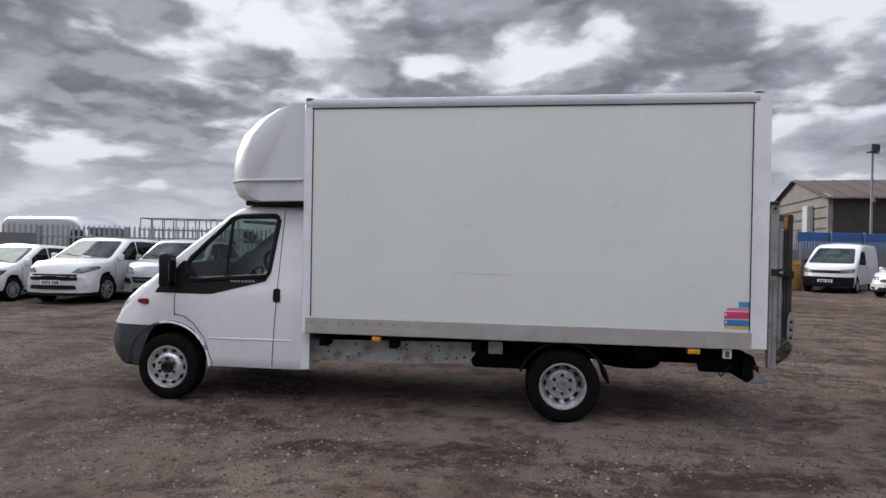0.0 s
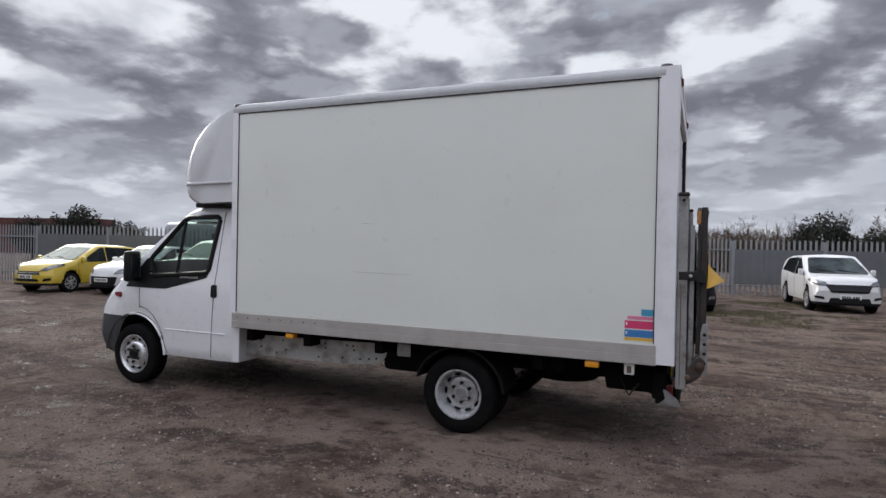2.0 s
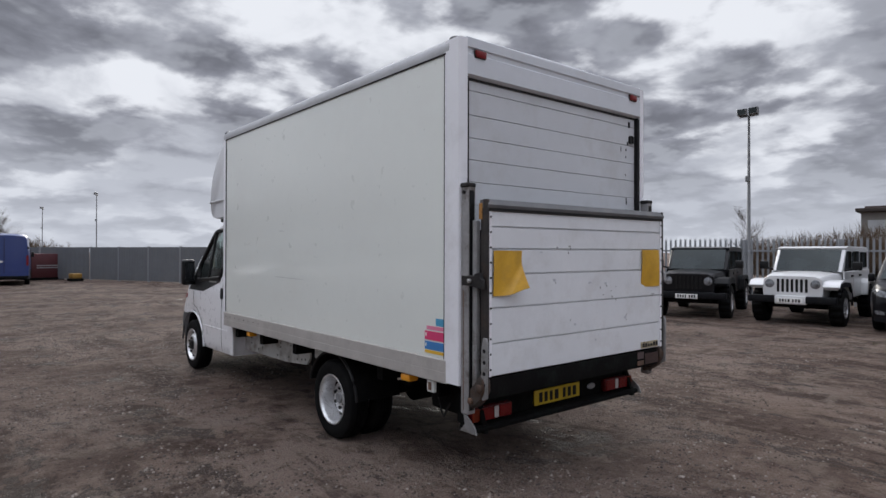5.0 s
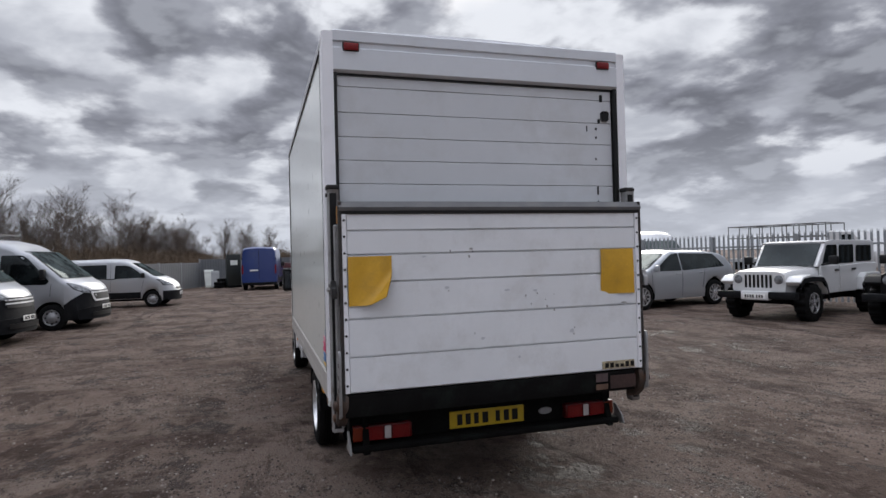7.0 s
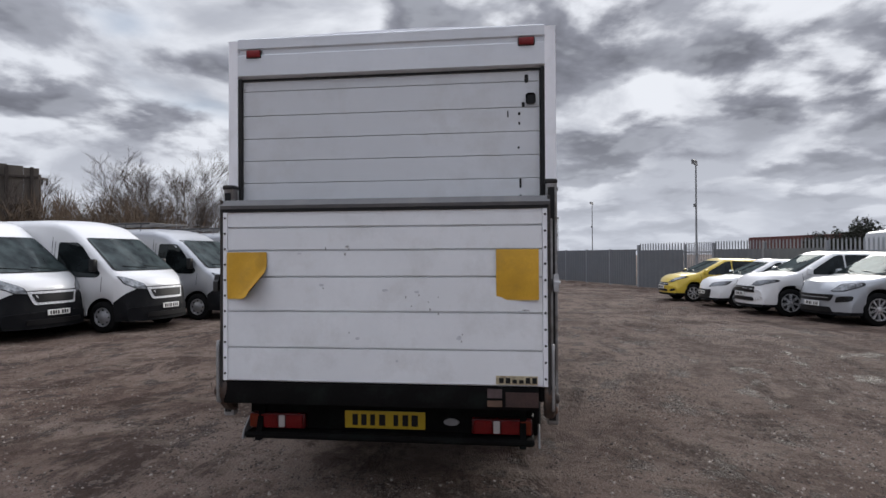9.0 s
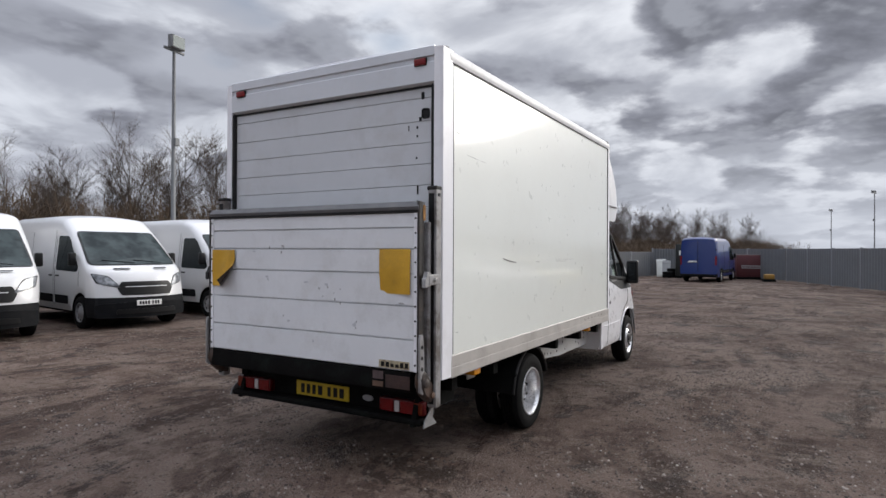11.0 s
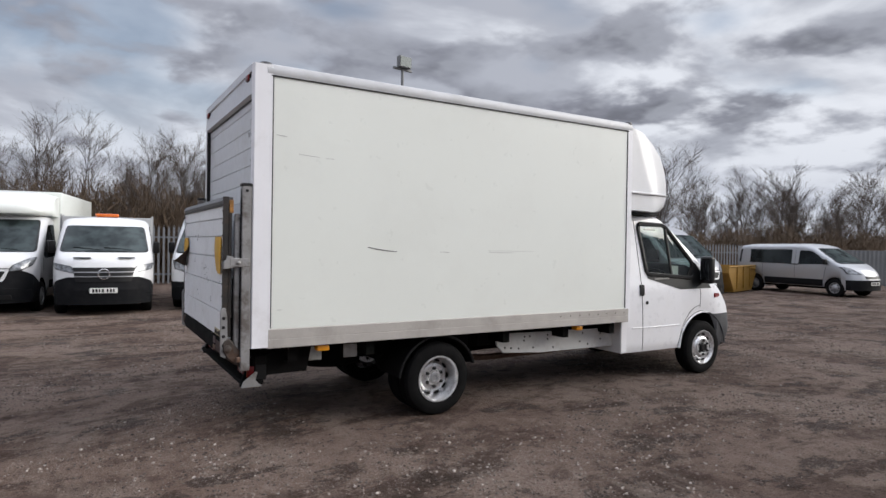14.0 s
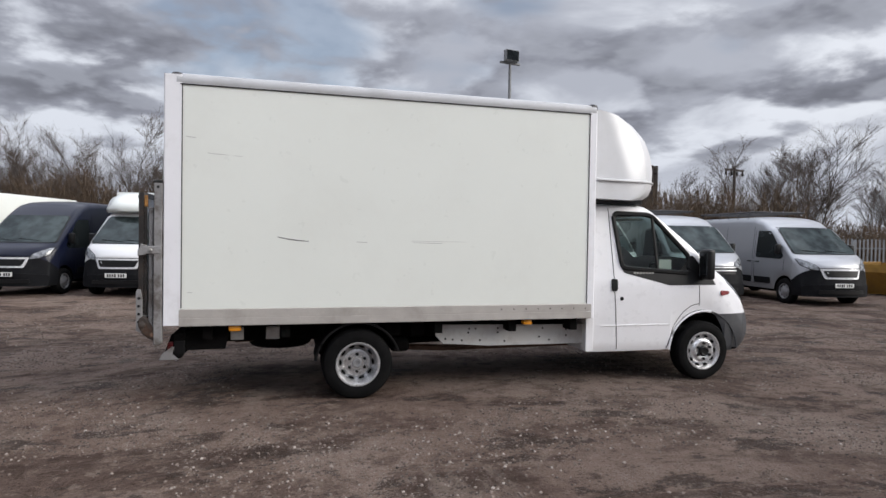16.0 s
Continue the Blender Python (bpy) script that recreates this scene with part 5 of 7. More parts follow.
for s in (1, -1):
    part("edge_strip", block((-1.968, s * .972 - .014, .885), (-1.94, s * .972 + .014, 1.935), .003), M["frame_white"], lift, "white riveted edge strip")
    part("edge_channel", block((-1.972, s * .994 - .009, .80), (-1.93, s * .994 + .009, 1.99), .003), M["rusty_frame"], lift, "brown worn edge channel")
    part("channel_web", block((-1.928, s * .990 - .009, .90), (-1.905, s * .990 + .009, 1.96), .003), M["rusty_frame"], lift)
    part("end_reflector", block((-1.925, s * .994 + s * .009 - .002, 1.865), (-1.895, s * .994 + s * .009 + .003, 1.965), .002), M["end_mark"], lift, "faded orange end marker")
    bm = bmesh.new()
    for i in range(11):
        lathe([(-1.973, .006), (-1.967, .008)], (0, s * .972, .93 + i * .095), "x", 7, bm)
    tagged(part("rivets", bm, M["dark_steel"], lift), kind="stuff")
low = part("lift_lower_beam", prism([(-1.90, .735), (-1.955, .745), (-1.965, .79), (-1.955, .875), (-1.90, .875)], -.93, .985, "y"), M["chassis"], lorry, "black lower edge of the platform")
part("rust_patch", block((-1.968, -.93, .765), (-1.9645, -.74, .85), .0), mat("brown_stain", (.034, .016, .013), .7, var=.5, scale=9), low)
part("warning_label", block((-1.969, -.72, .815), (-1.9645, -.635, .868)), mat("dirty_label", (.075, .05, .05), .7, var=.3, scale=30), low, "small worn white label")
part("warning_label_lower", block((-1.9695, -.72, .765), (-1.9652, -.635, .80)), M["rust"], low)
# worn sticker with writing that cannot be read
stk = part("worn_sticker", block((-1.9675, -.925, .895), (-1.963, -.685, .945)), mat("worn_label", (.42, .36, .24), .7, var=.5, scale=30, grime=(.12, .07, .04), amount=.8, gscale=25), lift, "worn yellow sticker with dark bars")
r = random.Random(2)
for i in range(6):
    y = -.92 + i * .038
    part("bar", block((-1.970, y, .903), (-1.9677, y + .026, .903 + r.uniform(.02, .034))), M["black"], stk)
# dents and scrapes; the dents are flat discs with their shading in the colour
def dent(y, z, w, h, material, name, top):
    bm = lathe([(-1.9625 - top, .5), (-1.9625, .5)], (0, 0, 0), "x", 10)
    for v in bm.verts:
        a = math.atan2(v.co.z, v.co.y)
        k = 1 + .5 * noise.noise((a * 1.3, y * 30, z * 30))
        v.co.y, v.co.z = y + v.co.y * w * k, z + v.co.z * h * k
    part(name, bm, material, lift)


for y, z, w, h in ((.335, 1.69, .012, .024), (.20, 1.70, .028, .016), (.215, 1.655, .013, .024), (.19, 1.685, .010, .012), (-.155, 1.40, .008, .02), (-.235, 1.41, .010, .014), (-.30, 1.325, .012, .02), (-.35, 1.30, .008, .018), (-.29, 1.37, .008, .01), (-.19, 1.345, .008, .01), (.19, 1.185, .007, .014), (-.49, 1.18, .008, .012), (-.485, 1.14, .009, .014), (-.86, 1.325, .05, .008), (.35, 1.45, .008, .010), (-.35, 1.40, .008, .008)):
    dent(y, z, w * .85, h * .85, M["chip"], "chip", .003)
for y, z, w, h in ((-.03, 1.44, .05, .02), (-.47, 1.16, .035, .035), (.36, 1.47, .035, .02), (-.1, 1.02, .02, .02), (.14, 1.15, .035, .02), (-.84, 1.315, .08, .010), (-.22, 1.43, .035, .02), (.50, 1.66, .035, .014)):
    dent(y, z, w * .8, h * .8, M["dent"], "dent", .002)


# warning flags
def vinyl(points_at, nu, nv, name, material, parent, label=""):
    """A thin bent sheet over a grid of (u, v)."""
    bm = bmesh.new()
    rows = [[bm.verts.new(points_at(i / nu, j / nv)) for j in range(nv + 1)] for i in range(nu + 1)]
    for p, q in zip(rows, rows[1:]):
        for j in range(nv):
            bm.faces.new((p[j], q[j], q[j + 1], p[j + 1]))
    ret = bmesh.ops.extrude_face_region(bm, geom=bm.faces[:])
    bmesh.ops.translate(bm, verts=[g for g in ret["geom"] if isinstance(g, bmesh.types.BMVert)], vec=(.003, 0, 0))
    bmesh.ops.remove_doubles(bm, verts=bm.verts[:], dist=.0004)
    return part(name, bm, material, parent, label, sharp=60)


def curled_flag(y0, y1, z0, z1):
    """Fixed along its top and outer edge; the free lower corner curls outwards along the diagonal."""
    w, h = abs(y1 - y0), z1 - z0
    span = math.hypot(w, h)
    across = Vector((h / span, w / span))
    bend, most = .075, 1.25

    def at(u, v):
        q = Vector((u * w, v * h))
        past = (q - Vector((0, h))).dot(across) - .035
        ripple = .004 * math.sin(9 * u + 4 * v)
        if past <= 0:
            return Vector((-1.974 - ripple, y0 - q.x, z1 - q.y))
        roll = bend * (1 - .35 * u)
        turn = min(past / roll, most)
        rest = max(past - roll * most, 0)
        q += across * (roll * math.sin(turn) + rest * math.cos(turn) - past)
        return Vector((-1.974 - ripple - roll * (1 - math.cos(turn)) - rest * math.sin(turn), y0 - q.x, z1 - q.y))

    def face(lift_by):
        bm = bmesh.new()
        n, e = 26, .004
        rows = []
        for i in range(n + 1):
            row = []
            for j in range(n + 1):
                u, v = i / n, j / n
                out = (at(u + e, v) - at(u - e, v)).cross(at(u, v + e) - at(u, v - e)).normalized()
                row.append(bm.verts.new(at(u, v) + out * lift_by))
            rows.append(row)
        for a, b in zip(rows, rows[1:]):
            for j in range(n):
                bm.faces.new((a[j], b[j], b[j + 1], a[j + 1]))
        return bm
    way = 1 if (at(.1, .05) - at(.05, .05)).cross(at(.05, .1) - at(.05, .05)).x < 0 else -1
    whole = part("warning_flag", face(.0013 * way), M["yellow"], lift, "yellow vinyl warning flag with a curled corner", sharp=60)
    # the back's dark colour carries the shade under the curled corner
    part("flag_back", face(-.0013 * way), M["shaded_vinyl"], whole, "back of the vinyl, its shade put in as dark brown", sharp=60)


def flat_flag(y0, y1, z0, z1):
    def at(u, v):
        return (-1.972 - .006 * math.sin(3 * u + 2 * v) - .008 * math.sin(4 * v) * u, y0 + (y1 - y0) * u, z1 + (z0 - z1) * v)
    vinyl(at, 8, 10, "warning_flag", M["yellow"], lift, "flat yellow vinyl warning flag")


curled_flag(.955, .70, 1.385, 1.67)
flat_flag(-.935, -.69, 1.385, 1.68)

# rear bumper, lamps, plate
beam = part("rear_beam", block((-1.70, -.90, .52), (-1.60, .93, .72), .008), M["chassis"], lorry, "black rear cross beam")
part("step_bar", block((-1.80, -.91, .483), (-1.62, .93, .522), .012), M["chassis"], lorry, "black rear step bar")
for s in (1, -1):
    part("beam_bracket", prism([(-1.20, .80), (-1.72, .70), (-1.80, .47), (-1.66, .47), (-1.58, .55), (-1.25, .55)], s * .84 - .02, s * .84 + .02, "y", .003), M["chassis"], lorry)
    part("bar_end", prism([(-1.81, .478), (-1.79, .530), (-1.70, .600), (-1.68, .596), (-1.70, .53), (-1.64, .478)], *sorted((s * .932, s * .944)), "y", .003), M["column"], lorry, "pale end plate of the step bar")
    c = .73 if s > 0 else -.71
    housing = part("rear_lamp", block((-1.745, c - .185, .535), (-1.69, c + .185, .632), .010, 2), M["dark_red_lens"], lorry, "red rear lamp cluster")
    part("stop_lens", block((-1.7495, c - s * .115 - .055, .542), (-1.744, c - s * .115 + .055, .625), .005), M["red_lens"], housing, "bright red lens")
    part("reverse_lens", block((-1.7495, c - s * .030 - .020, .545), (-1.744, c - s * .030 + .020, .622), .004), M["clear_lens"], housing, "pale reversing lens")
    part("tail_lens", block((-1.7495, c + s * .055 - .055, .542), (-1.744, c + s * .055 + .055, .625), .005), M["red_lens"], housing, "bright red lens")
    part("indicator_lens", block((-1.7495, c + s * .148 - .030, .542), (-1.735, c + s * .148 + .038, .625), .005), M["dark_amber"], housing, "dark orange lens")
    part("lamp_box", block((-1.69, c - .195, .522), (-1.60, c + .195, .645), .006), M["black"], housing)
plate(lorry, pose(-1.712, .03, .60, 0, 0, 180), M["plate_yellow"], 9)
part("rear_badge", lathe([(-1.708, .001), (-1.708, .03), (-1.70, .034)], (0, 0, 0), "x", 16), M["grey_hub"], lorry, "small dull oval badge").matrix_basis = pose(0, -.395, .595) @ Matrix.Diagonal((1, 1.5, .7, 1))
part("side_end_plate", block((-1.475, 1.0, .705), (-1.40, 1.03, .79), .006), M["paper"], lorry, "small pale plate with a dark catch")
part("catch", block((-1.455, 1.03, .72), (-1.42, 1.036, .775), .004), M["rust"], lorry)
part("chain", tube([(-1.36, .9, .66), (-1.40, .9, .56), (-1.43, .9, .52), (-1.46, .9, .57), (-1.50, .9, .62)], .008, 5), M["dark_steel"], lorry)

# chassis
for s in (1, -1):
    part("chassis_rail", block((-1.60, s * .42 - .035, .55), (2.6, s * .42 + .035, .74), .006), M["chassis"], lorry)
    sk = part("side_skirt", prism([(2.52, .48), (2.52, .69), (.80, .72), (.82, .60), (.90, .52), (1.4, .485)], s * .76 - .012, s * .76 + .012, "y"), M["skirt" if s > 0 else "skirt_clean"], lorry, "dirty white side rail with holes" if s > 0 else "pale side rail with holes")
    bm = bmesh.new()
    for x, z in ((2.30, .64), (2.30, .575), (2.02, .66), (1.98, .565), (1.5, .67), (1.5, .625), (1.18, .67), (1.17, .63), (1.30, .545), (1.10, .55), (1.0, .56), (.92, .57), (1.58, .53), (2.1, .53), (1.25, .67)):
        lathe([(s * .76 + s * .008, .011), (s * .76 + s * .0145, .011)], (x, 0, z), "y", 8, bm)
    tagged(part("bolt_holes", bm, M["black"], sk), kind="stuff")
    for x, w in ((.62, .14), (.36, .16), (-.82, .13), (-1.15, .12)):
        pale = s > 0 and x > .5 or s < 0 and x < -.5
        part("bracket", block((x - w / 2, s * .78 - .01, .62), (x + w / 2, s * .78 + .01, .74), .006), M["skirt" if pale else "chassis"], lorry, "dirty white bracket" if pale else "black bracket")
    turn = np.linspace(.30, math.pi - .12, 26)
    arch = [(-.015 + .412 * math.cos(a), .382 + .408 * math.sin(a)) for a in turn]
    inner = [(-.015 + .398 * math.cos(a), .382 + .394 * math.sin(a)) for a in turn[::-1]]
    guard = part("mudguard", prism(arch + inner, *sorted((s * .56, s * .99)), "y"), M["rubber"], lorry, "black rear mudguard")
    part("lip", tube([(x, s * .99, z) for x, z in arch], .012, 6), M["black"], guard)
    part("step_box", block((1.95, s * .58 - .10, .50), (2.50, s * .58 + .10, .62), .01), M["chassis"], lorry)
    part("cab_step", block((2.44, s * .945 - .02, .42), (2.53, s * .945 + .008, .95), .004), M["white"], lorry, "white panel behind the cab")
part("fuel_tank", block((.28, .30, .47), (.86, .76, .68), .05, 2), M["chassis"], lorry, "black fuel tank")
part("spare_wheel", lathe([(.44, .1), (.44, .30), (.47, .33), (.56, .33), (.60, .30), (.60, .1)], (-.75, 0, 0), "z", 28), M["rubber"], lorry, "spare tyre slung under the chassis")
part("rear_axle", lathe([(-.62, .06), (-.18, .06), (-.12, .15), (.12, .15), (.18, .06), (.62, .06)], (-.015, 0, .39), "y", 16), M["chassis"], lorry)
part("front_axle", block((3.86, -.75, .33), (4.0, .75, .43), .02), M["chassis"], lorry)
part("drive_shaft", tube([(-.0, 0, .42), (2.6, 0, .5)], .045, 10), M["chassis"], lorry)
part("exhaust", tube([(3.0, -.35, .42), (1.0, -.35, .40), (.6, -.32, .42), (-.4, -.3, .60), (-1.2, -.32, .55)], .035, 8), M["rust"], lorry)
part("engine_block", block((3.3, -.40, .34), (4.5, .40, .85), .05), M["chassis"], lorry)
for x in (-1.4, -.7, .8, 1.6, 2.3):
    part("cross_member", block((x - .04, -.95, .66), (x + .04, .95, .79)), M["chassis"], lorry)
part("gearbox_crossbar", block((.35, -.72, .44), (.55, .3, .58), .03), M["chassis"], lorry)

# stickers and scuffs on the panels
stick = part("company_sticker", block((-1.61, 1.0455, .975), (-1.40, 1.0475, .995)), M["gold_stk"], lorry, "striped blue, pink and yellow sticker")
part("stripe", block((-1.61, 1.0455, 1.0), (-1.40, 1.0478, 1.055)), M["blue_stk"], stick)
part("stripe", block((-1.61, 1.0455, 1.065), (-1.40, 1.0479, 1.125)), M["pink_stk"], stick)
part("stripe", block((-1.61, 1.0455, 1.135), (-1.42, 1.0476, 1.16)), M["rose_stk"], stick)
part("stripe", block((-1.61, 1.0455, 1.165), (-1.52, 1.0478, 1.215)), M["teal_stk"], stick)
for x, z in ((-1.42, 1.02), (-1.42, 1.09)):
    part("mark", block((x, 1.0479, z), (x + .012, 1.0492, z + .022)), M["paper"], stick)


def scrape(points, s, width, material, label):
    """A shallow scratch of uneven width on a side panel."""
    bm = bmesh.new()
    top, bot = [], []
    for i, (x, z) in enumerate(points):
        w = .6 * width * (.35 + .65 * math.sin(math.pi * (i + .5) / len(points)))
        top.append((x, z + w / 2))
        bot.append((x, z - w / 2))
    prism(top + bot[::-1], *sorted((s * 1.0456, s * 1.0466)), "y", bm=bm)
    part("scuff", bm, material, lorry, label)


scrape([(1.03, 1.412), (.85, 1.408), (.65, 1.405), (.44, 1.405)], 1, .006, M["scuff"], "thin grey scratch")
scrape([(.95, 1.86), (.88, 1.858), (.82, 1.855)], 1, .005, M["scuff"], "thin grey scratch")
scrape([(1.47, .915), (1.40, .86), (1.34, .812)], 1, .012, M["scuff"], "dent in the lower rail")
scrape([(1.50, .952), (1.1, .950), (.82, .944)], 1, .012, M["alloy"], "bright scrape along the rail")
scrape([(-.78, 1.612), (-.70, 1.595), (-.60, 1.582), (-.50, 1.575)], -1, .018, M["scuff_dark"], "dark curved scrape")
scrape([(-.05, 1.575), (.05, 1.572)], -1, .010, M["scuff"], "thin scrape")
scrape([(.50, 1.575), (.68, 1.572), (.80, 1.572)], -1, .008, M["scuff"], "thin scrape")
scrape([(.48, 1.59), (.75, 1.59), (1.05, 1.588)], -1, .005, M["scuff"], "thin scrape")
scrape([(-1.58, 2.50), (-1.50, 2.49)], -1, .010, M["scuff"], "small mark")
scrape([(-1.40, 2.36), (-1.30, 2.352), (-1.22, 2.348)], -1, .007, M["scuff"], "small mark")
scrape([(-1.18, 2.345), (-1.10, 2.342)], -1, .006, M["scuff"], "small mark")
scrape([(-1.56, 1.10), (-1.52, 1.10)], -1, .008, M["scuff"], "small mark")

# ---- parked vehicles ----
def paint(name, col, metal=0., rough=.28, coat=.5):
    M[name] = mat(name, col, rough, metal, var=.015, scale=1.5, coat=coat, grime=(.30, .28, .25), amount=.06 if max(col) > .1 else .02, gscale=.7, rvar=.1)


paint("car_white", (.60, .60, .605))
paint("car_silver", (.34, .355, .38), .45, .34)
paint("van_silver", (.33, .34, .36), .4, .36)
paint("mini_silver", (.36, .37, .39), .45, .36)
paint("car_yellow", (.52, .375, .035))
paint("car_black", (.003, .003, .0045), 0., .3, .05)
M["car_black"].node_tree.nodes["Principled BSDF"].inputs["Specular IOR Level"].default_value = .2
paint("van_navy", (.004, .006, .018), 0., .3, .05)
M["van_navy"].node_tree.nodes["Principled BSDF"].inputs["Specular IOR Level"].default_value = .22
paint("van_blue", (.008, .030, .150))
M["skip_yellow"] = mat("scuffed_yellow_paint", (.30, .165, .025), .6, var=.3, scale=3, grime=(.12, .075, .04), amount=.7, gscale=3)
M["tyre"] = M["rubber"]
M["alloy_rim"] = mat("alloy_rim", (.58, .58, .60), .25, metal=.7, var=.08, scale=9)
M["grey_rim"] = mat("grey_rim", (.30, .30, .31), .4, metal=.4, var=.15, scale=9)
M["van_plastic"] = mat("dark_grey_van_plastic", (.008, .0085, .010), .6, spec=.10, var=.15, scale=4, grime=(.03, .028, .026), amount=.25, gscale=4)
M["beacon"] = mat("orange_beacon", (.75, .16, .02), .25, var=.1, coat=.5)
M["chrome_white"] = mat("pale_grille_frame", (.70, .70, .71), .25, metal=.3, var=.04)
M["rack"] = mat("dark_roof_rack", (.05, .05, .055), .5, metal=.4, var=.15)
wheel_cache = {}


def car_wheel(parent, x, y, side, r, width, style):
    """A tyre with a rim of spokes, or a plain steel rim; alike wheels share their meshes."""
    m = pose(x, y, r, 0, 0, 0 if side > 0 else 180)
    key = (r, width, style)
    if key in wheel_cache:
        src = wheel_cache[key]
        t = new("wheel", src[0])
        t.parent, t.matrix_basis = parent, m
        for name, me in src[1:]:
            o = new(name, me)
            o.parent = t
        return t
    h, rim = width / 2, r * {"off_road": .56, "steel": .60}.get(style, .67)
    prof = [(-h, rim), (-h, r - .05), (-h + .02, r - .012), (-h + .05, r), (h - .05, r), (h - .02, r - .012), (h, r - .05), (h, rim + .02), (h - .015, rim), (-h + .02, rim - .006)]
    bm = lathe(prof + prof[:1], seg=28 if style != "off_road" else 64, caps=False)
    if style == "off_road":
        # blocky tread: every other pair of segments stands proud
        for v in bm.verts:
            d = math.hypot(v.co.x, v.co.z)
            if d > r - .02:
                i = round(math.atan2(v.co.z, v.co.x) / (2 * math.pi) * 64) % 4
                k = 1 + (.022 if i < 2 else -.012) / d
                v.co.x, v.co.z = v.co.x * k, v.co.z * k
    t = put("wheel", bm, M["tyre"], parent, m)
    made = [t.data]
    dark = lathe([(h - .06, rim), (h - .07, rim * .5), (h - .06, .01)], seg=20)
    o = part("brake_well", dark, M["black"], t)
    made.append(("brake_well", o.data))
    bm = lathe([(h - .02, rim), (h - .004, rim - .004), (h - .006, rim - .022), (h - .035, rim - .026)], seg=28, caps=False)
    if style == "steel":
        lathe([(h - .035, rim - .026), (h - .05, rim * .8), (h - .02, rim * .62), (h - .012, rim * .4), (h + .004, rim * .28), (h + .006, .002)], seg=24, bm=bm, caps=False)
    else:
        n = {"alloy": 7, "twin": 10, "off_road": 5}[style]
        for i in range(n):
            a = 2 * math.pi * i / n
            w = rim * (.14 if n < 8 else .085)
            own = prism([(-w * .7, .03), (w * .7, .03), (w, rim - .012), (-w, rim - .012)], h - .045, h - .012, "y")
            bmesh.ops.rotate(own, verts=own.verts[:], matrix=Euler((0, a, 0)).to_matrix())
            join(bm, own)
        lathe([(h - .05, .07), (h - .012, .065), (h - .004, .04), (h - .002, .002)], seg=14, bm=bm, caps=False)
    o = part("rim", bm, M["grey_rim"] if style == "steel" else M["alloy_rim"], t, "silver wheel rim")
    made.append(("rim", o.data))
    if style == "steel":
        bm = bmesh.new()
        for i in range(8):
            a = 2 * math.pi * i / 8
            lathe([(h - .06, .022), (h - .026, .022)], (rim * .74 * math.cos(a), 0, rim * .74 * math.sin(a)), "y", 8, bm)
        o = part("vent_holes", bm, M["black"], t)
        made.append(("vent_holes", o.data))
    wheel_cache[key] = made
    return t


def swell(poly, d):
    """The outline, grown about its middle by d."""
    cx, cy = sum(p[0] for p in poly) / len(poly), sum(p[1] for p in poly) / len(poly)
    out = []
    for a, b in poly:
        k = math.hypot(a - cx, b - cy)
        out.append((a + (a - cx) / k * d, b + (b - cy) / k * d))
    return out


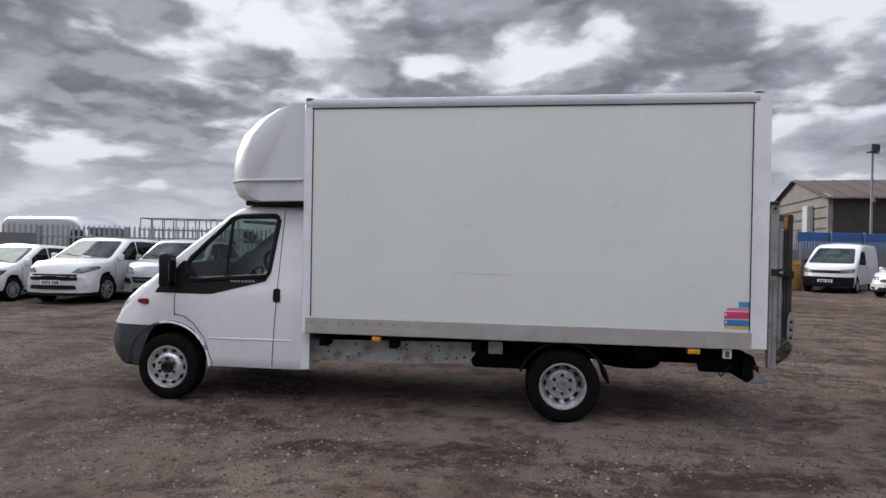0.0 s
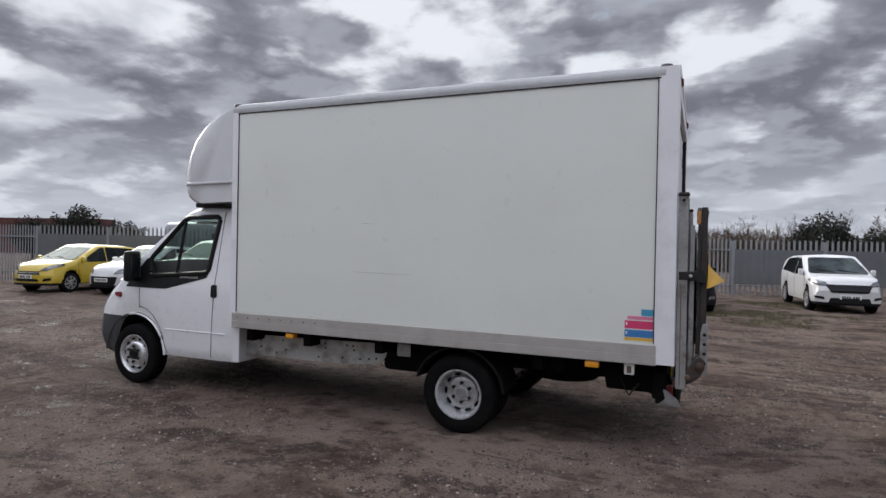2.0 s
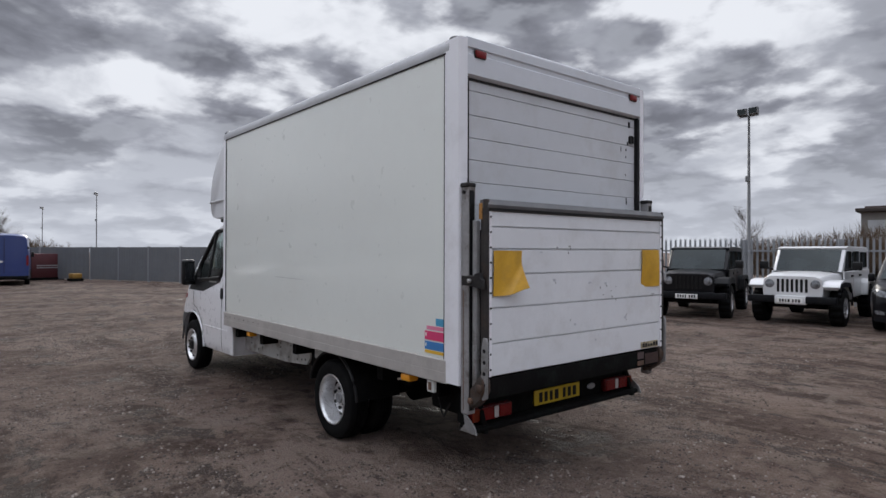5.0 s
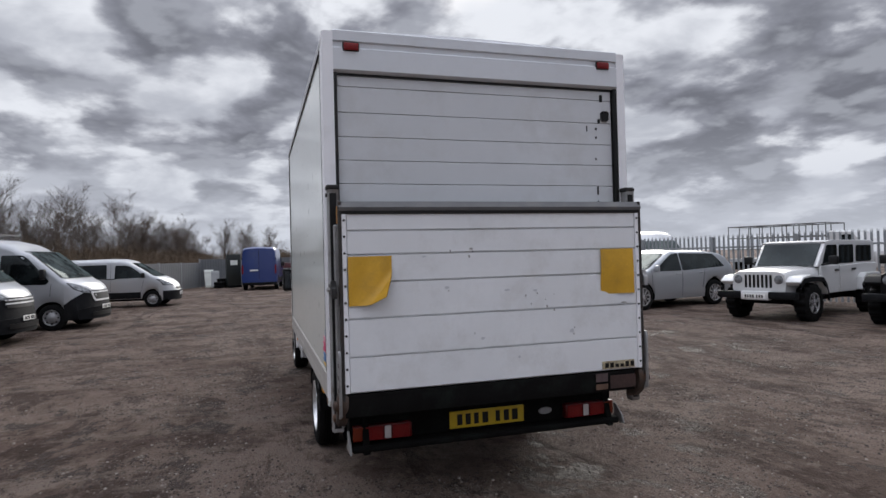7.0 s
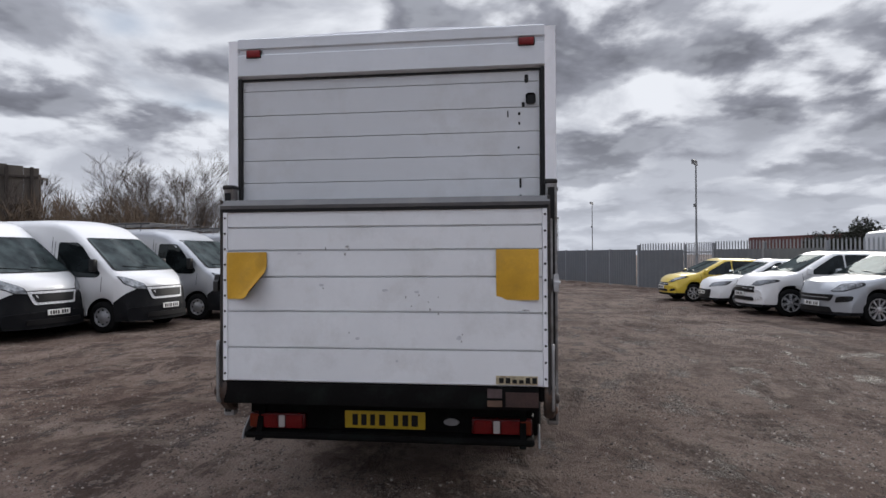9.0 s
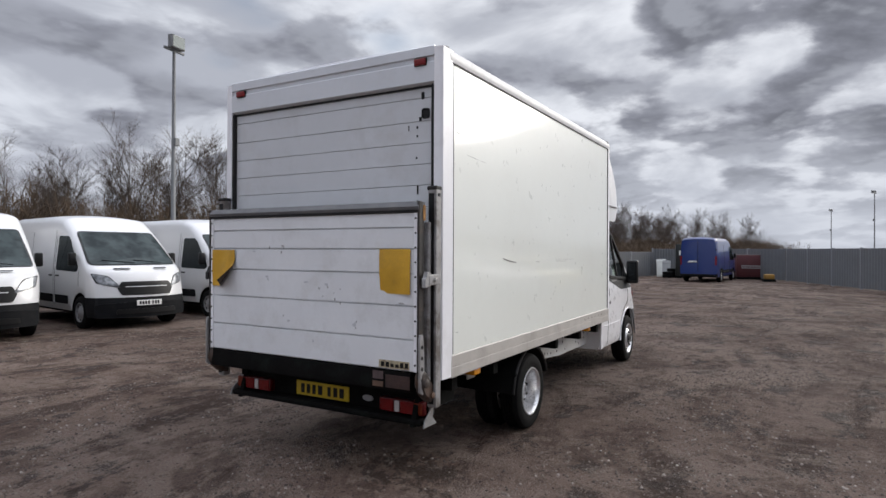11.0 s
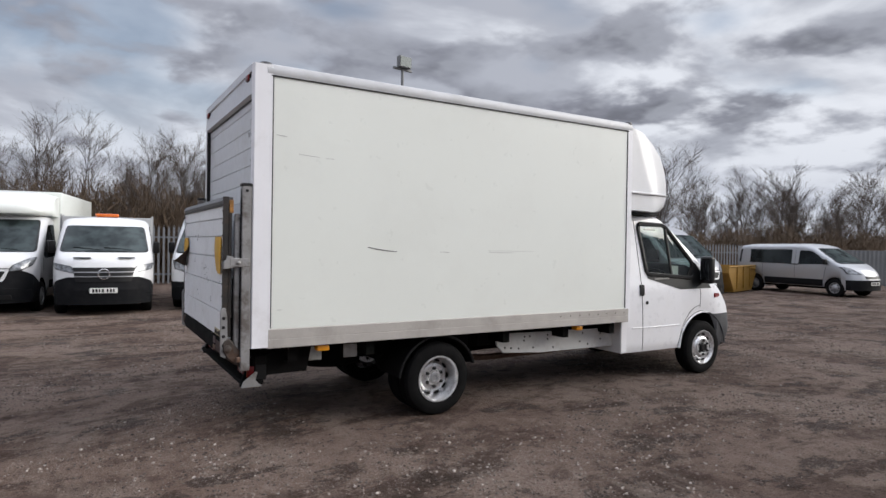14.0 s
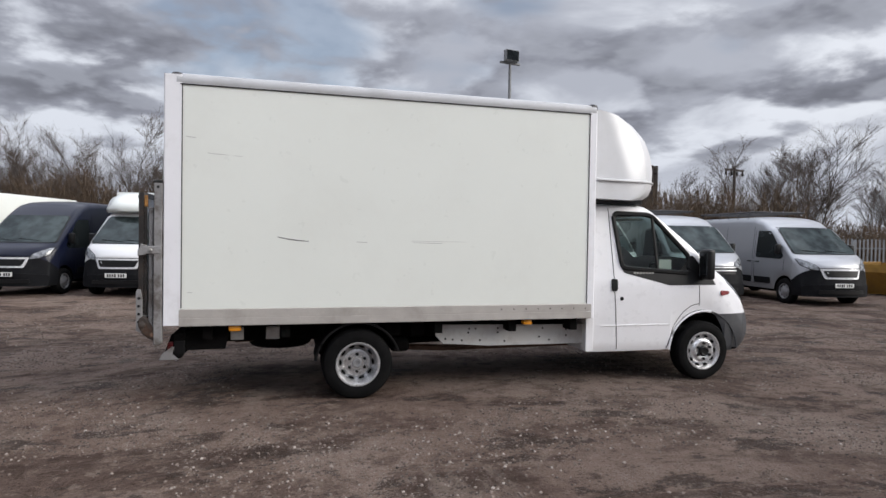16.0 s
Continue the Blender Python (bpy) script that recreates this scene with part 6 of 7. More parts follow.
def vehicle(name, label, category, x, y, heading, s, group=""):
    """A parked vehicle from a table of sizes; its origin lies on the ground under the front axle. heading: the way that it faces, as (x, y)."""
    yaw = math.degrees(math.atan2(heading[1], heading[0]))
    thing = empty(name, pose(x, y, s.get("z", -.01), 0, 0, yaw), label, category, group)
    fo, wb, ro, w, r = s["fo"], s["wb"], s["ro"], s["w"], s["r"]
    back = -(wb + ro) if "cut" not in s else s["cut"]
    arches = [(0, r, r + s.get("gap", .055)), (-wb, r, r + s.get("gap", .055))]
    use = [a for a in arches if a[0] > back]
    low = arched(s.get("sill", .28), use, fo, s.get("nose_low", .24), back, s.get("tail_low", .30))
    high = curve(sorted(s["top"]))
    wide = curve([(back, w - .05), (back + .25, w), (fo - .5, w), (fo, w - .06)])
    bm = shell(stations(back, fo, .10, use), low, high, wide, curve([(back, s["belt"]), (-.4, s["belt"]), (fo - .3, s["belt"] - .25), (fo, .45)]),
               s.get("tumble", .24), s.get("crown", .035), s.get("nose", .26), s.get("tail", .10), 6, 5, 4, s.get("corner", .09), .85)
    tree = BVHTree.FromBMesh(bm)
    dark_z = s.get("dark", (9, 0))

    def rule(c, n):
        if n.z < -.5 or abs(n.y) < .4 and any(math.hypot(c.x - u, c.z - z) < q + .02 for u, z, q in use):
            return "underside"
        if c.x > dark_z[0] and c.z < min(dark_z[1], dark_z[-1] + (dark_z[1] - dark_z[-1]) * (c.x - dark_z[0]) / .45):
            return "front_bumper"
        if c.x < s.get("dark_back", (-99, 0))[0] and c.z < s.get("dark_back", (-99, 0))[1]:
            return "rear_bumper"
        return "body"

    for co, no in (((0, 0, dark_z[1]), (0, 0, 1)), ((dark_z[0], 0, 0), (1, 0, 0)), ((dark_z[0], 0, dark_z[-1]), (dark_z[-1] - dark_z[1], 0, .45))):
        if dark_z[0] < 9:
            bmesh.ops.bisect_plane(bm, geom=bm.verts[:] + bm.edges[:] + bm.faces[:], plane_co=co, plane_no=no)
    groups = split(bm, rule)
    bm.free()
    body = None
    for key in ("body", "front_bumper", "rear_bumper", "underside"):
        if key in groups:
            o = part(key, groups[key], M[s["paint"]] if key == "body" else M["van_plastic" if "bumper" in key else "chassis"], thing, sharp=42)
            body = body or o
    if s.get("screen"):
        part("screen_surround", patch(tree, rounded(swell(s["screen"], .035), .08, 3), "front", .006, .012, 7), M["black"], thing)
        part("windscreen", patch(tree, rounded(s["screen"], .08, 3), "front", .013, .012, 7), M["screen"], thing)
        z0 = min(p[1] for p in s["screen"])
        hw = max(p[0] for p in s["screen"])
        for q in (-.15, .55):
            pts = []
            for k in range(5):
                yy, zz = hw * (q - .75 * k / 4 * .9 + .1), z0 + .03 + .06 * k / 4
                hit = tree.ray_cast(Vector((9, yy, zz)), Vector((-1, 0, 0)))[0]
                if hit:
                    pts.append(hit + Vector((.02, 0, .01)))
            if len(pts) > 2:
                part("wiper", tube(pts, .009, 4), M["black"], thing)
    if s.get("rear_glass"):
        part("rear_window", patch(tree, rounded(s["rear_glass"], .06, 3), "back", .005, .01, 3), M["dark_glass"], thing)
    for poly in s.get("sides", []):
        for view in ("left", "right"):
            part("side_window", patch(tree, rounded(poly, .05, 3), view, .005, .01, 3), M["dark_glass"], thing)
    # rub strips of the vans; on the minibus, shade laid on as dark plates
    for poly in s.get("strips", []):
        for view in ("left", "right"):
            part("rub_or_shade_strip", patch(tree, rounded(poly, .03, 2), view, .012, .02, 4), M["van_plastic"], thing, "dark strip: plastic rub strip on vans, lower-side shade on the minibus")
    for k, (poly, mt, nm) in enumerate(s.get("front", [])):
        if nm == "headlamp" or nm == "fog_lamp":
            for q in (1, -1):
                side = [(q * a, b) for a, b in poly][::q]
                if nm == "headlamp":
                    part("lamp_surround", patch(tree, rounded(swell(side, .022), .03, 2), "front", .007, .012, 7), M["black"], thing)
                part(nm, patch(tree, rounded(side, .03, 2), "front", .014, .012, 7), M[mt], thing)
        else:
            part(nm, patch(tree, rounded(poly, .03, 2), "front", .008 + .005 * k, .02, 7), M[mt], thing)
    for poly, mt, nm in s.get("rear", []):
        for q in (1, -1):
            part(nm, patch(tree, rounded([(q * a, b) for a, b in poly][::q], .03, 2), "back", .006, .01, 3), M[mt], thing)
    for pts in s.get("seams", []):
        for q in (1, -1):
            line = []
            for (x0, z0), (x1, z1) in zip(pts, pts[1:]):
                for k in range(9):
                    hit = tree.ray_cast(Vector((x0 + (x1 - x0) * k / 8, q * 5, z0 + (z1 - z0) * k / 8)), Vector((0, -q, 0)))[0]
                    if hit:
                        line.append(hit)
            if len(line) > 2:
                part("door_seam", tube(line, .006, 4), M["black"], thing)
    for hx, hz in s.get("handles", []):
        for q in (1, -1):
            hit = tree.ray_cast(Vector((hx, q * 5, hz)), Vector((0, -q, 0)))[0]
            if hit:
                part("door_handle", block((hx - .09, hit.y - .02, hz - .018), (hx + .09, hit.y + .02, hz + .018), .01), M[s["paint"] if s.get("body_handles") else "black"], thing)
    mx, mz, ms = s["mirror"]
    for q in (1, -1):
        hit = tree.ray_cast(Vector((mx, q * 5, mz)), Vector((0, -q, 0)))[0]
        wy = abs(hit.y) if hit else w
        mr = part("wing_mirror", block((mx - .05, q * (wy + .09) - .32 * ms, mz - .08 * ms / .2), (mx + .07, q * (wy + .09) + .32 * ms, mz + .10 * ms / .2 * s.get("tall", 1)), .03, 2),
                  M[s["paint"] if s.get("paint_mirror") else "black"], thing)
        part("stalk", tube([(mx + .02, q * (wy - .03), mz - .03), (mx + .02, q * (wy + .08), mz - .02)], .025, 6), M["black"], mr)
    ph = tree.ray_cast(Vector((9, 0, s["plate"])), Vector((-1, 0, 0)))[0]
    plate(thing, pose(ph.x + .012, 0, s["plate"]), M["plate_white"], int(x * 10) % 97)
    if s.get("rear_plate"):
        ph = tree.ray_cast(Vector((-9, 0, s["rear_plate"])), Vector((1, 0, 0)))[0]
        plate(thing, pose(ph.x - .012, 0, s["rear_plate"], 0, 0, 180), M["plate_yellow"], 3)
    for wx in (0, -wb):
        for q in (1, -1):
            car_wheel(thing, wx, q * (w - s.get("inset", .11)), q, r, s.get("tyre_w", .21), s.get("wheels", "alloy"))
    part("axle", block((-wb - .1, -w + .2, r - .06), (.1, w - .2, r + .06)), M["chassis"], thing)
    return thing, tree


def car_table(paint_name, fo, wb, ro, w, h, nose_z, cowl, roof_x, tail, r, **more):
    """Sizes of a passenger car."""
    back = -(wb + ro)
    b = cowl[1] - .03
    mid = -(wb * .5) - .02
    s = dict(paint=paint_name, fo=fo, wb=wb, ro=ro, w=w, r=r, belt=b - .02,
             top=[(back, .78), (back + .05, tail[1]), (tail[0] - .25, (tail[1] + h) / 2 + .05), (tail[0], h - .11), (tail[0] + .6, h - .035), (-wb * .45, h), (roof_x - .25, h - .02), (roof_x, h - .07),
                  (cowl[0], cowl[1]), (cowl[0] + .3, cowl[1] - .055), (fo * .55, nose_z + .10), (fo - .12, nose_z), (fo - .03, nose_z - .14), (fo, nose_z - .28)],
             screen=[(-w + .13, cowl[1] + .02), (w - .13, cowl[1] + .02), (w - .30, h - .085), (-w + .30, h - .085)],
             sides=[[(cowl[0] - .22, b - .01), (roof_x - .10, h - .105), (mid, h - .075), (mid - .03, b - .02)],
                    [(mid - .075, b - .02), (mid - .045, h - .075), (tail[0] + .30, h - .125), (tail[0] - .10, b + .06)]],
             front=[([(w * .50, nose_z - .17), (w * .93, nose_z - .10), (w * .95, nose_z + .01), (w * .60, nose_z - .05)], "lamp", "headlamp"),
                    ([(-w * .48, nose_z - .22), (w * .48, nose_z - .22), (w * .45, nose_z - .11), (-w * .45, nose_z - .11)], "black", "grille"),
                    ([(-w * .55, .27), (w * .55, .27), (w * .48, .40), (-w * .48, .40)], "black", "lower_grille"),
                    ([(w * .66, .32), (w * .86, .34), (w * .86, .41), (w * .66, .40)], "black", "fog_lamp")],
             rear=[([(w * .6, .85), (w * .92, .85), (w * .92, 1.0), (w * .6, 1.0)], "red_lens", "rear_lamp")],
             seams=[[(cowl[0] - .12, b), (cowl[0] - .2, .38)], [(mid - .06, b), (mid - .06, .36)], [(mid - 1.0, b), (mid - .9, .55)]],
             handles=[(mid + .12, b - .10), (mid - .85, b - .09)], body_handles=True, paint_mirror=True,
             mirror=(cowl[0] - .28, b + .06, .2), plate=.46, inset=.115, dark=(.30, .31))
    s.update(more)
    return s


GROUP_N = "cars along the fence"
vehicle("hatchback", "small yellow hatchback parked by the fence", "car", -16.75, 6.65, (.10, -1),
        car_table("car_yellow", .80, 2.51, .68, .86, 1.47, .80, (-.12, .98), -1.0, (-2.75, 1.0), .31,
                  front=[([(.40, .66), (.62, .70), (.80, .82), (.78, .88), (.60, .80)], "lamp", "headlamp"), ([(-.46, .56), (.46, .56), (.40, .66), (-.40, .66)], "black", "grille"),
                         ([(-.42, .605), (.42, .605), (.41, .615), (-.41, .615)], "chrome_white", "grille_bar"), ([(-.44, .36), (.44, .36), (.42, .44), (-.42, .44)], "black", "lower_grille"),
                         ([(.54, .36), (.74, .40), (.74, .47), (.58, .45)], "black", "fog_lamp")], plate=.50), GROUP_N)
vehicle("hatchback", "small white hatchback with dark grille", "car", -14.35, 7.35, (.04, -1),
        car_table("car_white", .82, 2.46, .66, .85, 1.46, .80, (-.15, .98), -1.0, (-2.7, 1.0), .31, wheels="twin",
                  front=[([(.42, .64), (.78, .70), (.80, .82), (.50, .76)], "lamp", "headlamp"), ([(-.45, .30), (.45, .30), (.52, .56), (-.52, .56)], "black", "grille")]), GROUP_N)
vehicle("suv", "white family SUV with chrome-edged grille", "car", -12.05, 7.78, (.06, -1),
        car_table("car_white", .90, 2.67, 1.0, .89, 1.68, .98, (-.18, 1.14), -1.05, (-3.3, 1.18), .36, tumble=.20,
                  front=[([(.46, .80), (.70, .82), (.86, .90), (.84, .96), (.60, .92)], "lamp", "headlamp"), ([(-.62, .62), (.62, .62), (.56, .77), (-.56, .77)], "black", "grille"),
                         ([(-.58, .775), (.58, .775), (.56, .80), (-.56, .80)], "chrome_white", "grille_bar"), ([(-.60, .40), (.60, .40), (.56, .50), (-.56, .50)], "black", "lower_grille"),
                         ([(.64, .42), (.80, .46), (.80, .54), (.66, .52)], "chrome_white", "fog_lamp")], plate=.57), GROUP_N)
vehicle("suv", "silver sporty SUV with large alloy wheels", "car", -10.0, 8.65, (.17, -.985),
        car_table("car_silver", .92, 2.90, 1.0, .95, 1.66, .95, (-.20, 1.12), -1.10, (-3.25, 1.15), .38, tumble=.24, wheels="twin", nose=.32,
                  front=[([(.52, .78), (.76, .80), (.90, .90), (.88, .98), (.66, .93)], "lamp", "headlamp"), ([(-.50, .55), (.50, .55), (.58, .70), (-.58, .70)], "black", "grille"),
                         ([(-.46, .62), (.46, .62), (.47, .64), (-.47, .64)], "grey_rim", "grille_bar"), ([(.60, .52), (.86, .56), (.86, .68), (.64, .66)], "black", "fog_lamp"),
                         ([(-.55, .30), (.55, .30), (.50, .42), (-.50, .42)], "black", "lower_grille")], plate=.48), GROUP_N)
vehicle("people_carrier", "black people carrier facing the yard", "car", 1.36, 12.15, (.17, -.985),
        car_table("car_black", .95, 2.85, 1.0, .91, 1.74, .92, (.02, 1.08), -1.05, (-3.4, 1.10), .34, paint_mirror=True,
                  front=[([(.48, .72), (.74, .76), (.88, .86), (.86, .92), (.62, .86)], "lamp", "headlamp"), ([(-.44, .42), (.44, .42), (.56, .58), (-.56, .58)], "chrome_white", "grille_frame"),
                         ([(-.40, .44), (.40, .44), (.51, .565), (-.51, .565)], "black", "grille"), ([(-.46, .70), (.46, .70), (.47, .725), (-.47, .725)], "chrome_white", "grille_bar"),
                         ([(.62, .38), (.80, .40), (.80, .48), (.64, .46)], "lamp", "fog_lamp")], plate=.50), GROUP_N)
vehicle("suv", "white compact SUV parked alone by the fence", "car", 5.6, 14.5, (.10, -.995),
        car_table("car_white", .86, 2.61, .82, .87, 1.60, .90, (-.12, 1.06), -1.0, (-2.9, 1.12), .34,
                  front=[([(.50, .76), (.72, .78), (.83, .86), (.82, .92), (.58, .86)], "lamp", "headlamp"), ([(-.44, .58), (.44, .58), (.52, .72), (.60, .82), (-.60, .82), (-.52, .72)], "black", "grille"),
                         ([(-.50, .795), (.50, .795), (.50, .82), (-.50, .82)], "chrome_white", "grille_bar"), ([(.58, .38), (.80, .42), (.80, .48), (.60, .46)], "black", "fog_lamp"),
                         ([(-.50, .30), (.50, .30), (.46, .44), (-.46, .44)], "black", "lower_grille")]), GROUP_N)
vehicle("hatchback", "white saloon car with dark grille", "car", 13.3, 17.3, (-.80, -.60),
        car_table("car_white", .85, 2.6, .8, .87, 1.46, .80, (-.12, .98), -1.0, (-3.0, 1.0), .32), GROUP_N)


def off_roader(label, paint_name, x, y, heading):
    """A boxy off-roader: upright grille with slots, flat wings, tall cabin."""
    yaw = math.degrees(math.atan2(heading[1], heading[0]))
    thing = empty("off_roader", pose(x, y, -.01, 0, 0, yaw), label, "car", GROUP_N)
    p = M[paint_name]
    wb, r = 2.92, .42
    hood = bmesh.new()
    rows = []
    for xx, z, w in ((-1.0, 1.20, .74), (-.3, 1.20, .70), (.40, 1.15, .62), (.52, 1.12, .60), (.55, 1.05, .60)):
        rows.append([hood.verts.new((xx, yy, zz)) for yy, zz in ((-w, .62), (-w, z - .10), (-w + .05, z - .02), (-w * .4, z + .02), (w * .4, z + .02), (w - .05, z - .02), (w, z - .10), (w, .62))])
    for a, b in zip(rows, rows[1:]):
        for i in range(7):
            hood.faces.new((a[i], a[i + 1], b[i + 1], b[i]))
    hood.faces.new(rows[0])
    hood.faces.new(rows[-1][::-1])
    part("bonnet", hood, p, thing)
    gr = part("grille", prism([(-.60, .62), (.60, .62), (.62, .80), (.60, 1.06), (.45, 1.13), (-.45, 1.13), (-.60, 1.06), (-.62, .80)], .55, .60, "x", .008), p, thing)
    for i in range(7):
        yy = (i - 3) * .096
        part("slot", block((.595, yy - .027, .76), (.606, yy + .027, 1.06), .012), M["black"], gr)
    for q in (1, -1):
        part("headlamp", lathe([(.59, .10), (.612, .10), (.622, .07), (.625, .001)], (0, q * .47, .95), "x", 18), M["lamp"], gr)
        wing = [(.52, .82), (.60, .90), (.45, 1.02), (.10, 1.05), (-.40, 1.02), (-.58, .85), (-.66, .58), (-.60, .58), (-.50, .82), (-.36, .92), (.10, .96), (.42, .92)]
        part("front_wing", prism(wing, *sorted((q * .60, q * .93)), "y", .012), p if paint_name != "car_black" else M["van_plastic"], thing)
        part("wing_edge", prism([(a, b - .045) for a, b in wing[:7]] + [(a, b - .15) for a, b in wing[6::-1]], *sorted((q * .90, q * .945)), "y"), M["van_plastic"], thing)
        rw = [(-wb + .56, .60), (-wb + .50, .90), (-wb + .34, 1.0), (-wb - .38, 1.0), (-wb - .52, .88), (-wb - .56, .66), (-wb - .48, .66), (-wb - .44, .84), (-wb - .34, .92), (-wb + .30, .92), (-wb + .42, .84), (-wb + .48, .60)]
        part("rear_wing", prism(rw, *sorted((q * .76, q * .93)), "y", .012), M["van_plastic"] if paint_name == "car_black" else p, thing)
        for k, (a, b) in enumerate(((-.62, -1.52), (-1.56, -2.38))):
            d = part("door", block((b, q * .765 - .02, .58), (a, q * .765 + .02, 1.22), .012), p, thing)
            part("handle", block((b + .06, q * .785 - .01, 1.08), (b + .24, q * .785 + .03, 1.13), .01), M["black"], d)
        for k, (a, b, c, e) in enumerate(((-.80, -1.50, 1.26, 1.70), (-1.60, -2.34, 1.26, 1.70), (-2.48, -3.30, 1.28, 1.68))):
            part("side_window", prism(rounded([(a, c), (a - (.22 if k == 0 else .03), e), (b, e), (b, c)], .05, 2), *sorted((q * .735, q * .752)), "y"), M["dark_glass"], thing)
        mr = part("wing_mirror", block((-.82, q * 1.0 - .10, 1.25), (-.72, q * 1.0 + .10, 1.45), .03, 2), M["black"], thing)
        part("stalk", tube([(-.76, q * .74, 1.24), (-.77, q * .95, 1.28)], .025, 6), M["black"], mr)
        for wx in (0, -wb):
            car_wheel(thing, wx, q * .80, q, r, .27, "off_road")
    part("tub", block((-3.55, -.765, .58), (-2.38, .765, 1.24), .02), p, thing)
    part("floor_tub", block((-2.40, -.745, .55), (-.58, .745, .75), .01), M["chassis"], thing)
    roof = [(-.98, 1.74), (-.92, 1.78), (-1.3, 1.82), (-3.3, 1.81), (-3.52, 1.76), (-3.52, 1.70), (-.98, 1.70)]
    part("roof", prism(roof, -.74, .74, "y", .015), p, thing)
    cabin = [(-.56, 1.20), (-.96, 1.74), (-3.5, 1.74), (-3.54, 1.20)]
    part("cabin", prism(cabin, -.735, .735, "y", .015), p, thing)
    part("windscreen", prism([(-.545, 1.22), (-.535, 1.225), (-.935, 1.74), (-.945, 1.735)], -.66, .66, "y"), M["dark_glass"], thing)
    part("front_bumper", block((.58, -.90, .52), (.78, .90, .68), .03, 2), M["van_plastic"], thing)
    if paint_name != "car_black":
        part("bumper_centre", block((.60, -.32, .49), (.795, .32, .69), .03, 2), p, thing)
    plate(thing, pose(.80, 0, .58), M["plate_white"], int(abs(x) * 10))
    part("chassis_frame", block((-3.4, -.5, .40), (.55, .5, .56), .02), M["chassis"], thing)
    part("axle", block((-.06, -.7, r - .06), (.06, .7, r + .06), .02), M["chassis"], thing)
    part("axle", block((-wb - .06, -.7, r - .06), (-wb + .06, .7, r + .06), .02), M["chassis"], thing)
    part("spare_wheel", lathe([(-3.86, .15), (-3.86, .36), (-3.82, .40), (-3.64, .40), (-3.60, .36), (-3.60, .15)], (0, 0, 1.05), "x", 24), M["tyre"], thing)


off_roader("white boxy off-roader with chunky tyres", "car_white", -5.87, 10.05, (.28, -.96))
off_roader("black boxy off-roader with chunky tyres", "car_black", -3.3, 11.35, (.30, -.95))
off_roader("white boxy off-roader with dark wings", "car_white", -.98, 11.95, (.10, -.995))


def big_van(paint_name, h=2.48, **more):
    """Sizes of a tall panel van."""
    s = dict(paint=paint_name, fo=.93, wb=4.0, ro=.95, w=1.02, r=.345, belt=1.30, tumble=.085, crown=.04, nose=.34, corner=.16, gap=.07, sill=.36, nose_low=.26,
             top=[(-4.95, h - .06), (-4.8, h), (-1.9, h), (-1.35, h - .03), (-1.0, h - .12), (-.72, h - .30), (-.55, 2.05), (.30, 1.36), (.45, 1.28), (.72, 1.17), (.84, 1.05), (.90, .80), (.93, .55)],
             screen=[(-.90, 1.35), (.90, 1.35), (.79, 2.06), (-.79, 2.06)],
             sides=[[(-.02, 1.28), (-.52, 1.87), (-.66, 1.97), (-1.16, 1.98), (-1.20, 1.22), (-.12, 1.20)]],
             front=[([(.54, .94), (.74, .96), (.90, 1.06), (.95, 1.22), (.86, 1.20), (.62, 1.07)], "lamp", "headlamp"),
                    ([(-.46, .72), (.46, .72), (.56, .98), (-.56, .98)], "chrome_white", "grille_frame"), ([(-.41, .765), (.41, .765), (.49, .935), (-.49, .935)], "black", "grille_mesh"),
                    ([(-.62, .34), (.62, .34), (.60, .44), (-.60, .44)], "black", "lower_grille")],
             strips=[[(-1.25, .50), (-.55, .50), (-.55, .68), (-1.25, .68)], [(-3.4, .50), (-1.4, .50), (-1.4, .68), (-3.4, .68)]],
             rear=[([(.86, 1.0), (.96, 1.0), (.96, 1.5), (.86, 1.5)], "red_lens", "rear_lamp")],
             seams=[[(.02, 1.22), (-.02, .9)], [(-1.26, 2.0), (-1.28, .46)], [(-1.34, 2.1), (-1.36, .46)], [(-2.7, 2.1), (-2.7, .46)]], handles=[(-1.12, 1.10), (-1.5, 1.10)],
             mirror=(-.15, 1.42, .22), tall=1.7, plate=.56, dark=(.30, 1.0, .66), wheels="steel", inset=.14, tyre_w=.22)
    s.update(more)
    return s


GROUP_S = "vans in the row"


def roof_rack(thing, h, x0, x1):
    rack = part("roof_rack", tube([(x0, .78, h + .14), (x1, .78, h + .14), (x1, -.78, h + .14), (x0, -.78, h + .14)], .022, 6, closed=True), M["rack"], thing, "dark roof rack")
    for i in range(6):
        u = x0 + (x1 - x0) * (i + .5) / 6
        part("bar", tube([(u, -.85, h - .10), (u, -.80, h + .12), (u, .80, h + .12), (u, .85, h - .10)], .018, 5), M["rack"], rack)


v, _ = vehicle("panel_van", "tall silver panel van with roof rack", "van", -13.33, -6.44, (.14, .99), big_van("van_silver", h=2.38), GROUP_S)
roof_rack(v, 2.4, -1.6, -4.6)
v, _ = vehicle("panel_van", "tall silver panel van with chrome chevron grille", "van", -10.2, -7.3, (.12, .99), big_van("van_silver", h=2.38,
    front=[([(.50, .96), (.84, 1.02), (.92, 1.22), (.62, 1.10)], "lamp", "headlamp"), ([(-.58, .80), (.58, .80), (.60, 1.02), (-.60, 1.02)], "black", "grille"),
           ([(-.60, .96), (.60, .96), (.58, .99), (-.58, .99)], "chrome_white", "grille_bar"), ([(-.60, .88), (.60, .88), (.58, .91), (-.58, .91)], "chrome_white", "grille_bar"), ([(-.62, .36), (.62, .36), (.60, .46), (-.60, .46)], "black", "lower_grille")]), GROUP_S)
roof_rack(v, 2.4, -1.6, -4.6)
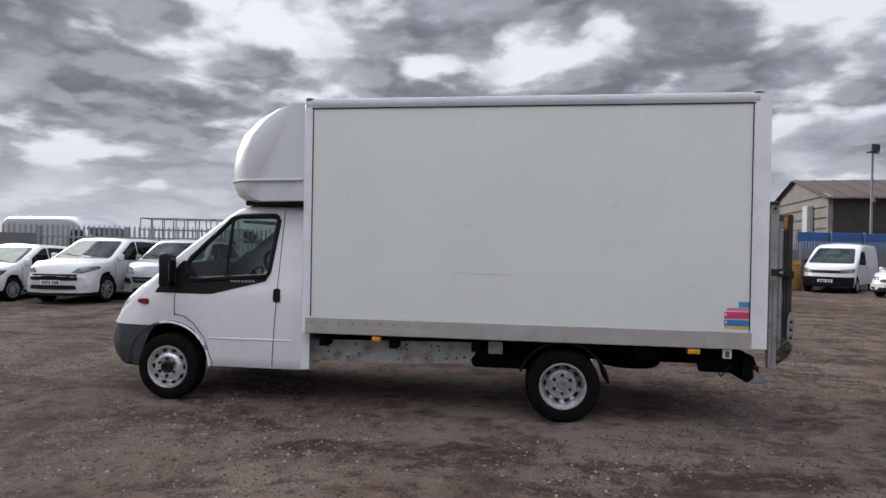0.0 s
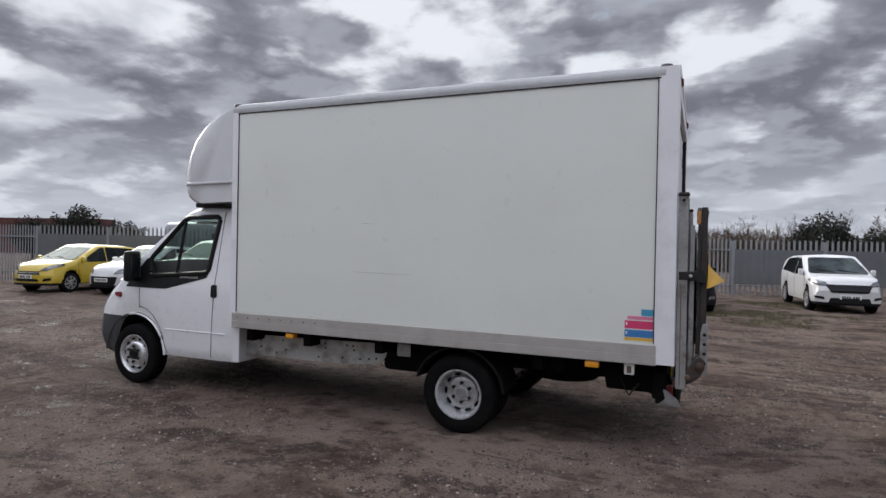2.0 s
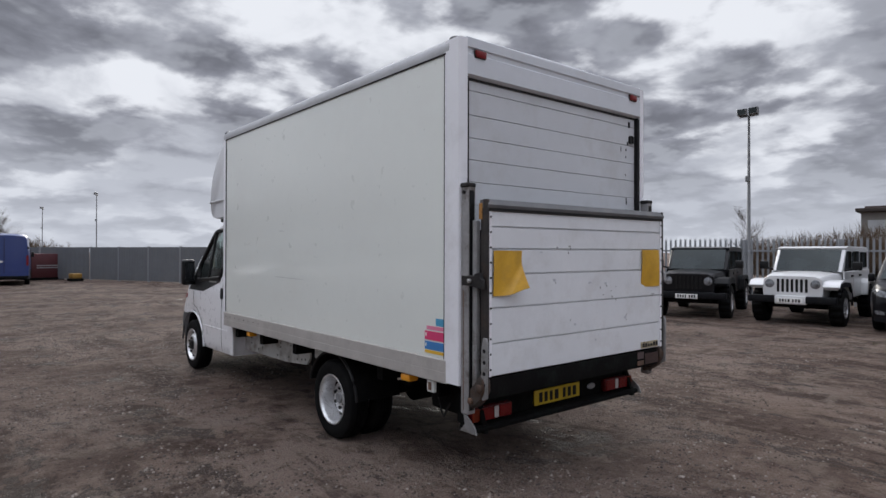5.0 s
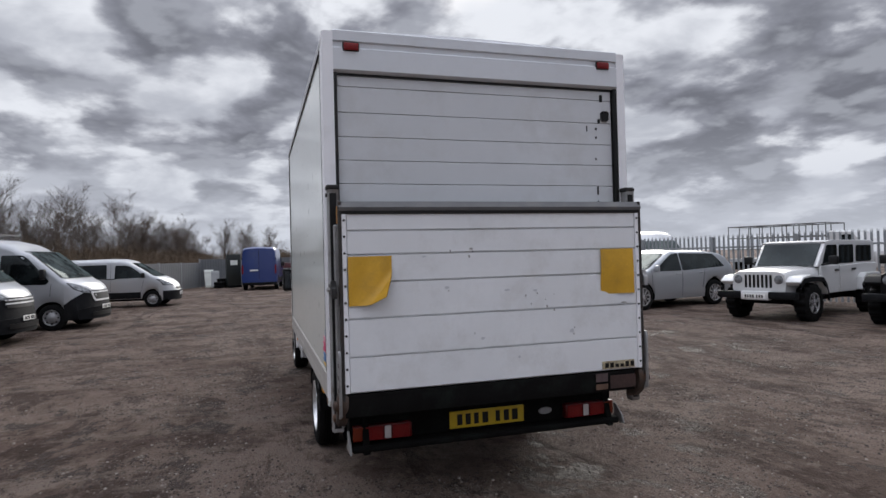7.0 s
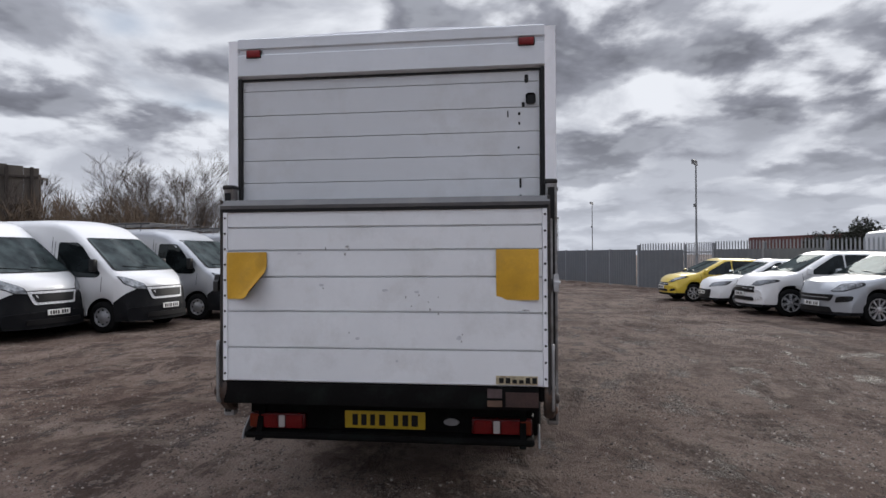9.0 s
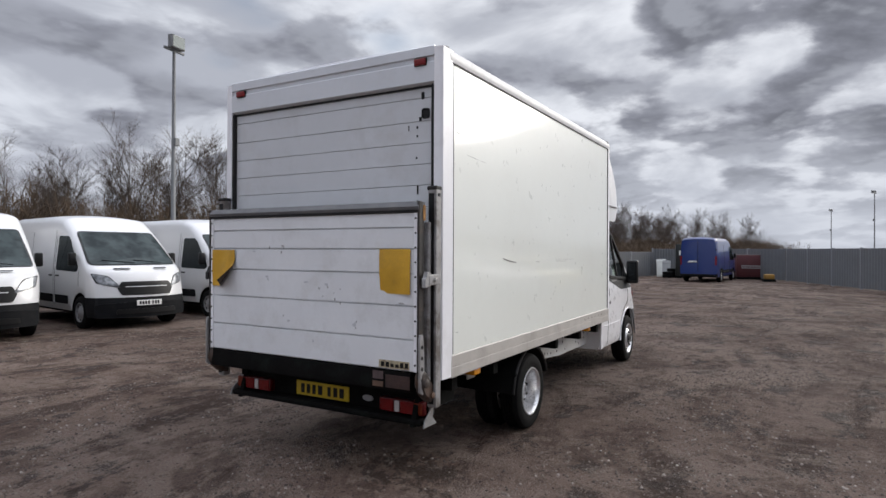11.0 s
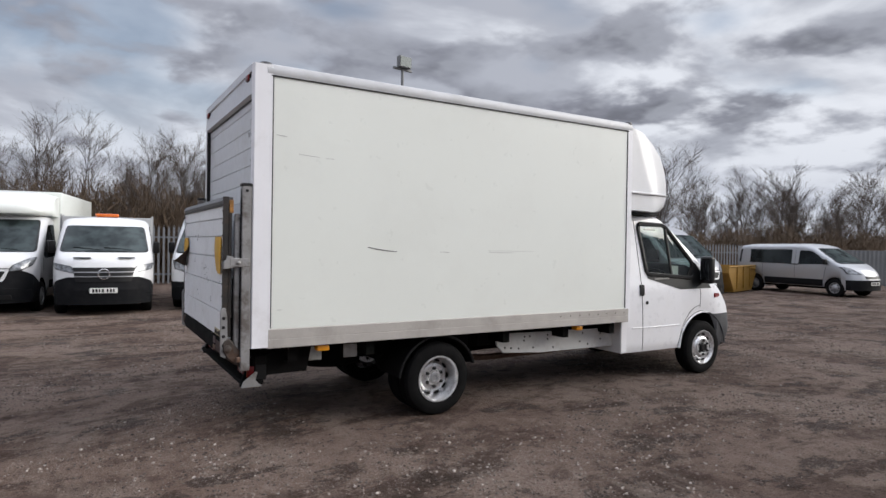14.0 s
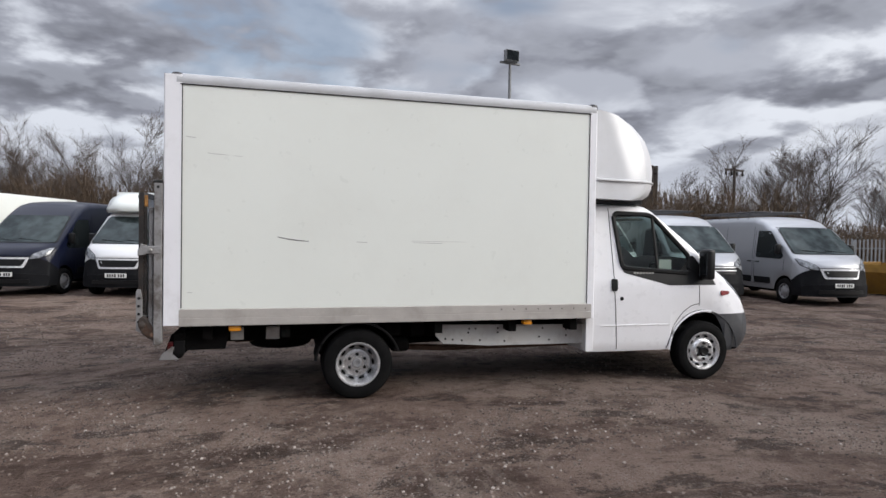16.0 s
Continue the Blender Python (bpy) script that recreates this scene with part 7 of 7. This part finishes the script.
vehicle("panel_van", "tall white panel van with dark bumper", "van", -7.55, -8.0, (.12, .99), big_van("car_white"), GROUP_S)
vehicle("panel_van", "tall white panel van with dark bumper", "van", -5.74, -9.3, (.12, .99), big_van("car_white"), GROUP_S)
OVAL_VAN = dict(fo=.98, wb=3.3, ro=1.0, top=[(-4.3, 2.37), (-4.1, 2.44), (-1.7, 2.44), (-1.1, 2.38), (-.62, 2.08), (.28, 1.40), (.45, 1.32), (.72, 1.20), (.87, 1.06), (.94, .80), (.98, .55)],
               front=[([(.52, .88), (.88, .98), (.94, 1.17), (.70, 1.10)], "lamp", "headlamp"), ([(-.50, .72), (.50, .72), (.58, .86), (.50, 1.0), (-.50, 1.0), (-.58, .86)], "black", "grille"),
                      ([(-.44, .89), (.44, .89), (.43, .905), (-.43, .905)], "chrome_white", "grille_bar"), ([(-.62, .34), (.62, .34), (.60, .44), (-.60, .44)], "black", "lower_grille"),
                      ([(-.55, 1.245), (-.25, 1.245), (-.25, 1.265), (-.55, 1.265)], "black", "bonnet_vent"), ([(.25, 1.245), (.55, 1.245), (.55, 1.265), (.25, 1.265)], "black", "bonnet_vent")], dark=(.30, .68))
vehicle("panel_van", "tall white panel van with oval dark grille", "van", -2.91, -9.8, (.14, .99), big_van("car_white", **OVAL_VAN), GROUP_S)
v, _ = vehicle("refrigerated_van", "white refrigerated van with rooftop cooling unit", "van", -.04, -10.07, (.27, .963), big_van("car_white", **OVAL_VAN), GROUP_S)
unit = part("cooling_unit", block((-1.9, -.44, 2.44), (-1.0, .44, 2.63), .06, 2), M["car_white"], v, "white rooftop cooling unit")
for q in (-.21, .21):
    part("fan_vent", block((-1.005, q - .12, 2.50), (-.994, q + .12, 2.58), .01), M["black"], unit)

# tipper lorry with an orange beacon
TIPPER = big_van("car_white", fo=1.0, wb=3.6, ro=.6, cut=-1.45, w=.98, screen=[(-.84, 1.37), (.84, 1.37), (.76, 1.94), (-.76, 1.94)], top=[(-1.45, 2.10), (-1.3, 2.14), (-.80, 2.13), (-.60, 2.02), (.30, 1.38), (.5, 1.30), (.76, 1.19), (.90, 1.04), (.96, .80), (1.0, .55)],
                 front=[([(.54, .92), (.90, 1.0), (.95, 1.13), (.62, 1.06)], "lamp", "headlamp"), ([(-.52, .74), (.52, .74), (.58, 1.04), (-.58, 1.04)], "black", "grille"),
                        ([(-.54, .84), (.54, .84), (.54, .86), (-.54, .86)], "grey_rim", "grille_bar"), ([(-.55, .93), (.55, .93), (.55, .95), (-.55, .95)], "grey_rim", "grille_bar"),
                        ([(-.58, 1.215), (-.25, 1.215), (-.25, 1.235), (-.58, 1.235)], "black", "bonnet_vent"), ([(.25, 1.215), (.58, 1.215), (.58, 1.235), (.25, 1.235)], "black", "bonnet_vent")], dark=(.36, .84, .62), tail=.0)
v, _ = vehicle("tipper_lorry", "white tipper lorry with an orange roof beacon", "lorry", 2.42, -9.84, (.06, 1), TIPPER, GROUP_S)
badge = part("badge", tube([(.985, .105 * math.cos(a), .90 + .105 * math.sin(a)) for a in np.linspace(0, 6.28, 21)[:-1]], .014, 6, closed=True), M["chrome"], v, "round chrome badge")
bar = part("beacon_base", block((-1.05, -.22, 2.13), (-.90, .22, 2.18), .01), M["black"], v)
part("beacon", block((-1.06, -.25, 2.18), (-.89, .25, 2.26), .03, 2), M["beacon"], bar, "orange flashing beacon")
part("chassis_frame", block((-4.6, -.45, .55), (-1.3, .45, .72)), M["chassis"], v)
tip = part("tipper_body", block((-4.7, -1.0, .85), (-1.55, 1.0, .95), .01), M["grey_sheet"], v, "grey tipper body")
for q in (1, -1):
    part("drop_side", block((-4.7, q * 1.0 - .02, .95), (-1.55, q * 1.0 + .02, 1.40), .008), M["grey_sheet"], tip)
    for i in range(6):
        u = -4.65 + i * .61
        part("cage_post", block((u - .02, q * 1.0 - .02, 1.4), (u + .02, q * 1.0 + .02, 2.25)), M["grey_sheet"], tip)
part("headboard", block((-1.60, -.98, .85), (-1.53, .98, 2.2), .01), M["grey_sheet"], tip)


def box_van(label, x, y, heading):
    s = big_van("car_white", cut=-1.45, top=[(-1.45, 2.20), (-.85, 2.22), (-.62, 2.12), (-.55, 2.05), (.30, 1.36), (.45, 1.28), (.72, 1.17), (.84, 1.05), (.90, .80), (.93, .55)], tail=0.)
    v, _ = vehicle("box_van", label, "van", x, y, heading, s, GROUP_S)
    part("box_body", block((-5.6, -1.06, .85), (-1.5, 1.06, 2.80), .03, 2), M["panel"], v, "white box body")
    pod = bmesh.new()
    rows = []
    for k in range(9):
        yy = -1.0 + k * .25
        q = abs(yy)
        rch = 1 - .35 * q ** 4
        rows.append([pod.verts.new((-1.48 + (a + 1.48) * rch, yy, z - .10 * q ** 6 * (z > 2.4))) for a, z in ((-1.48, 2.18), (-.50, 2.18), (-.40, 2.22), (-.38, 2.30), (-.46, 2.44), (-.66, 2.61), (-1.0, 2.73), (-1.48, 2.77))])
    for a, b in zip(rows, rows[1:]):
        for i in range(7):
            pod.faces.new((a[i], a[i + 1], b[i + 1], b[i]))
    pod.faces.new(rows[0])
    pod.faces.new(rows[-1][::-1])
    part("wind_deflector", pod, M["panel"], v, "white rounded pod over the cab", sharp=50)
    part("chassis_frame", block((-5.2, -.45, .55), (-1.3, .45, .85)), M["chassis"], v)
    return v


box_van("white box van with rounded pod over the cab", 4.62, -10.75, (.17, .985))
vehicle("panel_van", "dark navy panel van with chrome-framed grille", "van", 7.25, -11.25, (.22, .975), big_van("van_navy"), GROUP_S)
box_van("white box van standing behind the row", 10.6, -13.2, (.25, .97))

# smaller vans
SMALL = dict(fo=.84, wb=3.1, ro=.85, w=.94, r=.32, belt=1.12, tumble=.13, corner=.13, sill=.34, nose=.34, gap=.06,
             screen=[(-.78, 1.20), (.78, 1.20), (.62, 1.78), (-.62, 1.78)], plate=.50, mirror=(-.32, 1.22, .2), inset=.12, wheels="steel", tall=1.2)
# the minibus's strips paint the shading of its lower sides
MINIBUS = big_van("mini_silver", **{**SMALL, "top": [(-3.95, 1.68), (-3.85, 1.79), (-3.5, 1.84), (-1.5, 1.86), (-1.1, 1.84), (-.85, 1.77), (.02, 1.23), (.32, 1.12), (.60, .98), (.76, .82), (.84, .60)], "screen": [(-.80, 1.19), (.80, 1.19), (.66, 1.71), (-.66, 1.71)],
                 "sides": [[(-.22, 1.15), (-.72, 1.55), (-.92, 1.63), (-1.30, 1.64), (-1.33, 1.12)], [(-1.60, 1.12), (-1.60, 1.67), (-3.78, 1.65), (-3.84, 1.14)]],
                 "front": [([(.50, .82), (.86, .84), (.90, 1.06), (.72, 1.02)], "lamp", "headlamp"), ([(-.40, .66), (.40, .66), (.42, .76), (-.42, .76)], "black", "grille")],
                 "seams": [[(-1.45, 1.8), (-1.48, .44)], [(-2.78, 1.8), (-2.78, .44)], [(-.30, 1.1), (-.42, .5)]], "handles": [(-1.40, 1.12), (-1.56, 1.12)], "dark": (.36, .62), "strips": [[(-2.68, .36), (-.42, .36), (-.42, .60), (-2.68, .60)], [(-3.9, .36), (-3.52, .36), (-3.52, .60), (-3.9, .60)]], "rear": [([(.70, .85), (.80, .85), (.80, 1.3), (.70, 1.3)], "red_lens", "rear_lamp")]})
vehicle("minibus", "silver minibus with tinted side windows", "van", -20.99, -5.32, (.07, .998), MINIBUS)
SMALL_VAN = big_van("car_white", **{**SMALL, "wb": 3.0, "top": [(-3.85, 1.85), (-3.7, 1.94), (-1.5, 1.97), (-1.1, 1.92), (-.85, 1.82), (.10, 1.20), (.45, 1.10), (.70, 1.0), (.80, .85), (.84, .60)],
             "sides": [[(-.15, 1.16), (-.75, 1.66), (-1.30, 1.70), (-1.32, 1.12)]], "front": [([(.50, .80), (.84, .84), (.88, .98), (.50, .94)], "lamp", "headlamp"), ([(-.48, .80), (.48, .80), (.48, .92), (-.48, .92)], "black", "grille"), ([(-.5, .36), (.5, .36), (.5, .48), (-.5, .48)], "black", "lower_grille")],
             "seams": [[(-1.42, 1.8), (-1.45, .44)]], "handles": [(-1.3, 1.0)], "dark": (.36, .66), "rear": [([(.70, .85), (.80, .85), (.80, 1.3), (.70, 1.3)], "red_lens", "rear_lamp")], "strips": []})
vehicle("panel_van", "small white panel van with grey bumper", "van", 12.0, 19.8, (-.62, -.78), SMALL_VAN, GROUP_N)
BLUE = big_van("van_blue", h=2.45, wb=3.4, ro=1.1, top=[(-4.5, 2.36), (-4.35, 2.45), (-1.5, 2.45), (-1.0, 2.36), (-.62, 2.08), (.28, 1.40), (.45, 1.3), (.72, 1.18), (.86, 1.03), (.90, .80), (.93, .55)],
               rear_glass=None, dark_back=(-4.2, .52),
               rear=[([(.86, .95), (.95, .95), (.95, 1.45), (.86, 1.45)], "red_lens", "rear_lamp")])
v, _ = vehicle("panel_van", "blue panel van standing by the far fence", "van", -35.0, -1.0, (-.995, .10), BLUE)
part("rear_door_seam", block((-4.512, -.010, .60), (-4.495, .010, 2.28)), M["black"], v)
part("rear_handle", block((-4.535, .06, 1.10), (-4.498, .50, 1.19), .01), M["chrome_white"], v, "pale strip with a handle")
for q in (1, -1):
    part("rear_hinge", block((-4.50, q * .93 - .03, 1.75), (-4.46, q * .93 + .03, 1.85), .008), M["black"], v)
part("rear_step", block((-4.60, -.85, .36), (-4.42, .85, .46), .02), M["van_plastic"], v)
vehicle("panel_van", "pale grey panel van beyond the fence", "van", -15.9, 14.6, (.96, -.20), {**big_van("mini_silver"), "z": .0}, "vehicles beyond the fence")


def cage_lorry(x, y, turn):
    thing = empty("cage_lorry", pose(x, y, 0, 0, 0, turn), "flatbed lorry with an open steel cage", "lorry", "vehicles beyond the fence")
    part("flatbed", block((-2.2, -1.05, 1.0), (2.2, 1.05, 1.15), .01), M["grey_sheet"], thing)
    part("chassis_frame", block((-2.3, -.45, .6), (3.6, .45, .98)), M["chassis"], thing)
    part("cab", prism([(2.3, .7), (4.0, .7), (4.05, 1.4), (3.7, 1.6), (3.2, 2.3), (2.3, 2.35)], -1.0, 1.0, "y", .05), M["car_white"], thing)
    for q in (1, -1):
        part("cab_window", prism([(2.7, 1.55), (3.55, 1.55), (3.15, 2.15), (2.7, 2.15)], *sorted((q * 1.0, q * 1.012)), "y"), M["dark_glass"], thing)
        for z in (1.6, 2.15, 2.72):
            part("rail", tube([(-2.2, q * 1.03, z), (2.2, q * 1.03, z)], .028, 6), M["mast"], thing)
        for i in range(9):
            u = -2.2 + i * .55
            part("cage_post", tube([(u, q * 1.03, 1.1), (u, q * 1.03, 2.72)], .026, 6), M["mast"], thing)
        for wx in (3.1, -1.2):
            car_wheel(thing, wx, q * .85, q, .36, .24, "steel")
    for u in (-2.2, -1.1, 0, 1.1, 2.2):
        part("top_bar", tube([(u, -1.03, 2.72), (u, 1.03, 2.72)], .026, 6), M["mast"], thing)


cage_lorry(-17.6, 22.8, 20)


def skip(x, y, turn):
    thing = empty("skip", pose(x, y, 0, 0, 0, turn), "yellow steel skip, scuffed and empty", "skip")
    side = [(-1.0, .05), (1.0, .05), (1.55, .75), (1.55, .98), (-1.55, .98), (-1.55, .75)]
    for q in (1, -1):
        part("side_plate", prism(side, *sorted((q * .80, q * .83)), "y", .004), M["skip_yellow"], thing)
        for u in (-.7, 0, .7):
            part("rib", block((u - .04, q * .85 - .02, .15), (u + .04, q * .85 + .02, .96), .005), M["skip_yellow"], thing)
        part("lug", lathe([(q * .83, .05), (q * .98, .05)], (-.9, 0, .9), "y", 10), M["skip_yellow"], thing)
        part("end_plate", prism([(q * 1.0, .05), (q * 1.55, .75), (q * 1.55, .98), (q * 1.52, .98), (q * 1.52, .76), (q * .97, .07)], -.80, .80, "y"), M["skip_yellow"], thing)
        part("rim", tube([(-1.56, q * .83, .98), (1.56, q * .83, .98)], .035, 6), M["skip_yellow"], thing)
    part("bottom_plate", block((-1.0, -.8, .03), (1.0, .8, .07)), M["skip_yellow"], thing)


skip(-18.7, -8.9, 15)


# things by the far corner of the yard
def dark_unit(name, label, cat, x, y, turn, size, material, vents):
    thing = empty(name, pose(x, y, 0, 0, 0, turn), label, cat)
    a, b, c = size
    part("body", block((-a / 2, -b / 2, .15), (a / 2, b / 2, c), .04, 2), material, thing)
    part("base", block((-a / 2 - .05, -b / 2 - .05, 0), (a / 2 + .05, b / 2 + .05, .15), .01), M["chassis"], thing)
    for i in range(vents):
        part("vent", block((a / 2 - .005, -b * .35, c * .45 + i * .12), (a / 2 + .012, b * .35, c * .45 + i * .12 + .06)), M["grey_rim"], thing)
    return thing


u = dark_unit("control_cabinet", "tall black control cabinet with a white label", "cabinet", -36.0, -3.05, 10, (.8, .85, 2.15), mat("dark_green_paint", (.008, .012, .011), .5, var=.2), 0)
part("label_plate", block((.402, -.22, 1.45), (.41, .22, 1.75)), M["paper"], u, "white label")


def leaning_board(x, y, turn, lean, size, material, label):
    thing = empty("leaning_board", pose(x, y, 0, 0, 0, turn) @ pose(0, 0, 0, 0, lean, 0), label, "board", "boards by the fence")
    w, h = size
    part("board", block((-.03, -w / 2, 0), (.03, w / 2, h), .006), material, thing)
    for z in (.15, h - .15):
        part("batten", block((.03, -w / 2, z - .05), (.06, w / 2, z + .05), .005), material, thing)


def tyre_stack(x, y, count):
    thing = empty("tyre_stack", pose(x, y, 0), "stack of worn black tyres on the ground", "tyres", "tyres by the fence")
    for k in range(count):
        part("tyre", lathe([(k * .2, .2), (k * .2, .29), (k * .2 + .03, .33), (k * .2 + .16, .33), (k * .2 + .19, .29), (k * .2 + .19, .2)], axis="z", seg=20), M["rubber"], thing)


leaning_board(10.75, 20.2, -70, -6, (.8, 1.25), M["skip_yellow"], "yellow board standing against the fence")
leaning_board(-37.2, -4.55, 20, -14, (.6, 1.2), M["paper"], "pale board leaning against the fence")
leaning_board(-36.9, -4.2, 5, -10, (.5, 1.1), M["grey_sheet"], "grey board leaning against the fence")
tyre_stack(-36.4, -3.75, 3)
tyre_stack(-35.7, -3.9, 2)
u = dark_unit("trailer", "maroon trailer with dark wheels", "trailer", -37.0, .6, 15, (2.2, 1.6, 1.5), mat("maroon_paint", (.07, .012, .016), .5, var=.2), 2)
dark_unit("salt_bin", "small yellow salt bin on the ground", "bin", -33.6, 1.9, 10, (.6, .5, .42), M["skip_yellow"], 0)
dark_unit("pallet_stack", "pale stacked boxes by the fence", "boxes", -37.0, -3.6, 30, (.6, .5, .55), M["grey_sheet"], 0)
